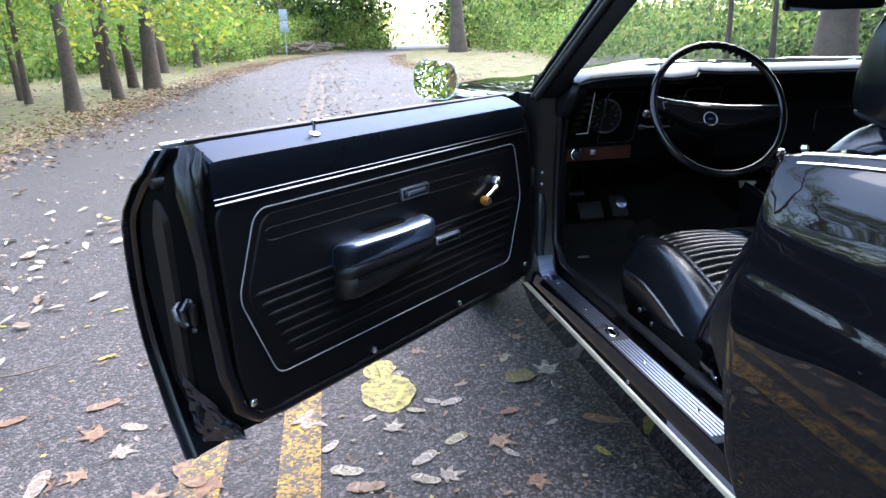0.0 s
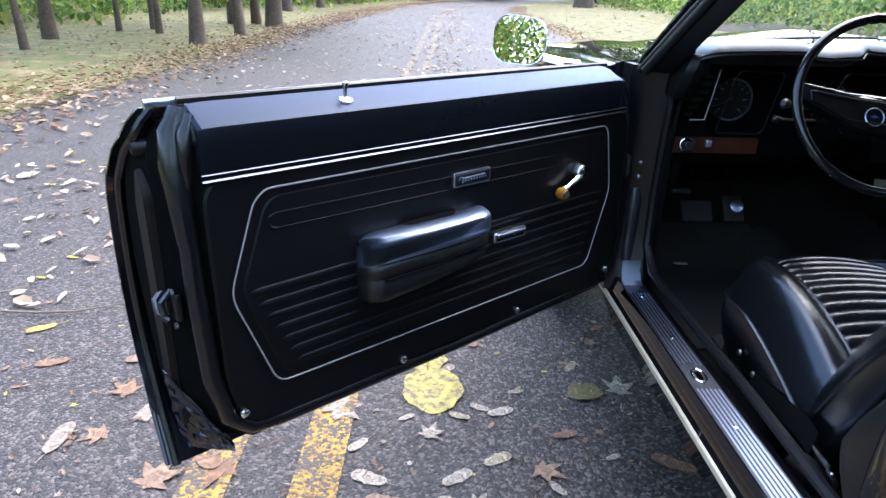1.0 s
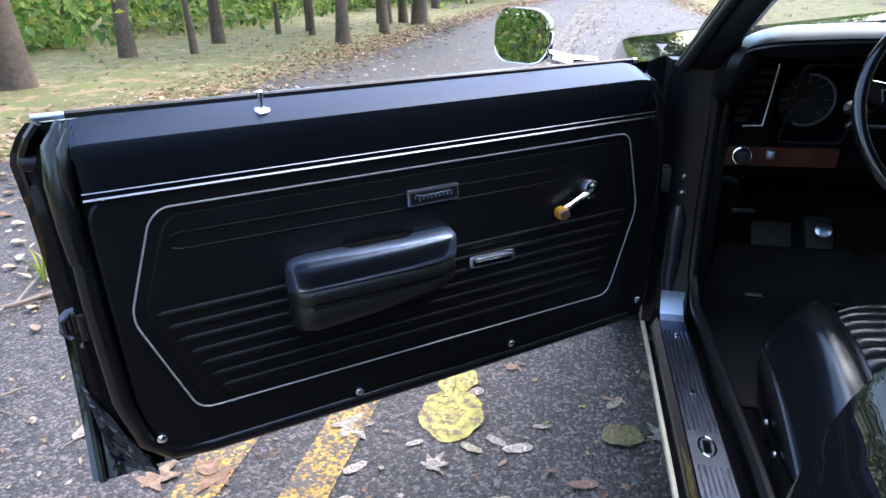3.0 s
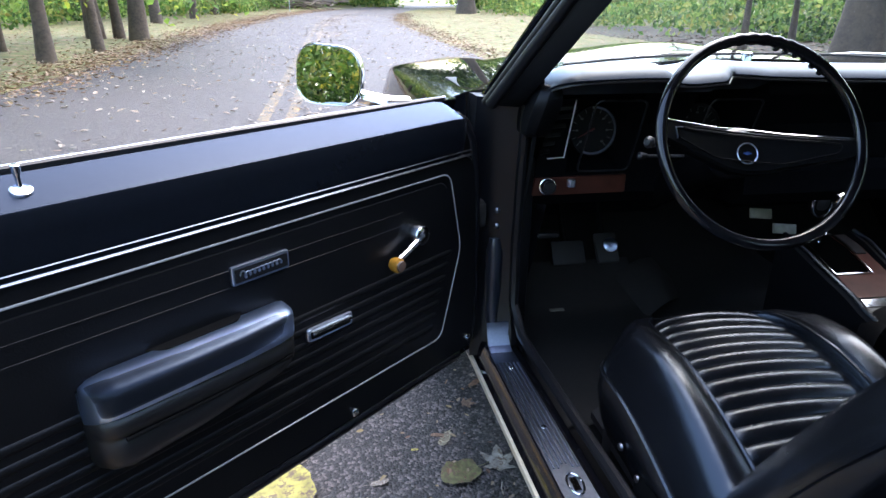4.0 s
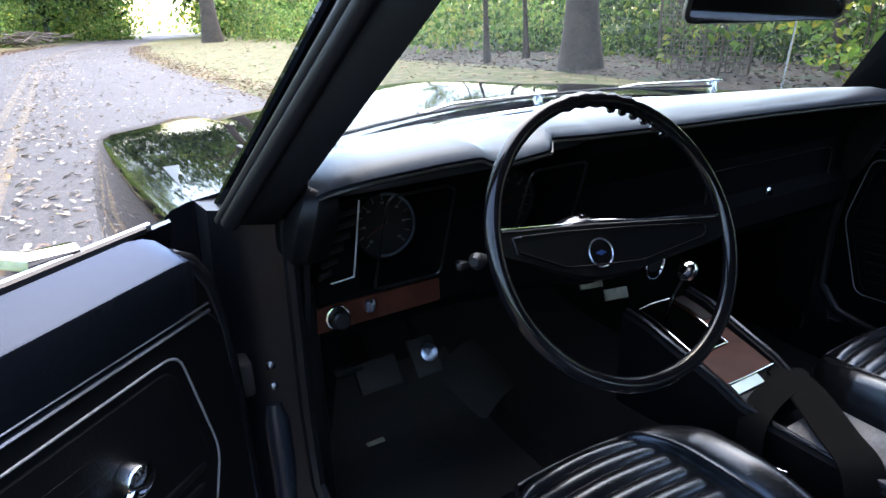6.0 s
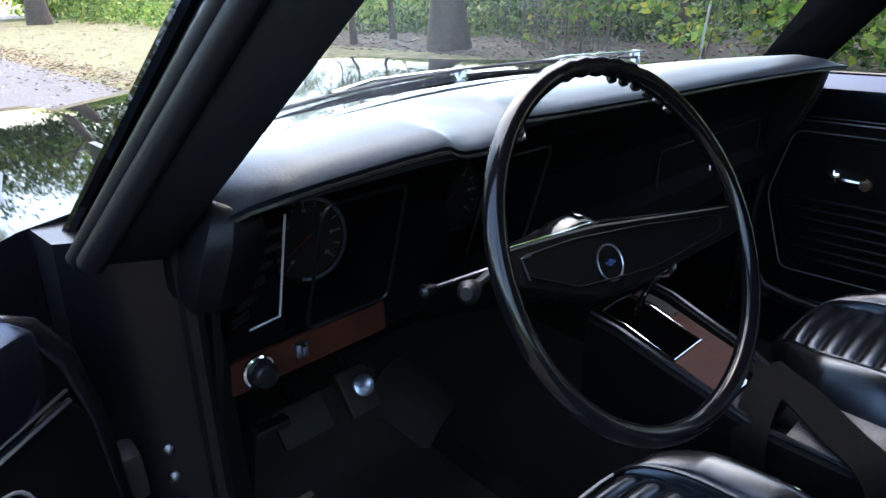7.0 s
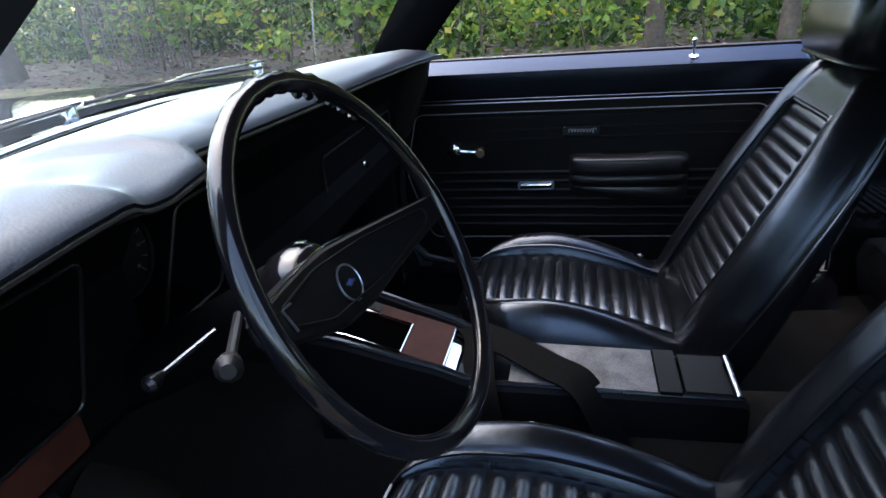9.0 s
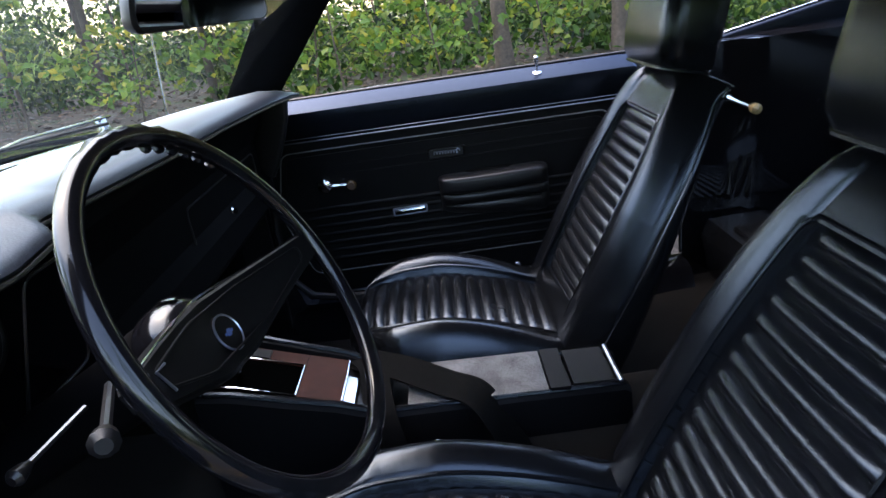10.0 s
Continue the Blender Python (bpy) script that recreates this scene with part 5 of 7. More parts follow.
seat(0.385, "black pleated vinyl passenger bucket seat", 0.04)

# ---- dashboard ----
LIP = [(-0.708, -0.128, 0.945), (-0.700, -0.145, 0.962), (-0.688, -0.160, 0.976), (-0.672, -0.174, 0.986), (-0.650, -0.184, 0.992), (-0.62, -0.186, 0.995), (-0.52, -0.180, 0.998), (-0.455, -0.176, 0.998), (-0.435, -0.174, 0.988), (-0.40, -0.172, 0.985), (-0.325, -0.166, 0.990), (-0.312, -0.150, 0.997), (-0.30, -0.136, 1.0), (-0.20, -0.128, 0.993), (0.0, -0.140, 0.990), (0.25, -0.155, 0.989), (0.50, -0.180, 0.987), (0.62, -0.196, 0.984), (0.68, -0.205, 0.98)]


def pad_rear(x):
    return 0.200 - 0.175 * (x / 0.70) ** 2


bm = bmesh.new()
rings = []
xs = [-0.706 + 1.386 * i / 120 for i in range(121)]
for x in xs:
    y, z = lerp_table(LIP, x)
    yr = pad_rear(x)
    e = max(0.0, (abs(x) - 0.60) / 0.09)
    dz = -0.018 * e * e
    rings.append([(x, y + 0.010, z - 0.016), (x, y + 0.001, z - 0.014), (x, y - 0.003, z - 0.006), (x, y + 0.003, z + 0.001 + dz * 0.5), (x, y + 0.020, z + 0.008 + dz), (x, y + 0.07, z + 0.014 + dz), (x, (y + yr) / 2, z + 0.008 + dz), (x, yr - 0.05, 0.984 + dz), (x, yr, 0.972 + dz), (x, yr, min(0.955, z - 0.018)), (x, y + 0.06, min(0.955, z - 0.018))])
loft(bm, rings)
dash = part("dash_pad", bm, PADVINYL, car, "padded black vinyl dashboard top with sky sheen", 60)
bm = bmesh.new()
tube(bm, [(x, lerp_table(LIP, x)[0] - 0.002, lerp_table(LIP, x)[1] - 0.0125) for x in xs[1:-1]], 0.0028, 6)
part("pad_welt", bm, PLASTIC, dash)
# dash face: vertical panel below the pad
bm = bmesh.new()
rings = []
for x in xs[4:-2]:
    y, z = lerp_table(LIP, x)
    pod = -0.585 < x < -0.455 or -0.335 < x < -0.20
    deep = 0.03 if pod else (-0.045 if x < -0.20 else -0.075)
    base = -0.02 if x < -0.20 else -0.075
    rings.append([(x, y + 0.02, z - 0.014), (x, deep - (0.0 if pod else 0.045), 0.950), (x, deep, 0.88), (x, deep, 0.80), (x, base - 0.02, 0.778), (x, base - 0.025, 0.73), (x, base, 0.70), (x, 0.15, 0.70), (x, 0.15, 0.95)])
loft(bm, rings)
part("dash_face", bm, DASHBLK, dash, "black plastic instrument panel", 30)
bm = bmesh.new()
loft(bm, [[(x, -0.15 + 0.02 * abs(x), 0.985), (x, -0.09, 0.80), (x, -0.06, 0.72), (x, 0.2, 0.70), (x, 0.2, 0.98)] for x in (-0.692, -0.684)])
part("dash_end_panel", bm, PLASTIC, dash)
# padded cheek that carries the pad down beside the vent
bm = bmesh.new()
loft(bm, [[(x0 + (x1 - x0) * a, b, z) for a, b in rounded([(0, y0 + 0.012), (0.35, y0), (1, y0 + 0.004), (1, -0.05), (0, -0.05)], 0.009, 4)] for z, y0, x0, x1 in ((0.976, -0.160, -0.690, -0.660), (0.966, -0.172, -0.700, -0.658), (0.950, -0.176, -0.708, -0.658), (0.930, -0.170, -0.712, -0.661), (0.905, -0.156, -0.714, -0.664), (0.885, -0.143, -0.714, -0.667), (0.876, -0.133, -0.712, -0.669), (0.872, -0.120, -0.708, -0.671))])
part("dash_cheek", bm, VINYL, dash, "padded end of the dashboard beside the vent", 70)
bm = bmesh.new()
loft(bm, [[(0.680 + a, b, z) for a, b in rounded([(-0.014 * k, y0), (0.014 * k, y0), (0.014 * k, y1), (-0.014 * k, y1)], 0.011, 4)] for z, y0, y1, k in ((0.988, -0.150, -0.07, 0.6), (0.982, -0.168, -0.07, 0.9), (0.96, -0.174, -0.07, 1), (0.92, -0.166, -0.07, 1), (0.88, -0.152, -0.06, 1), (0.84, -0.134, -0.05, 1), (0.80, -0.114, -0.05, 1), (0.775, -0.10, -0.05, 0.9))])
part("dash_end_cap", bm, PLASTIC, dash, "rounded padded end of the dashboard", 70)


def gauge(cx, cz, y, r, bezel):
    """Square bezel with a round dial, printed marks and a needle."""
    bm = bmesh.new()
    x0, x1, z0, z1 = bezel
    yy = lambda z: -0.068 - 0.30 * (z - z0)
    tube(bm, [(a, yy(b), b) for a, b in rounded([(x0, z0), (x1, z0), (x1 + 0.004, z1), (x0 + 0.012, z1)], 0.014, 4)], 0.0022, 6, closed=True)
    bz = part("gauge_bezel", bm, PLASTIC, car, "instrument pod with dark bezel")
    nf = Vector((0, -1, 0.06)).normalized()
    m = facing((cx, y, cz), nf)
    bm = bmesh.new()
    lathe(bm, [(0.0005, 0.002), (r, 0.002), (r, 0.0)], m, 36)
    part("dial", bm, GAUGE, bz)
    bm = bmesh.new()
    lathe(bm, [(r * 0.97, 0.0), (r * 1.03, 0.0), (r * 1.06, 0.008), (r * 1.0, 0.012), (r * 0.97, 0.006)], m, 36, hollow=True)
    part("dial_ring", bm, PLASTIC, bz, "dark dial rim")
    bm = bmesh.new()
    tube(bm, [m @ Vector((r * 0.95 * math.cos(radians(95 - 9 * i)), r * 0.95 * math.sin(radians(95 - 9 * i)), 0.010)) for i in range(24)], 0.0026, 6)
    part("dial_arc", bm, ALU if cx < -0.4 else PLASTIC, bz, "pale reflecting arc of the dial rim")
    bm = bmesh.new()
    for i in range(13):
        t = radians(225 - i * 22.5)
        q = m @ Matrix.Translation((math.cos(t) * r * 0.83, math.sin(t) * r * 0.83, 0.003)) @ pose(0, 0, 0, 0, 0, math.degrees(t))
        box(bm, -0.0045, 0.0045, -0.0008, 0.0008, -0.0005, 0.0008, m=q)
        if i % 2 == 0:
            q = m @ Matrix.Translation((math.cos(t) * r * 0.66, math.sin(t) * r * 0.66, 0.003))
            box(bm, -0.003, 0.003, -0.002, 0.002, -0.0005, 0.0005, m=q)
    part("dial_print", bm, PRINT, bz)
    bm = bmesh.new()
    tube(bm, [m @ Vector((0.004, 0.004, 0.006)), m @ Vector((-r * 0.62, -r * 0.30, 0.006))], [0.0025, 0.0008], 6)
    part("needle", bm, RED, bz)


gauge(-0.514, 0.855, 0.024, 0.054, (-0.578, -0.462, 0.786, 0.940))
gauge(-0.264, 0.855, 0.024, 0.054, (-0.330, -0.205, 0.786, 0.940))
# left air vent
bm = bmesh.new()
vx = lambda z, k: (-0.668 if k else -0.618) + (z - 0.82) * 0.18 - (0.03 * (0.94 - z) / 0.12 if not k else 0.0)
loft(bm, [[(vx(z, 1), -0.076 - 0.32 * (z - 0.82), z), (vx(z, 0), -0.064 - 0.32 * (z - 0.82), z), (vx(z, 0), -0.05, z), (vx(z, 1), -0.05, z)] for z in (0.815, 0.88, 0.945)])
vent = part("air_vent", bm, MATTE, car, "black louvred air vent with a bright edge")
for i in range(6):
    z = 0.832 + i * 0.019
    bm = bmesh.new()
    tube(bm, [(vx(z, 1), -0.079 - 0.32 * (z - 0.82), z), (vx(z, 0), -0.067 - 0.32 * (z - 0.82), z)], 0.005, 6, flat=0.5)
    part("louvre", bm, PLASTIC, vent)
bm = bmesh.new()
tube(bm, [(-0.609, -0.112, 0.942), (-0.610, -0.094, 0.88), (-0.612, -0.078, 0.820), (-0.649, -0.082, 0.819)], 0.0013, 6)
part("vent_edge", bm, PALE, vent, "bright metal edge of the vent")
# wood trim strip and knobs
bm = bmesh.new()
slab(bm, rounded([(-0.668, 0.730), (-0.455, 0.732), (-0.455, 0.772), (-0.664, 0.770)], 0.004, 2), -0.046, -0.052, lambda a, b, c: (a, c, b), 0.001)
wt = part("wood_trim", bm, WOOD, car, "reddish wood-grain trim strip under the gauges")
bm = bmesh.new()
lathe(bm, [(0.0165, 0), (0.0165, 0.010), (0.013, 0.014), (0.0135, 0.026), (0.011, 0.029), (0.0005, 0.030)], facing((-0.636, -0.052, 0.752), (0, -1, 0.1)), 20)
part("light_switch_knob", bm, PLASTIC, wt, "black headlamp knob with a chrome ring")
bm = bmesh.new()
lathe(bm, [(0.017, 0.004), (0.019, 0.006), (0.019, 0.009), (0.016, 0.010)], facing((-0.636, -0.052, 0.752), (0, -1, 0.1)), 20, hollow=True)
part("knob_ring", bm, CHROME, wt)
bm = bmesh.new()
box(bm, -0.590, -0.574, -0.062, -0.05, 0.748, 0.766, 0.002)
box(bm, -0.586, -0.578, -0.070, -0.058, 0.752, 0.766, 0.002)
part("wiper_switch", bm, ALU, wt, "small bright slide switch")
# glovebox lock, ignition details, under-dash levers
bm = bmesh.new()
lathe(bm, [(0.011, 0), (0.011, 0.006), (0.007, 0.008), (0.007, 0.012), (0.0005, 0.012)], facing((0.366, -0.080, 0.788), (0, -1, 0.05)), 14)
part("glovebox_lock", bm, CHROME, dash, "round chrome glovebox lock")
bm = bmesh.new()
tube(bm, [(a, -0.0795, b) for a, b in rounded([(0.16, 0.71), (0.60, 0.71), (0.60, 0.86), (0.16, 0.86)], 0.015, 4)], 0.0018, 6, closed=True)
part("glovebox_door", bm, PLASTIC, dash)
bm = bmesh.new()
dpts = [(-0.025, 0.030), (0.027, 0.034), (0.027, 0.0), (0.020, -0.020), (0.004, -0.032), (-0.012, -0.028), (-0.024, -0.012)]
tube(bm, [(0.030 + a, -0.075, 0.690 + b) for a, b in rounded(dpts, 0.012, 4)], 0.0032, 6, closed=True)
ds = part("console_gauge", bm, CHROME, car, "shield-shaped chrome bezel under the dash")
bm = bmesh.new()
slab(bm, [(0.030 + a * 0.95, 0.690 + b * 0.95) for a, b in rounded(dpts, 0.012, 4)], -0.06, -0.071, lambda a, b, c: (a, c, b))
part("gauge_well", bm, MATTE, ds)
bm = bmesh.new()
lathe(bm, [(0.017, 0), (0.017, 0.004), (0.0005, 0.006)], facing((0.032, -0.072, 0.692), (0, -1, 0)), 18)
part("gauge_lens", bm, PLASTIC, ds)
bm = bmesh.new()
box(bm, -0.62, -0.57, 0.02, 0.04, 0.60, 0.612, 0.003)
part("brake_release", bm, PLASTIC, car, "parking brake release lever")

# pedals
for x, y, z, w, h, nm in ((-0.632, 0.10, 0.555, 0.022, 0.022, "clutch_pedal"), (-0.505, 0.118, 0.518, 0.045, 0.032, "brake_pedal"), (-0.405, 0.110, 0.530, 0.030, 0.040, "throttle_pedal")):
    bm = bmesh.new()
    box(bm, -w, w, -0.008, 0.008, -h, h, 0.006, m=pose(x, y, z, -38, 0, 0))
    pd = part(nm, bm, MATMAT, car, "grey-black rubber pedal pad")
    bm = bmesh.new()
    tube(bm, [(x, y + 0.01, z), (x, y + 0.06, z + 0.06), (x, y + 0.12, z + 0.2)], 0.007, 6)
    part("pedal_arm", bm, MATTE, pd)
    if nm == "throttle_pedal":
        bm = bmesh.new()
        lathe(bm, [(0.0185, 0.007), (0.0185, 0.011), (0.015, 0.013), (0.0005, 0.014)], facing((x + 0.006, y - 0.004, z + 0.008), (0, -0.8, 0.6)), 18)
        part("pedal_disc", bm, ALU, pd, "round bright metal disc")
# floor mat and its tag
bm = bmesh.new()
sheet(bm, lambda a, b: (-0.645 + a * 0.40, 0.30 - 0.60 * b, (lerp_table([(-0.4, 0.308), (0.0, 0.314), (0.16, 0.326), (0.24, 0.362), (0.32, 0.435)], 0.30 - 0.60 * b)[0]) + 0.006 * noise.noise(Vector((a * 4, b * 4, 2)))), 16, 24)
fm = part("floor_mat", bm, MATMAT)
tagged(fm, "creased black rubber floor mat on the driver side", "floor mat")
bm = bmesh.new()
box(bm, -0.525, -0.485, 0.150, 0.162, 0.332, 0.336, 0.001)
part("mat_tag", bm, LABEL, fm, "small worn tag")
bm = bmesh.new()
sheet(bm, lambda a, b: (-0.30 + a * 0.13 + 0.04 * b, 0.26 - 0.15 * b + 0.03 * a, 0.375 + 0.03 * math.sin(a * 2.4) - 0.06 * b + 0.02 * a), 8, 8)
cfl = part("carpet_flap", bm, MATMAT)
tagged(cfl, "folded black carpet corner beside the tunnel", "carpet piece")

# ---- steering column and wheel ----
WC = Vector((-0.3665, -0.352, 0.9095))
WN = Vector((-0.055, -0.881, 0.469)).normalized()
WM = axes(WC, (Vector((1, 0, 0)) - WN * WN.x).normalized(), WN.cross((Vector((1, 0, 0)) - WN * WN.x).normalized()), WN) @ pose(0, 0, 0, 0, 0, -8)
bm = bmesh.new()
R = 0.1780
tube(bm, [WM @ Vector((R * math.cos(i * math.pi / 48), R * math.sin(i * math.pi / 48), 0)) for i in range(96)], [0.0100 + (0.0012 * math.cos(i * math.pi / 48 * 48) if 18 < i % 96 < 30 else 0) for i in range(96)], 12, closed=True)
sw = part("steering_wheel", bm, GLOSS, car, "glossy black steering wheel rim with finger grips", 60)
for k in range(6):
    bm = bmesh.new()
    t = radians(52 + k * 6)
    lathe(bm, [(0.003, -0.005), (0.005, 0.0), (0.003, 0.005)], WM @ facing(((R - 0.0105) * math.cos(t), (R - 0.0105) * math.sin(t), -0.004), (-math.sin(t), math.cos(t), 0)), 8)
    part("finger_grip", bm, GLOSS, sw)
bm = bmesh.new()
sz = lambda a: -0.056 + 0.050 * (abs(a) / 0.174) ** 1.4
up_y = lambda a: lerp_table([(0, 0.029), (0.06, 0.026), (0.172, 0.018), (0.174, 0.012)], abs(a))[0]
dn_y = lambda a: lerp_table([(0, -0.046), (0.03, -0.045), (0.075, -0.034), (0.168, -0.012), (0.174, -0.004)], abs(a))[0]
loft(bm, [[WM @ Vector((a, y, sz(a) + z)) for y, z in ((up_y(a), -0.014), (up_y(a), 0.003), (up_y(a) * 0.9, 0.008), (0.0, 0.009), (dn_y(a) * 0.9, 0.008), (dn_y(a), 0.003), (dn_y(a), -0.014))] for a in [-0.174 + 0.348 * i / 40 for i in range(41)]])
part("spoke_bar", bm, HORN, sw, "broad black horn bar", 25)
bm = bmesh.new()
tube(bm, [WM @ Vector((a, b * 0.99 + 0.001, sz(a) + 0.0085)) for a, b in ((-0.172, 0.018), (-0.12, 0.022), (-0.06, 0.026), (-0.02, 0.030), (0.0, 0.031), (0.02, 0.030), (0.06, 0.026), (0.12, 0.022), (0.172, 0.018))], 0.0012, 6)
part("chrome_line", bm, CHROME, sw, "thin chrome edge line")
bm = bmesh.new()
tube(bm, [WM @ Vector((a, b, sz(a) + 0.0095)) for a, b in rounded([(-0.150, 0.010), (-0.05, 0.018), (0.05, 0.018), (0.150, 0.010), (0.146, -0.006), (0.06, -0.028), (-0.06, -0.028), (-0.146, -0.006)], 0.01, 3)], 0.0014, 5, closed=True)
part("pressed_line", bm, HORN, sw)
bm = bmesh.new()
for a in (-0.150,):
    tube(bm, [WM @ Vector((a + 0.012, 0.010, sz(a) + 0.010)), WM @ Vector((a, 0.009, sz(a) + 0.010)), WM @ Vector((a + 0.004, -0.010, sz(a) + 0.010))], 0.0012, 5)
part("bright_corner", bm, ALU, sw)
bm = bmesh.new()
lathe(bm, [(0.0195, 0.0), (0.0195, 0.005), (0.017, 0.007), (0.0005, 0.007)], WM @ Matrix.Translation((0, -0.012, -0.050)), 28)
hb = part("horn_button", bm, HORN, sw)
bm = bmesh.new()
tube(bm, [WM @ Vector((0.0185 * math.cos(i * math.pi / 14), 0.0185 * math.sin(i * math.pi / 14) - 0.012, -0.0435)) for i in range(28)], 0.0012, 5, closed=True)
part("emblem_ring", bm, ALU, sw)
bm = bmesh.new()
slab(bm, [(a * 0.75, b * 0.75) for a, b in [(-0.010, 0.0018), (-0.004, 0.0018), (-0.003, 0.0045), (0.004, 0.0045), (0.005, 0.0018), (0.010, 0.0018), (0.009, -0.0018), (0.003, -0.0018), (0.002, -0.0045), (-0.005, -0.0045), (-0.006, -0.0018), (-0.011, -0.0018)]], -0.0445, -0.0425, lambda a, b, c: WM @ Vector((a, b - 0.012, c)))
part("emblem", bm, BLUE, sw, "small blue cross-shaped emblem")
# column
bm = bmesh.new()
lathe(bm, [(0.026, -0.064), (0.036, -0.068), (0.042, -0.085), (0.042, -0.13), (0.038, -0.15), (0.034, -0.45)], WM, 28)
colm = part("steering_column", bm, DASHBLK, car, "black steering column", 40)
bm = bmesh.new()
lathe(bm, [(0.018, -0.058), (0.034, -0.061), (0.043, -0.070), (0.048, -0.085), (0.047, -0.103), (0.040, -0.118), (0.030, -0.124)], WM, 28)
part("column_shroud", bm, GLOSS, colm, "glossy black column collar", 70)
bm = bmesh.new()
m = axes(WM @ Vector((0, 0, -0.066)), WM.col[0][:3], WM.col[1][:3], WM.col[2][:3])
sheet(bm, lambda a, b: m @ Vector(((0.0425 + 0.007 * math.sin(b * math.pi / 2)) * math.cos(radians(76 + 20 * a)), (0.0425 + 0.007 * math.sin(b * math.pi / 2)) * math.sin(radians(76 + 20 * a)), 0.001 - 0.018 * b)), 12, 6)
part("collar_chrome", bm, CHROME, colm, "chrome edge on the column collar", 70)
for a, b, r0, r1 in (((-0.424, -0.190, 0.845), (-0.496, -0.182, 0.845), 0.0028, 0.004), ((-0.450, -0.245, 0.880), (-0.538, -0.290, 0.896), 0.0045, 0.0055)):
    bm = bmesh.new()
    d = (Vector(b) - Vector(a))
    tube(bm, [Vector(a) - d * 0.2, a, Vector(a) + d * 0.85], r0, 8)
    st = part("stalk", bm, DIMCHROME, car, "slim chrome column lever")
    bm = bmesh.new()
    tube(bm, [Vector(a) + d * 0.80, Vector(a) + d * 0.88, Vector(a) + d * 1.02, Vector(a) + d * 1.08], [r1 * 0.9, r1 * 1.5, r1 * 2.0, r1 * 1.1], 10)
    part("stalk_knob", bm, PLASTIC, st)
for c, w in (((-0.062, 0.006, 0.645), 0.028), ((0.008, 0.0, 0.604), 0.030)):
    bm = bmesh.new()
    box(bm, -w, w, -0.003, 0.003, -0.012, 0.012, 0.001, m=pose(*c, -25, 4, -5))
    part("label_plate", bm, LABEL, car, "faded paper label below the dash")

# ---- centre console ----
bm = bmesh.new()
con = [(-0.115, 0.085, 0.600), (-0.12, 0.096, 0.640), (-0.17, 0.095, 0.632), (-0.25, 0.090, 0.606), (-0.32, 0.085, 0.585), (-0.36, 0.080, 0.566), (-0.40, 0.070, 0.550), (-0.45, 0.064, 0.546), (-0.60, 0.062, 0.543), (-0.775, 0.060, 0.539), (-0.785, 0.058, 0.531)]
loft(bm, [[(0.0 - w, y, 0.30), (-w - 0.006, y, z - 0.05), (-w - 0.002, y, z - 0.008), (-w + 0.006, y, z), (-w + 0.020, y, z - 0.001), (-w + 0.023, y, z - 0.012), (w - 0.023, y, z - 0.012), (w - 0.020, y, z - 0.001), (w - 0.006, y, z), (w + 0.002, y, z - 0.008), (w + 0.006, y, z - 0.05), (w, y, 0.30)] for y, w, z in con])
cons = part("centre_console", bm, HORN, car, "black moulded centre console", 35)
pl = lambda x, y, dz=0.0: (x, y, lerp_table([(-c[0], c[2]) for c in con], -y)[0] - 0.010 + dz)


def plate(name, poly, material, t, parent, label=""):
    bm = bmesh.new()
    loft(bm, [[pl(x, y, 0.0) for x, y in poly], [pl(x, y, t) for x, y in poly]])
    return part(name, bm, material, parent, label)


plate("wood_plate", [(-0.060, -0.260), (-0.060, -0.29), (-0.060, -0.325), (0.062, -0.325), (0.062, -0.29), (0.062, -0.260)], WOOD, 0.004, cons, "reddish wood-grain console plate")
plate("wood_arm", [(0.028, -0.125), (0.028, -0.17), (0.028, -0.2595), (0.062, -0.2595), (0.062, -0.17), (0.062, -0.125)], WOOD, 0.004, cons)
# slot isn't cut out; its shade is the plate's black colour
plate("shifter_slot", [(-0.060, -0.125), (-0.060, -0.17), (-0.060, -0.256), (0.024, -0.256), (0.024, -0.17), (0.024, -0.125)], VOIDBLK, 0.002, cons, "dark open shifter slot")
plate("gear_scale", [(0.032, -0.13), (0.032, -0.17), (0.032, -0.20), (0.056, -0.20), (0.056, -0.17), (0.056, -0.13)], PLASTIC, 0.007, cons)
for pts, r in (([pl(-0.060, -0.258, 0.006), pl(0.026, -0.258, 0.006)], 0.0018), ([pl(-0.060, -0.327, 0.006), pl(0.0, -0.328, 0.006), pl(0.062, -0.327, 0.006)], 0.0016), ([pl(-0.061, -0.125, 0.006), pl(-0.061, -0.17, 0.006), pl(-0.061, -0.258, 0.006)], 0.0016), ([pl(0.026, -0.125, 0.006), pl(0.026, -0.17, 0.006), pl(0.026, -0.256, 0.006)], 0.0014), ([pl(-0.060, -0.125, 0.006), pl(-0.02, -0.122, 0.006), pl(0.026, -0.125, 0.006)], 0.003)):
    bm = bmesh.new()
    tube(bm, pts, r, 6)
    part("chrome_edging", bm, CHROME, cons, "chrome edging of the console plate")
plate("tray_bezel", [(-0.058, -0.330), (-0.058, -0.340), (-0.058, -0.346), (0.012, -0.346), (0.012, -0.340), (0.012, -0.330)], CHROME, 0.006, cons, "mirror-bright chrome tray front")
plate("tray_frame", [(-0.062, -0.351), (-0.062, -0.36), (-0.062, -0.369), (0.064, -0.369), (0.064, -0.36), (0.064, -0.351)], PLASTIC, 0.008, cons, "grey-black frame behind the tray")
plate("tray", [(-0.055, -0.372), (-0.055, -0.40), (0.055, -0.40), (0.055, -0.372)], MATTE, 0.003, cons)
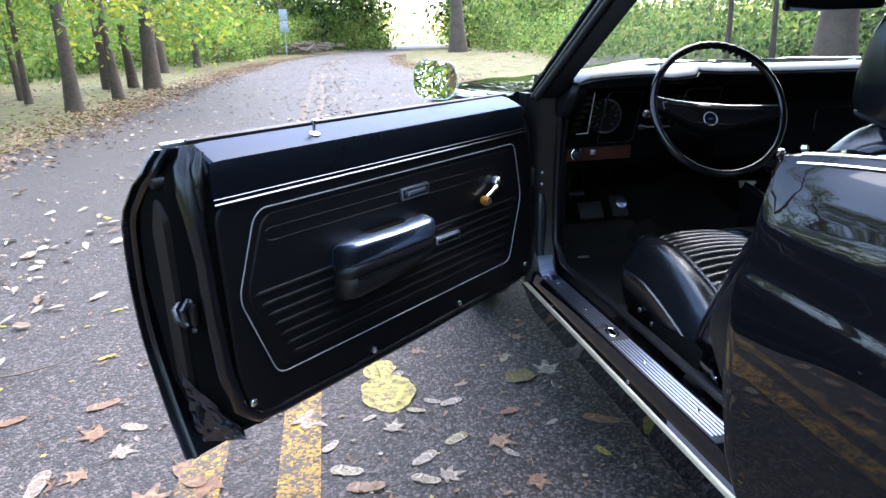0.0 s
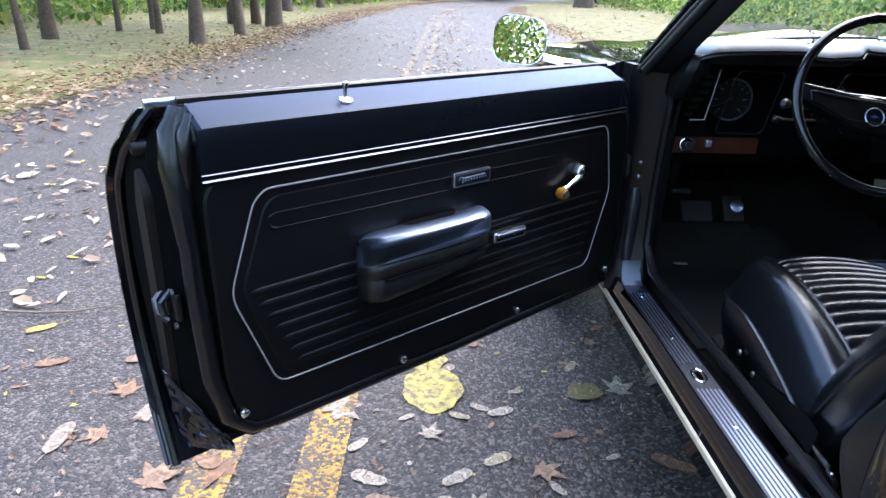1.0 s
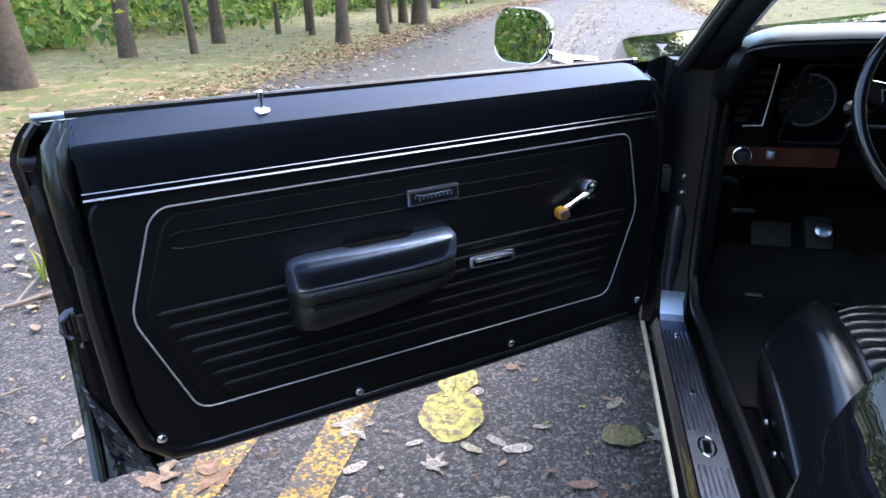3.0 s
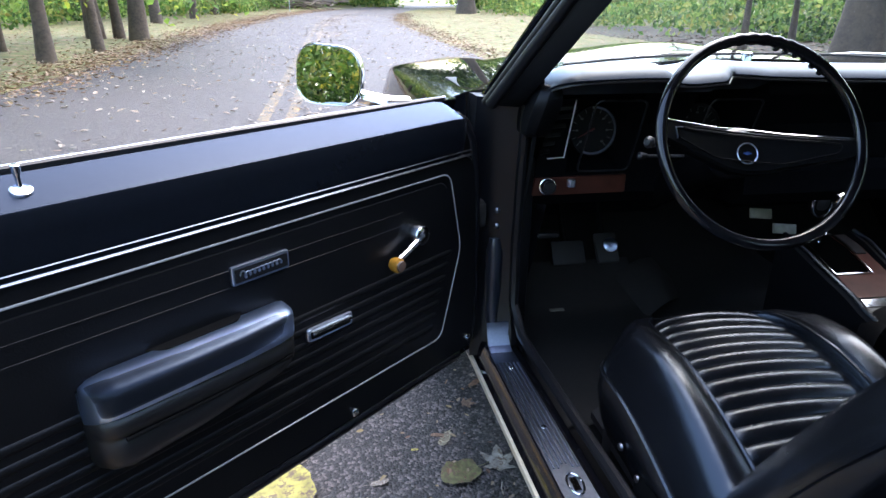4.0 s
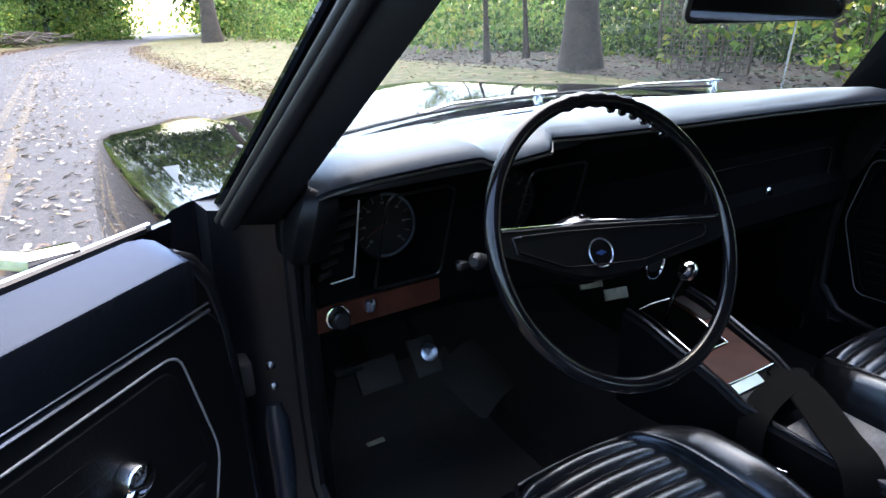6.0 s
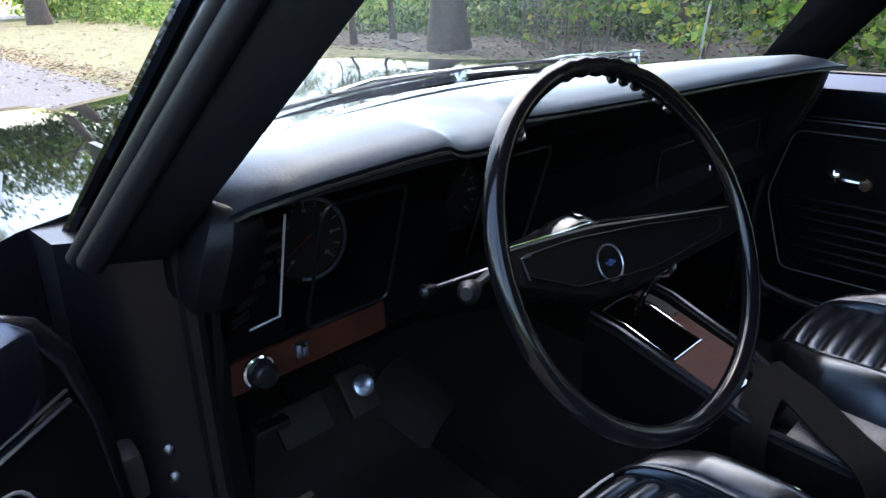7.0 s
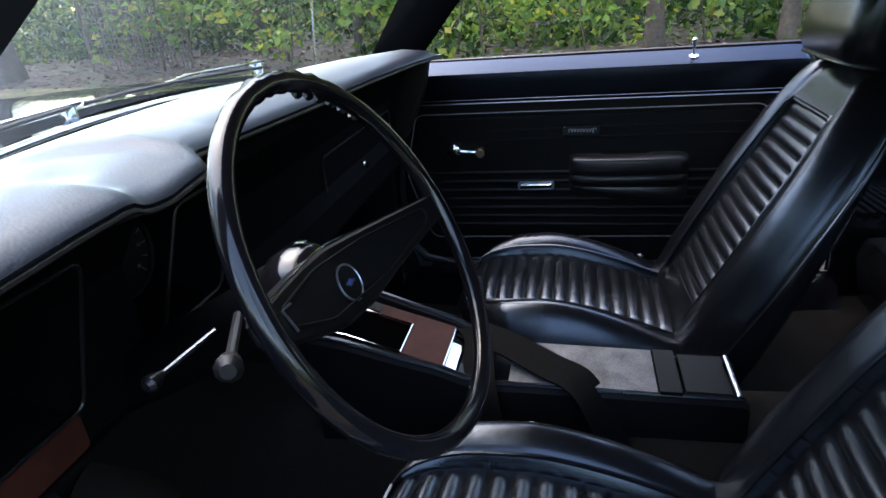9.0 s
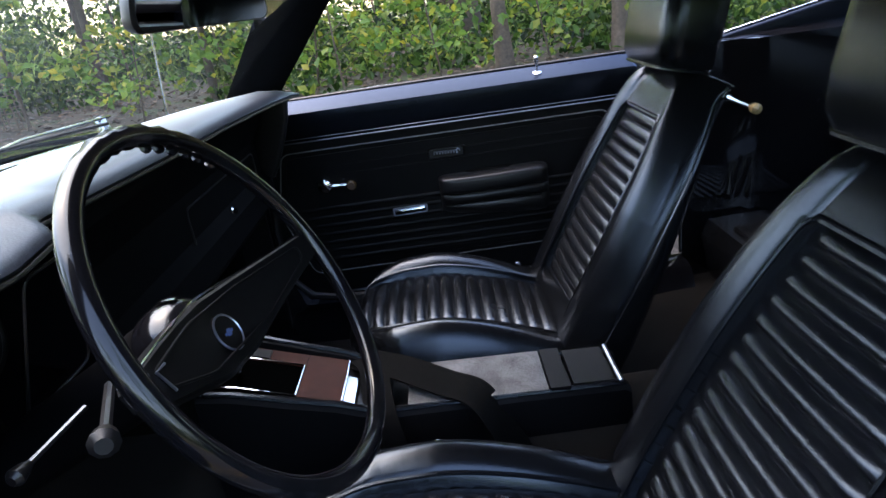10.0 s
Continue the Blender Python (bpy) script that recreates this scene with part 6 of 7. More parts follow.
plate("console_lid", [(-0.058, -0.43), (-0.058, -0.655), (0.058, -0.655), (0.058, -0.43)], GREYPAD, 0.016, cons, "grey textured console lid")
plate("lid_hinge", [(-0.058, -0.658), (-0.058, -0.690), (0.058, -0.690), (0.058, -0.658)], VINYL, 0.018, cons)
plate("rear_tray", [(-0.050, -0.696), (-0.050, -0.762), (0.050, -0.762), (0.050, -0.696)], VINYL, 0.016, cons, "small black rear lid")
bm = bmesh.new()
tube(bm, [pl(-0.055, -0.771, 0.014), pl(0.055, -0.771, 0.014)], 0.004, 6)
part("rear_edge", bm, ALU, cons)
for sx in (-1, 1):
    bm = bmesh.new()
    tube(bm, [(sx * (w - 0.008), y, z) for y, w, z in con[1:-1]], 0.0055, 8)
    part("console_rail", bm, LEATHER, cons, "glossy rounded console rail")
# shifter
bm = bmesh.new()
tube(bm, [(-0.040, -0.170, 0.625), (-0.048, -0.188, 0.680), (-0.062, -0.218, 0.738)], [0.006, 0.005, 0.005], 8)
lathe(bm, [(0.004, -0.02), (0.013, -0.012), (0.0165, 0.0), (0.015, 0.011), (0.008, 0.017), (0.0005, 0.018)], facing((-0.067, -0.227, 0.752), (0.2, -0.3, 1)), 18)
part("gear_lever", bm, CHROME, car, "chrome gear lever with a round knob")

# seat belts
def strap(pts, w, tilt, label="black webbing seat belt lying across the console"):
    """A webbing strap along points, w wide, across the direction tilt."""
    bm = bmesh.new()
    t = Vector(tilt).normalized() * w / 2
    c = [Vector(pts[0])] + [Vector(p) for p in pts] + [Vector(pts[-1])]
    pts = []
    for p0, p1, p2, p3 in zip(c, c[1:], c[2:], c[3:]):
        for i in range(6):
            k = i / 6
            pts.append(0.5 * (2 * p1 + (p2 - p0) * k + (2 * p0 - 5 * p1 + 4 * p2 - p3) * k ** 2 + (3 * p1 - p0 - 3 * p2 + p3) * k ** 3))
    pts.append(c[-1])
    loft(bm, [[Vector(p) - t, Vector(p) + t, Vector(p) + t + Vector((0, 0, 0.003)), Vector(p) - t + Vector((0, 0, 0.003))] for p in pts])
    return part("seat_belt", bm, BELT, car, label)


strap([(0.07, -0.345, 0.570), (0.05, -0.37, 0.572), (0.02, -0.42, 0.572), (-0.03, -0.49, 0.566), (-0.065, -0.545, 0.556), (-0.095, -0.585, 0.49), (-0.115, -0.62, 0.42)], 0.062, (0.8, -0.5, 0.05))
strap([(0.06, -0.350, 0.572), (0.02, -0.372, 0.573), (-0.035, -0.380, 0.568), (-0.082, -0.390, 0.545), (-0.102, -0.405, 0.48), (-0.112, -0.425, 0.40)], 0.050, (0.1, 1, 0.0))
sb = strap([(-0.632, -0.57, 0.405), (-0.634, -0.63, 0.413), (-0.636, -0.70, 0.428), (-0.638, -0.76, 0.440), (-0.640, -0.80, 0.438)], 0.040, (0.25, 0.15, 1), "black seat belt with a chrome tongue beside the seat")
bm = bmesh.new()
slab(bm, rounded([(-0.018, -0.034), (0.018, -0.034), (0.022, 0.02), (0.012, 0.034), (-0.012, 0.034), (-0.022, 0.02)], 0.006, 3), -0.002, 0.002, lambda a, b, c: (-0.642 + c * 0.9 - 0.3 * a, -0.838 - b * 0.85, 0.428 + a * 0.9 - b * 0.12))
tg = part("belt_tongue", bm, CHROME, sb, "chrome belt tongue")
bm = bmesh.new()
slab(bm, [(-0.007, -0.004), (0.007, -0.004), (0.007, 0.010), (-0.007, 0.010)], -0.003, 0.003, lambda a, b, c: (-0.642 + c * 0.9 - 0.3 * a, -0.838 - b * 0.85, 0.428 + a * 0.9 - b * 0.12))
part("tongue_slot", bm, MATTE, sb)
bm = bmesh.new()
lathe(bm, [(0.012, -0.014), (0.034, -0.012), (0.036, 0.0), (0.034, 0.012), (0.012, 0.014)], facing((-0.636, -0.795, 0.372), (1, 0.2, 0.2)), 20)
part("belt_retractor", bm, PLASTIC, sb, "round black belt retractor")
for yb, zb in ((-0.572, 0.417), (-0.507, 0.427)):
    bm = bmesh.new()
    lathe(bm, [(0.007, 0), (0.006, 0.004), (0.0005, 0.006)], facing((-0.628, yb, zb), (-1, 0, 0)), 10)
    part("anchor_bolt", bm, STEEL, sb)
bm = bmesh.new()
box(bm, -0.03, 0.03, -0.014, 0.014, -0.005, 0.005, 0.003, m=pose(-0.118, -0.46, 0.50, 0, 70, 20))
part("belt_buckle", bm, CHROME, car, "chrome seat belt tongue")

# rear-view mirror
bm = bmesh.new()
rm = facing((0.005, -0.255, 1.172), (-0.42, -0.9, -0.1))
rect = rounded([(-0.128, -0.024), (0.128, -0.024), (0.120, 0.030), (-0.120, 0.030)], 0.02, 5)
loft(bm, [[rm @ Vector((a * k, b * k, c)) for a, b in rect] for k, c in ((0.7, -0.03), (0.95, -0.02), (1.0, -0.004), (1.0, 0.002), (0.97, 0.004))])
rv = part("rear_view_mirror", bm, PLASTIC, car, "black framed rear-view mirror")
bm = bmesh.new()
slab(bm, [(a * 0.95, b * 0.92) for a, b in rect], 0.0038, 0.0052, lambda a, b, c: rm @ Vector((a, b, c)))
part("mirror_glass", bm, MIRROR, rv)
bm = bmesh.new()
tube(bm, [rm @ Vector((0, 0, -0.02)), (0, -0.235, 1.21), (0, -0.25, 1.255)], 0.007, 8)
part("mirror_stem", bm, CHROME, rv)
# ---- fallen leaves ----


def leaf_mesh(kind, seed):
    """A single curled leaf: oval, lobed like a maple, or broad and round."""
    rng = random.Random(seed)
    bm = bmesh.new()
    n = 44 if kind == "maple" else 26
    pts = []
    lobes = [(0, 0.54), (0.85, 0.46), (-0.85, 0.46), (1.85, 0.34), (-1.85, 0.34), (math.pi, 0.17)]
    for i in range(n):
        t = 2 * math.pi * i / n - math.pi
        if kind == "oval":
            c = math.cos(t)
            r = 0.5 * (0.40 + 0.60 * abs(c) ** 4.5) * (1.0 if c > 0 else 0.88) * (1 + 0.10 * math.sin(t) * rng.uniform(0.3, 1)) + 0.012 * rng.uniform(-1, 1)
        elif kind == "maple":
            r = 0.15
            for d, ln in lobes:
                q = abs((t - d + math.pi) % (2 * math.pi) - math.pi)
                r = max(r, ln * (1 - min(1, q / 0.62) ** 0.8 * 0.72))
            r += 0.025 * rng.uniform(-1, 1)
        else:
            r = 0.44 + 0.05 * math.cos(t * 2) + 0.04 * abs(math.cos(2.5 * t)) + 0.03 * rng.uniform(-1, 1)
        pts.append((r * math.cos(t), r * math.sin(t)))
    curl = rng.uniform(0.05, 0.22)
    wave = rng.uniform(0, 6)
    hgt = lambda a, b: curl * (b * b * 1.6 + 0.25 * a * a) + 0.03 * math.sin(a * 9 + wave) * (abs(b) + 0.2)
    c = bm.verts.new((0, 0, hgt(0, 0)))
    mid = [bm.verts.new((a * 0.55, b * 0.55, hgt(a * 0.55, b * 0.55))) for a, b in pts]
    out = [bm.verts.new((a, b, hgt(a, b))) for a, b in pts]
    for i in range(n):
        j = (i + 1) % n
        bm.faces.new((c, mid[i], mid[j]))
        bm.faces.new((mid[i], out[i], out[j], mid[j]))
    tube(bm, [(-0.45, 0, hgt(-0.45, 0)), (-0.62, 0.03, 0.02), (-0.8, 0.02, 0.05)], 0.012, 4)
    me = bpy.data.meshes.new("fallen_leaf")
    low_z = min(v.co.z for v in bm.verts)
    for v in bm.verts:
        v.co.z -= low_z
    bm.to_mesh(me)
    bm.free()
    me.polygons.foreach_set("use_smooth", [True] * len(me.polygons))
    return me


LEAVES = {}
for kind in ("oval", "maple", "round"):
    for col in FLEAF:
        for k in range(2):
            me = leaf_mesh(kind, len(LEAVES) * 7 + 3)
            me.materials.append(FLEAF[col])
            LEAVES[kind, col, k] = me
NAMES = {"yellow": "yellow", "pale": "pale beige", "brown": "reddish brown", "green": "olive green"}
SHAPES = {"oval": "oval leaf", "maple": "lobed maple leaf", "round": "broad round leaf"}
rng = random.Random(11)


def drop(kind, col, x, y, size):
    ob = new("fallen_leaf", LEAVES[kind, col, rng.randrange(2)])
    ob.matrix_basis = Matrix.LocRotScale((x, y, 0.003), Euler((rng.uniform(-0.06, 0.06), rng.uniform(-0.06, 0.06), rng.uniform(0, 6.28))), (size, size, size))
    tagged(ob, f"curled {NAMES[col]} {SHAPES[kind]} lying on the asphalt", "leaf", "fallen leaves")


for kind, col, x, y, s in (
    ("round", "yellow", -1.26, -0.07, 0.205), ("round", "yellow", -1.275, 0.085, 0.13), ("oval", "pale", -1.235, 0.035, 0.10), ("maple", "pale", -1.523, -0.162, 0.16), ("oval", "pale", -1.18, -0.188, 0.065), ("oval", "pale", -1.069, -0.166, 0.085),
    ("oval", "pale", -1.016, -0.068, 0.05), ("maple", "pale", -1.265, -0.27, 0.10), ("oval", "pale", -0.825, 0.076, 0.07), ("round", "green", -0.808, -0.062, 0.105), ("maple", "pale", -0.704, -0.049, 0.14), ("oval", "brown", -0.69, 0.322, 0.06),
    ("maple", "brown", -0.741, 0.224, 0.07), ("oval", "brown", -0.901, -0.256, 0.075), ("oval", "pale", -1.09, -0.358, 0.085), ("oval", "pale", -1.194, -0.427, 0.09), ("maple", "brown", -0.98, -0.39, 0.12), ("oval", "pale", -0.792, -0.339, 0.045),
    ("oval", "pale", -1.404, -0.434, 0.10), ("oval", "brown", -0.639, -0.358, 0.12), ("maple", "brown", -1.917, -0.461, 0.16), ("maple", "brown", -1.77, -0.399, 0.19), ("oval", "brown", -1.83, -0.36, 0.15), ("oval", "pale", -1.123, -0.148, 0.06),
    ("maple", "brown", -1.13, 0.187, 0.07), ("oval", "pale", -1.447, -0.314, 0.07), ("oval", "yellow", -2.812, 0.812, 0.06), ("oval", "pale", -2.793, 0.616, 0.05), ("oval", "yellow", -2.591, 0.225, 0.10), ("oval", "brown", -2.436, 0.024, 0.10),
    ("maple", "brown", -2.137, -0.11, 0.13), ("oval", "pale", -2.219, -0.321, 0.13), ("maple", "brown", -2.123, -0.296, 0.11), ("maple", "pale", -2.05, -0.21, 0.11), ("oval", "yellow", -2.926, 2.565, 0.10), ("oval", "pale", -2.507, 1.07, 0.12),
    ("oval", "pale", -2.733, 0.967, 0.09), ("oval", "brown", -2.171, 0.064, 0.11), ("oval", "pale", -2.036, -0.09, 0.09), ("oval", "yellow", -2.27, 0.417, 0.07), ("oval", "brown", -1.356, -0.509, 0.11), ("maple", "pale", -1.146, -0.509, 0.10),
    ("oval", "yellow", -0.70, -0.50, 0.06), ("maple", "brown", -0.916, -0.569, 0.10), ("oval", "pale", -0.951, -0.453, 0.06), ("oval", "pale", -1.2, -0.512, 0.09), ("maple", "brown", -1.60, -0.56, 0.13), ("oval", "pale", -1.33, -0.20, 0.05), ("oval", "pale", -1.36, 0.16, 0.06)):
    drop(kind, col, x, y, s)
for i in range(190):
    x, y = rng.uniform(-4.2, -0.55), rng.uniform(-1.0, 4.0)
    if abs(x + 1.25) < 0.2 and abs(y + 0.02) < 0.2:
        continue
    drop(rng.choice(("oval", "oval", "oval", "maple")), rng.choice(("pale", "pale", "brown", "brown", "yellow")), x, y, rng.choice((1, 0.6, 0.5)) * rng.uniform(0.035, 0.075))
bm = bmesh.new()
tube(bm, [(-2.95, 0.27, 0.008), (-2.80, 0.318, 0.012), (-2.66, 0.306, 0.016), (-2.53, 0.325, 0.014), (-2.40, 0.40, 0.01)], [0.002, 0.004, 0.005, 0.004, 0.002], 7)
tagged(part("fallen_twig", bm, TWIG), "thin curved twig lying on the asphalt", "twig")
bm = bmesh.new()
tube(bm, [(-3.4, -0.10, 0.01), (-3.153, 0.087, 0.018), (-3.004, 0.197, 0.022), (-2.952, 0.31, 0.02), (-2.965, 0.50, 0.012)], [0.006, 0.010, 0.009, 0.008, 0.004], 7)
tube(bm, [(-3.004, 0.197, 0.022), (-3.08, 0.36, 0.03), (-3.159, 0.505, 0.012)], [0.006, 0.005, 0.003], 6)
tube(bm, [(-2.96, 0.33, 0.02), (-2.86, 0.42, 0.03), (-2.82, 0.52, 0.012)], [0.005, 0.004, 0.002], 6)
tagged(part("fallen_twig", bm, TWIG), "dry forked branch lying on the asphalt", "twig")
bm = bmesh.new()
tube(bm, [(-2.74, -0.56, 0.008), (-2.609, -0.403, 0.014), (-2.583, -0.314, 0.016), (-2.545, -0.22, 0.01)], [0.003, 0.006, 0.006, 0.004], 6)
tube(bm, [(-2.60, -0.36, 0.014), (-2.53, -0.33, 0.018), (-2.47, -0.33, 0.008)], [0.004, 0.003, 0.002], 6)
tagged(part("fallen_twig", bm, TWIG), "short forked twig lying on the asphalt", "twig")
# weeds growing out of the road
bm = bmesh.new()
for i in range(26):
    a, ln = rng.uniform(0, 6.28), rng.uniform(0.05, 0.14)
    o = Vector((-3.10 + rng.gauss(0, 0.03), 0.46 + rng.gauss(0, 0.03), 0.0))
    d = Vector((math.cos(a), math.sin(a), 0)) * ln * rng.uniform(0.3, 0.9)
    w = Vector((-math.sin(a), math.cos(a), 0)) * 0.004
    vs = [bm.verts.new(p) for p in (o - w, o + w, o + d * 0.5 + w + Vector((0, 0, ln * 0.8)), o + d + Vector((0, 0, ln)), o + d * 0.5 - w + Vector((0, 0, ln * 0.8)))]
    bm.faces.new(vs)
tagged(part("weed_tuft", bm, LEAFG), "small green weed tuft on the road", "weed", kind="stuff")


def scatter(name, count, place, size, material, label, category, flat=True, seed=1):
    """Many small leaves in one mesh: each a folded pair of triangles."""
    rg = random.Random(seed)
    verts, faces = [], []
    for _ in range(count):
        p = Vector(place(rg))
        s = size * rg.uniform(0.55, 1.35)
        e = Euler((rg.uniform(-0.35, 0.35), rg.uniform(-0.35, 0.35), rg.uniform(0, 6.3))) if flat else Euler((rg.uniform(-1.3, 1.3), rg.uniform(-1.3, 1.3), rg.uniform(0, 6.3)))
        q = e.to_matrix()
        k = len(verts)
        if flat:
            w = rg.uniform(0.16, 0.32)
            for a, b, c in ((-0.5, 0, 0.02), (-0.24, -w, 0.12), (0.16, -w * 0.95, 0.10), (0.55, 0.03, 0.06), (0.20, w, 0.12), (-0.22, w * 0.9, 0.09), (-0.02, 0, 0.0)):
                verts.append(p + q @ Vector((a + rg.uniform(-0.05, 0.05), b + rg.uniform(-0.05, 0.05), c)) * s)
            faces += [(k + 6, k + i, k + (i + 1) % 6) for i in range(6)]
        else:
            for a, b, c in ((-0.5, 0, 0.0), (0, -0.33, 0.12), (0.55, 0, 0.02), (0, 0.33, 0.12)):
                verts.append(p + q @ Vector((a, b, c)) * s)
            faces += [(k, k + 1, k + 2), (k, k + 2, k + 3)]
    me = bpy.data.meshes.new(name)
    me.from_pydata(verts, [], faces)
    me.materials.append(material)
    ob = new(name, me)
    tagged(ob, label, category, kind="stuff")
    return ob


def band(rg):
    y = rg.uniform(-12, 60)
    x = -4.98 + rg.gauss(0, 0.42) - 0.5 * rg.random() ** 2 + bend(y)
    return (x, y, max(ground_height(x, y), -0.02) + rg.uniform(0.015, 0.07))


def right_band(rg):
    y = rg.uniform(3, 48)
    x = 2.05 + rg.gauss(0, 0.30) + 0.5 * rg.random() ** 2 + bend(y)
    return (x, y, max(ground_height(x, y), -0.02) + rg.uniform(0.01, 0.05))


def on_road(rg):
    y = -6 + 50 * rg.random() ** 1.3
    x = rg.uniform(-4.9, 1.8)
    if rg.random() < 0.45:
        x = rg.gauss(-1.25, 0.4) if y > 3 else x
    if -2.6 < x < 0.9 and -3.1 < y < 2.2:
        x = rg.uniform(-4.9, -2.7)
    return (x + bend(y), y, 0.012)


def on_grass(rg):
    y = rg.uniform(-10, 55)
    x = -5.5 - 9 * rg.random() ** 1.6 if rg.random() < 0.55 else 2.0 + 9 * rg.random()
    x += bend(y)
    return (x, y, ground_height(x, y) + 0.03)


scatter("leaf_litter", 21000, band, 0.072, LITTER, "drift of dry brown leaves along the road edge", "leaf litter", seed=2)
scatter("verge_litter", 6500, right_band, 0.07, LITTER, "brown leaves drifted along the far road edge", "leaf litter", seed=12)
scatter("road_leaves", 5200, on_road, 0.066, DRYLEAF, "dry leaves scattered over the road", "leaf litter", seed=3)
scatter("lawn_leaves", 13000, on_grass, 0.075, LITTER, "dry leaves scattered over the lawn", "leaf litter", seed=4)

scatter("leaf_crumbs", 1500, lambda r: (r.uniform(-3.6, -0.62), r.uniform(-1.2, 2.5), 0.006), 0.017, LITTER, "small crumbs of dry leaves on the asphalt", "leaf litter", seed=9)

# ---- trees ----


def tree_parts(seed, height, r0, crown_from, leaf_count, spread, leaf, lean=(0, 0), droop=0):
    """A tapered trunk with limbs, and a crown of many small leaves round the limb ends."""
    rg = random.Random(seed)
    bm = bmesh.new()
    pts, rs = [], []
    n = 12
    for i in range(n + 1):
        t = i / n
        pts.append((lean[0] * t * height + 0.06 * math.sin(t * 5 + seed), lean[1] * t * height + 0.06 * math.cos(t * 4 + seed), -0.2 + t * (height + 0.2)))
        rs.append(r0 * (1 - 0.82 * t) * (1.0 + 0.55 * max(0, 1 - i / 1.5)))
    tube(bm, pts, rs, 12)
    ends = []
    for i in range(16):
        t = rg.uniform(crown_from, 0.97)
        k = min(n - 1, int(t * n))
        b = Vector(pts[k]).lerp(Vector(pts[k + 1]), t * n - k)
        a = rg.uniform(0, 6.28)
        ln = spread * (1.15 - 0.6 * (t - crown_from) / (1 - crown_from)) * rg.uniform(0.6, 1.1)
        d = Vector((math.cos(a), math.sin(a), rg.uniform(0.05, 0.7))).normalized()
        e = b + d * ln
        m = b.lerp(e, 0.5) + Vector((0, 0, 0.1 * ln))
        e.z -= 0.12 * ln
        q = r0 * (1 - 0.82 * t)
        tube(bm, [b, m, e], [q * 0.5, q * 0.3, q * 0.08], 6)
        ends += [b.lerp(m, 0.8), m, m.lerp(e, 0.5), e, e]
    for i in range(droop):
        a = 2 * math.pi * (i + rg.uniform(0.1, 0.9)) / droop
        b = Vector((lean[0] * 2.6, lean[1] * 2.6, rg.uniform(2.3, 3.2)))
        ln = rg.uniform(1.4, 3.0)
        m = b + Vector((math.cos(a), math.sin(a), 0)) * ln * 0.55 + Vector((0, 0, 0.15))
        e = Vector((b.x + math.cos(a) * ln, b.y + math.sin(a) * ln, rg.uniform(1.35, 1.9)))
        tube(bm, [b, m, e], [0.03, 0.018, 0.006], 6)
        ends += [m.lerp(e, 0.3), m.lerp(e, 0.6), m.lerp(e, 0.85), e, e]
    trunk = bm
    verts, faces = [], []
    clumps = [Vector(e) + Vector((rg.gauss(0, 0.35), rg.gauss(0, 0.35), rg.gauss(0, 0.25))) * spread * 0.35 for e in ends for _ in range(3)]
    for _ in range(leaf_count):
        c = rg.choice(clumps)
        p = c + Vector((rg.gauss(0, 1), rg.gauss(0, 1), rg.gauss(0, 0.6))) * spread * 0.11
        s = rg.uniform(0.08, 0.17)
        q = Euler((rg.uniform(-1.1, 1.1), rg.uniform(-1.1, 1.1), rg.uniform(0, 6.3))).to_matrix()
        k = len(verts)
        for a, b2, c2 in ((-0.5, 0, 0.0), (0, -0.36, 0.10), (0.55, 0, -0.04), (0, 0.36, 0.10)):
            verts.append(p + q @ Vector((a, b2, c2)) * s)
        faces += [(k, k + 1, k + 2), (k, k + 2, k + 3)]
    return trunk, verts, faces, leaf


def tree(label, *args, **kw):
    trunk, verts, faces, leaf = tree_parts(*args, **kw)
    t = tagged(new("tree"), label, "tree", "park trees")
    part("trunk", trunk, BARK, t)
    me = bpy.data.meshes.new("crown")
    me.from_pydata(verts, [], faces)
    me.materials.append(leaf)
    c = new("crown", me)
    c.parent = t
    return t


kinds = [
    tree("slim park tree with grey-brown bark and yellowing leaves", 1, 9.0, 0.12, 0.24, 6500, 2.6, LEAFY, lean=(0.02, 0.01), droop=7),
    tree("tall tree with dark ridged bark and green leaves", 2, 14.0, 0.17, 0.26, 6500, 3.2, LEAFY, lean=(-0.03, 0.0), droop=5),
    tree("young thin tree with green leaves", 3, 7.0, 0.065, 0.25, 2200, 1.8, LEAFG, lean=(0.05, 0.02)),
    tree("massive old tree with dark furrowed bark", 4, 16.0, 0.46, 0.38, 4500, 4.5, LEAFG),
    tree("slender leaning tree with brown bark", 5, 11.0, 0.12, 0.58, 2600, 2.2, LEAFG, lean=(0.03, 0.0)),
    tree("spindly sapling with a few bright green leaves", 6, 3.2, 0.016, 0.15, 420, 0.75, LEAFY, lean=(0.12, 0.05)),
]
used = set()


def plant(k, x, y, turn, size=1.0):
    m = Matrix.LocRotScale((x, y, ground_height(x, y)), Euler((0, 0, turn)), (size, size, size))
    if k not in used:
        used.add(k)
        kinds[k].matrix_basis = m
        return kinds[k]
    t = copy_thing(kinds[k], Matrix.LocRotScale((x, y, ground_height(x, y)), Euler((0, 0, turn)), None))
    t.matrix_basis = m
    return t


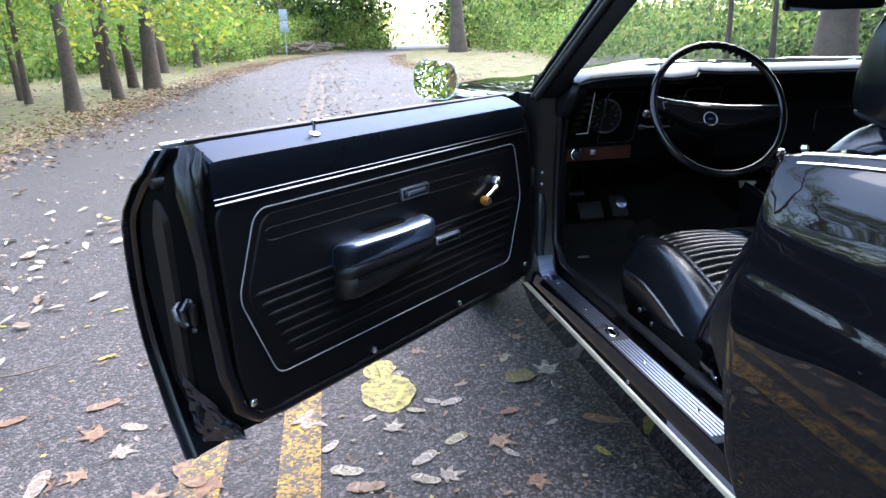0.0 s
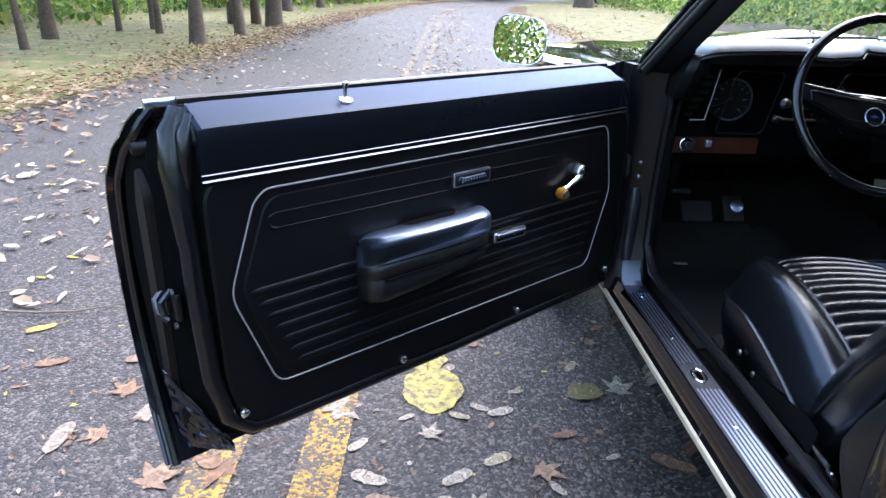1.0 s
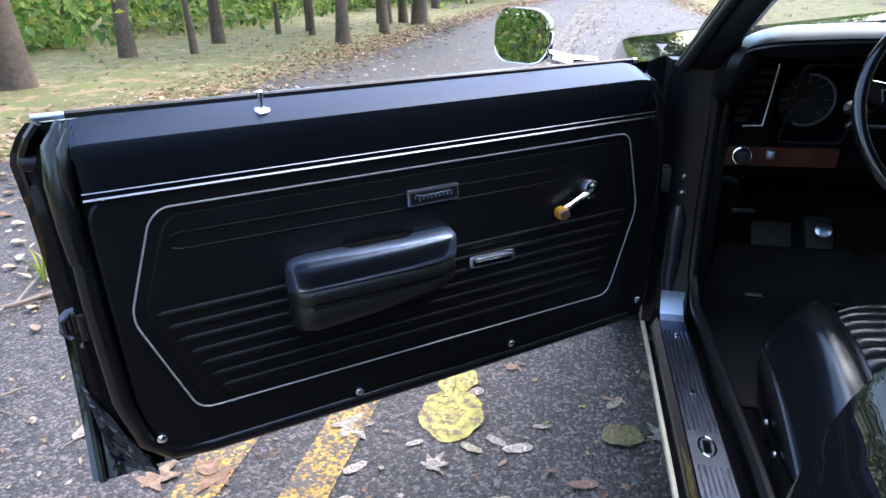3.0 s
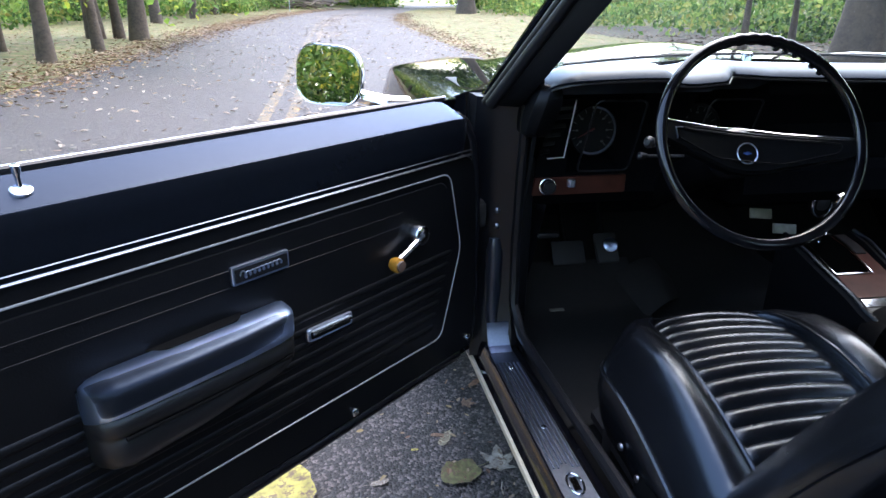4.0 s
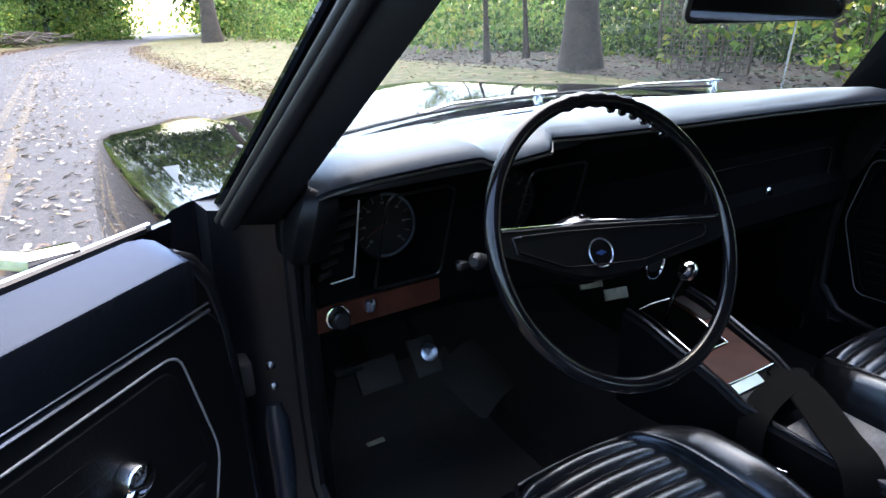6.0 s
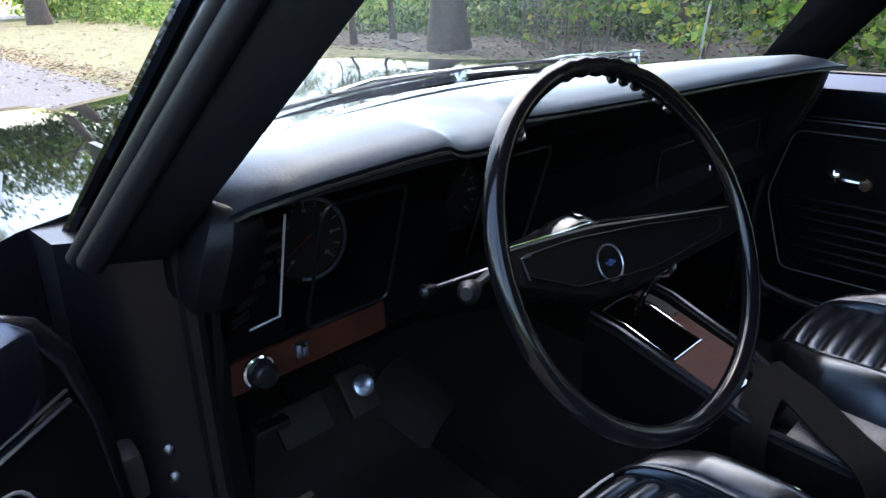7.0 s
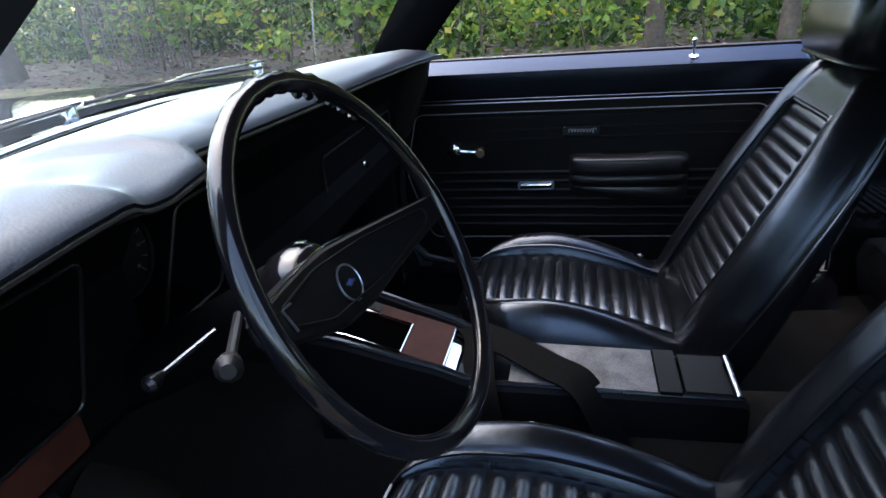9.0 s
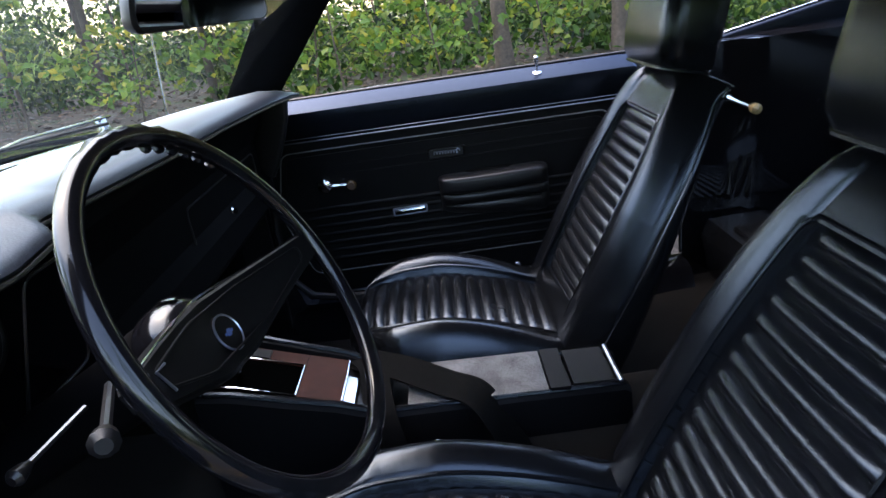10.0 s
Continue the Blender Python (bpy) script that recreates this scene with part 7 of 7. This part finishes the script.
for k, x, y, a, s in ((0, -6.1, 10.95, 0.4, 1.0), (4, -6.0, 13.5, 2.0, 0.8), (1, -7.35, 17.3, 1.0, 1.0), (4, -6.85, 17.6, 4.0, 0.95), (1, -6.1, 17.0, 3.0, 1.05), (2, -7.7, 13.1, 0.3, 1.0), (2, -8.4, 14.3, 1.8, 1.1), (2, -8.7, 13.4, 4.4, 0.9),
                      (1, -8.0, 4.95, 2.0, 1.0), (4, -9.1, 8.5, 1.1, 0.95), (2, -8.2, 9.0, 2.5, 0.9), (4, -9.0, 11.1, 5.1, 0.9)):
    plant(k, x, y, a, s)
for k, x, y, a, s in ((3, 8.4, 9.3, 0.5, 0.72), (4, 8.2, 12.4, 1.2, 0.62), (4, 9.6, 12.7, 2.8, 0.62), (4, 12.3, 6.3, 3.1, 1.1), (2, 10.5, 5.3, 5.0, 1.2), (4, 8.3, -1.54, 0.5, 0.85), (4, 8.3, -3.16, 2.2, 0.8), (3, 12.5, -1.2, 2.0, 0.7), (2, 9.5, 3.0, 4.0, 1.0), (3, 8.6, 47.0, 1.0, 1.15)):
    plant(k, x, y, a, s)
for x, y, a, s in ((7.6, 0.6, 0.3, 1.0), (8.0, -0.6, 2.4, 0.9), (9.2, 1.4, 4.0, 1.2), (8.6, -2.3, 1.0, 1.0), (9.8, -2.9, 3.0, 1.3), (7.9, -4.2, 5.2, 1.0), (10.2, 0.1, 0.8, 1.4), (8.2, 2.2, 2.0, 1.1), (9.0, 4.2, 3.6, 1.3), (10.8, 2.6, 5.5, 1.5), (9.6, -4.8, 1.7, 1.3), (11.5, -0.8, 2.9, 1.6), (7.4, 3.4, 4.6, 0.8), (8.8, 6.2, 0.1, 1.3), (10.6, 7.8, 1.3, 1.5)):
    plant(5, x, y, a, s)
for k, x, y, a, s in ((1, -8.2, 27.0, 0.7, 1.0), (0, -7.8, 33.0, 2.1, 1.3), (1, -8.0, 40.0, 3.3, 1.1), (1, -7.0, 52.0, 5.0, 1.1), (1, -5.5, 66.0, 1.4, 1.2), (1, -1.5, 80.0, 2.6, 1.3), (1, 3.0, 96.0, 0.2, 1.3)):
    plant(k, x, y, a, s)
rng = random.Random(5)
for i in range(18):
    y = rng.uniform(-30, 75)
    x = -rng.uniform(11.5, 28) + bend(y)
    plant(rng.choice((0, 1, 1, 2, 4)), x, y, rng.uniform(0, 6.28), rng.uniform(0.7, 1.05))
for i in range(20):
    y = rng.uniform(-25, 45)
    x = rng.uniform(12.5, 26) + bend(y)
    plant(rng.choice((2, 4, 4, 2)), x, y, rng.uniform(0, 6.28), rng.uniform(0.8, 1.15))
for i in range(18):
    plant(rng.choice((0, 1, 1, 4)), rng.uniform(-14, 8), rng.uniform(-38, -10), rng.uniform(0, 6.28), rng.uniform(0.9, 1.3))


def belt(name, seed, clumps, each, area, size, spread, label, material=LEAFU):
    """A belt of undergrowth: leaf clumps heaped over the ground."""
    rg = random.Random(seed)
    cs = [(area(rg), rg.uniform(0.6, 1.4)) for _ in range(clumps)]

    def place(r):
        (x, y, h), k = cs[r.randrange(clumps)]
        return (x + r.gauss(0, spread) * k, y + r.gauss(0, spread) * k, ground_height(x, y) + abs(r.gauss(h, spread * 0.6)))

    return scatter(name, clumps * each, place, size, material, label, "undergrowth", flat=False, seed=seed)


def left_area(rg):
    y = rg.uniform(-15, 75)
    return (-11.5 - 12 * rg.random() ** 1.5 + bend(y) * 0.9 + (3.0 if y > 34 else 0), y, 3.2 * rg.random() ** 1.2)


def right_area(rg):
    y = rg.uniform(-18, 16)
    return (8.6 + 16 * rg.random() ** 1.2 + (2.5 if y > 3 else 0), y, 0.8 * rg.random() ** 2)


def right_far(rg):
    y = rg.uniform(14, 75)
    return (9.5 + 10 * rg.random() + bend(y), y, rg.uniform(0, 2.2))


def end_area(rg):
    a = radians(rg.choice((rg.uniform(-35, 4.2), rg.uniform(9.6, 60))))
    r = rg.uniform(105, 150)
    return (r * math.sin(a), r * math.cos(a), rg.uniform(0, 5))


def bend_left(rg):
    a = radians(rg.uniform(-12, 4.0))
    r = rg.uniform(78, 108)
    return (r * math.sin(a), r * math.cos(a), rg.uniform(0, 5.5))


def bend_right(rg):
    a = radians(rg.uniform(10.4, 24))
    r = rg.uniform(50, 85)
    return (r * math.sin(a), r * math.cos(a), rg.uniform(0, 4.5))


belt("shrubs_at_bend", 26, 130, 150, bend_left, 0.42, 1.3, "bright green bushes where the road bends")
belt("shrubs_inside_bend", 27, 130, 150, bend_right, 0.36, 1.1, "green bushes on the inside of the bend")
belt("shrubs_along_lawn", 21, 900, 130, left_area, 0.21, 0.62, "dense green shrubs and saplings behind the lawn")
belt("woodland_undergrowth", 22, 430, 80, right_area, 0.15, 0.34, "low green undergrowth on the wooded slope", LEAFW)
belt("woodland_seedlings", 29, 520, 34, right_area, 0.085, 0.20, "small bright seedlings on the wooded slope", LEAFU)
def sapling_area(rg):
    y = rg.uniform(-20, 22)
    return (13.5 + 13 * rg.random(), y, 2.6 * rg.random())


belt("woodland_saplings", 28, 300, 110, sapling_area, 0.17, 0.7, "dense leafy saplings inside the wood", LEAFW)
# unseen canopy added to block bright sky from the passenger door pad
def canopy_area(rg):
    y = rg.uniform(-26, 11)
    return (15.0 + 14 * rg.random(), y, rg.uniform(2.0, 11.0))


belt("woodland_canopy", 31, 420, 90, canopy_area, 0.30, 1.15, "tall dense canopy added out of view to darken reflections", LEAFW)


def far_crowns(rg):
    a = rg.uniform(-11, 18)
    r = rg.uniform(68, 104)
    low = 7.0 if 3.6 < a < 10.4 else 3.0
    return (r * math.sin(radians(a)), r * math.cos(radians(a)), rg.uniform(low, 19))


belt("crowns_over_bend", 33, 300, 110, far_crowns, 0.62, 1.7, "tall leafy crowns arching over the road bend", LEAFW)
belt("shrubs_beyond_road", 23, 330, 110, right_far, 0.20, 0.75, "dense green shrubs along the woodland edge")
def back_area(rg):
    a = rg.uniform(2.2, 4.4)
    r = rg.uniform(15, 28)
    return (-2 + r * math.sin(a) * 1.1, r * math.cos(a) - 2, 4.5 * rg.random() ** 1.3)


belt("shrubs_behind", 25, 520, 220, back_area, 0.16, 0.9, "dense green trees and shrubs behind the parked car", LEAFW)
belt("distant_treeline", 24, 260, 90, end_area, 0.9, 2.6, "hazy distant trees at the end of the road", LEAFG)
bm = bmesh.new()
sheet(bm, lambda a, b: (7.3 + 20 * a + (0.5 * math.sin(b * 19) if a == 0 else 0), -22 + 46 * b, ground_height(7.3 + 20 * a, -22 + 46 * b) + (0.03 if a > 0 else -0.03)), 24, 46)
tagged(part("forest_floor", bm, FOREST), "brown woodland floor covered with fallen leaves", "ground", kind="structure")
scatter("slope_leaves", 16000, lambda r: (lambda x, y: (x, y, ground_height(x, y) + 0.04))(r.uniform(7.2, 22), r.uniform(-18, 18)), 0.10, MOULD, "brown leaf litter covering the wooded slope", "leaf litter", seed=6)

# wire fence standing in front of the wood
FY0, FY1, FX = 6.05, 8.05, 9.3
wf = tagged(new("wire_fence"), "rusty wire mesh fence standing at the edge of the wood", "fence")
gz = ground_height(FX, 7.0)
for y in (FY0, FY1):
    bm = bmesh.new()
    tube(bm, [(FX, y, gz - 0.1), (FX, y, gz + 1.75)], 0.03, 8)
    part("post", bm, TWIG, wf)
bm = bmesh.new()
for i in range(1, 21):
    y = FY0 + (FY1 - FY0) * i / 21
    tube(bm, [(FX + 0.012 * math.sin(i * 1.7), y + 0.02 * math.sin(i * 2.3), gz), (FX + 0.012 * math.cos(i), y, gz + 1.68)], 0.011, 5)
for i in range(19):
    z = gz + 0.05 + 0.09 * i
    tube(bm, [(FX + 0.01, FY0, z), (FX + 0.01, (FY0 + FY1) / 2, z - 0.02), (FX + 0.01, FY1, z)], 0.009, 5)
part("wire_mesh", bm, TWIG, wf, "grid of rusty fence wires")
# pale sheet added for the white glare where the road ends
bm = bmesh.new()
sheet(bm, lambda a, b: (8.0 + 60 * a + 30 * b, 104 + 70 * b, 0.06), 6, 6)
tagged(part("end_glare_sheet", bm, PALE), "pale sheet for the white glare at the end of the road", "pavement", kind="structure")
# road sign, brush pile, far post
bm = bmesh.new()
tube(bm, [(-4.3, 50, -0.1), (-4.3, 50, 3.5)], 0.035, 8)
sg = part("road_sign", bm, SIGNM)
tagged(sg, "grey metal road sign seen from behind on a post", "sign")
bm = bmesh.new()
box(bm, -4.6, -4.0, 49.95, 49.97, 2.7, 3.5, 0.004)
box(bm, -4.6, -4.0, 49.95, 49.97, 1.85, 2.65, 0.004)
part("sign_board", bm, SIGNM, sg)
bm = bmesh.new()
rng = random.Random(8)
for i in range(90):
    a, h = rng.uniform(0, 3.14), rng.uniform(0.05, 1.0)
    c = Vector((-3.4 + rng.gauss(0, 1.3), 61 + rng.gauss(0, 1.0), h))
    d = Vector((math.cos(a), math.sin(a), rng.uniform(-0.3, 0.3))) * rng.uniform(0.5, 1.3)
    tube(bm, [c - d, c, c + d], [0.05, 0.06, 0.03], 5)
tagged(part("brush_pile", bm, TWIG), "pile of cut branches beside the road", "brush pile", kind="stuff")
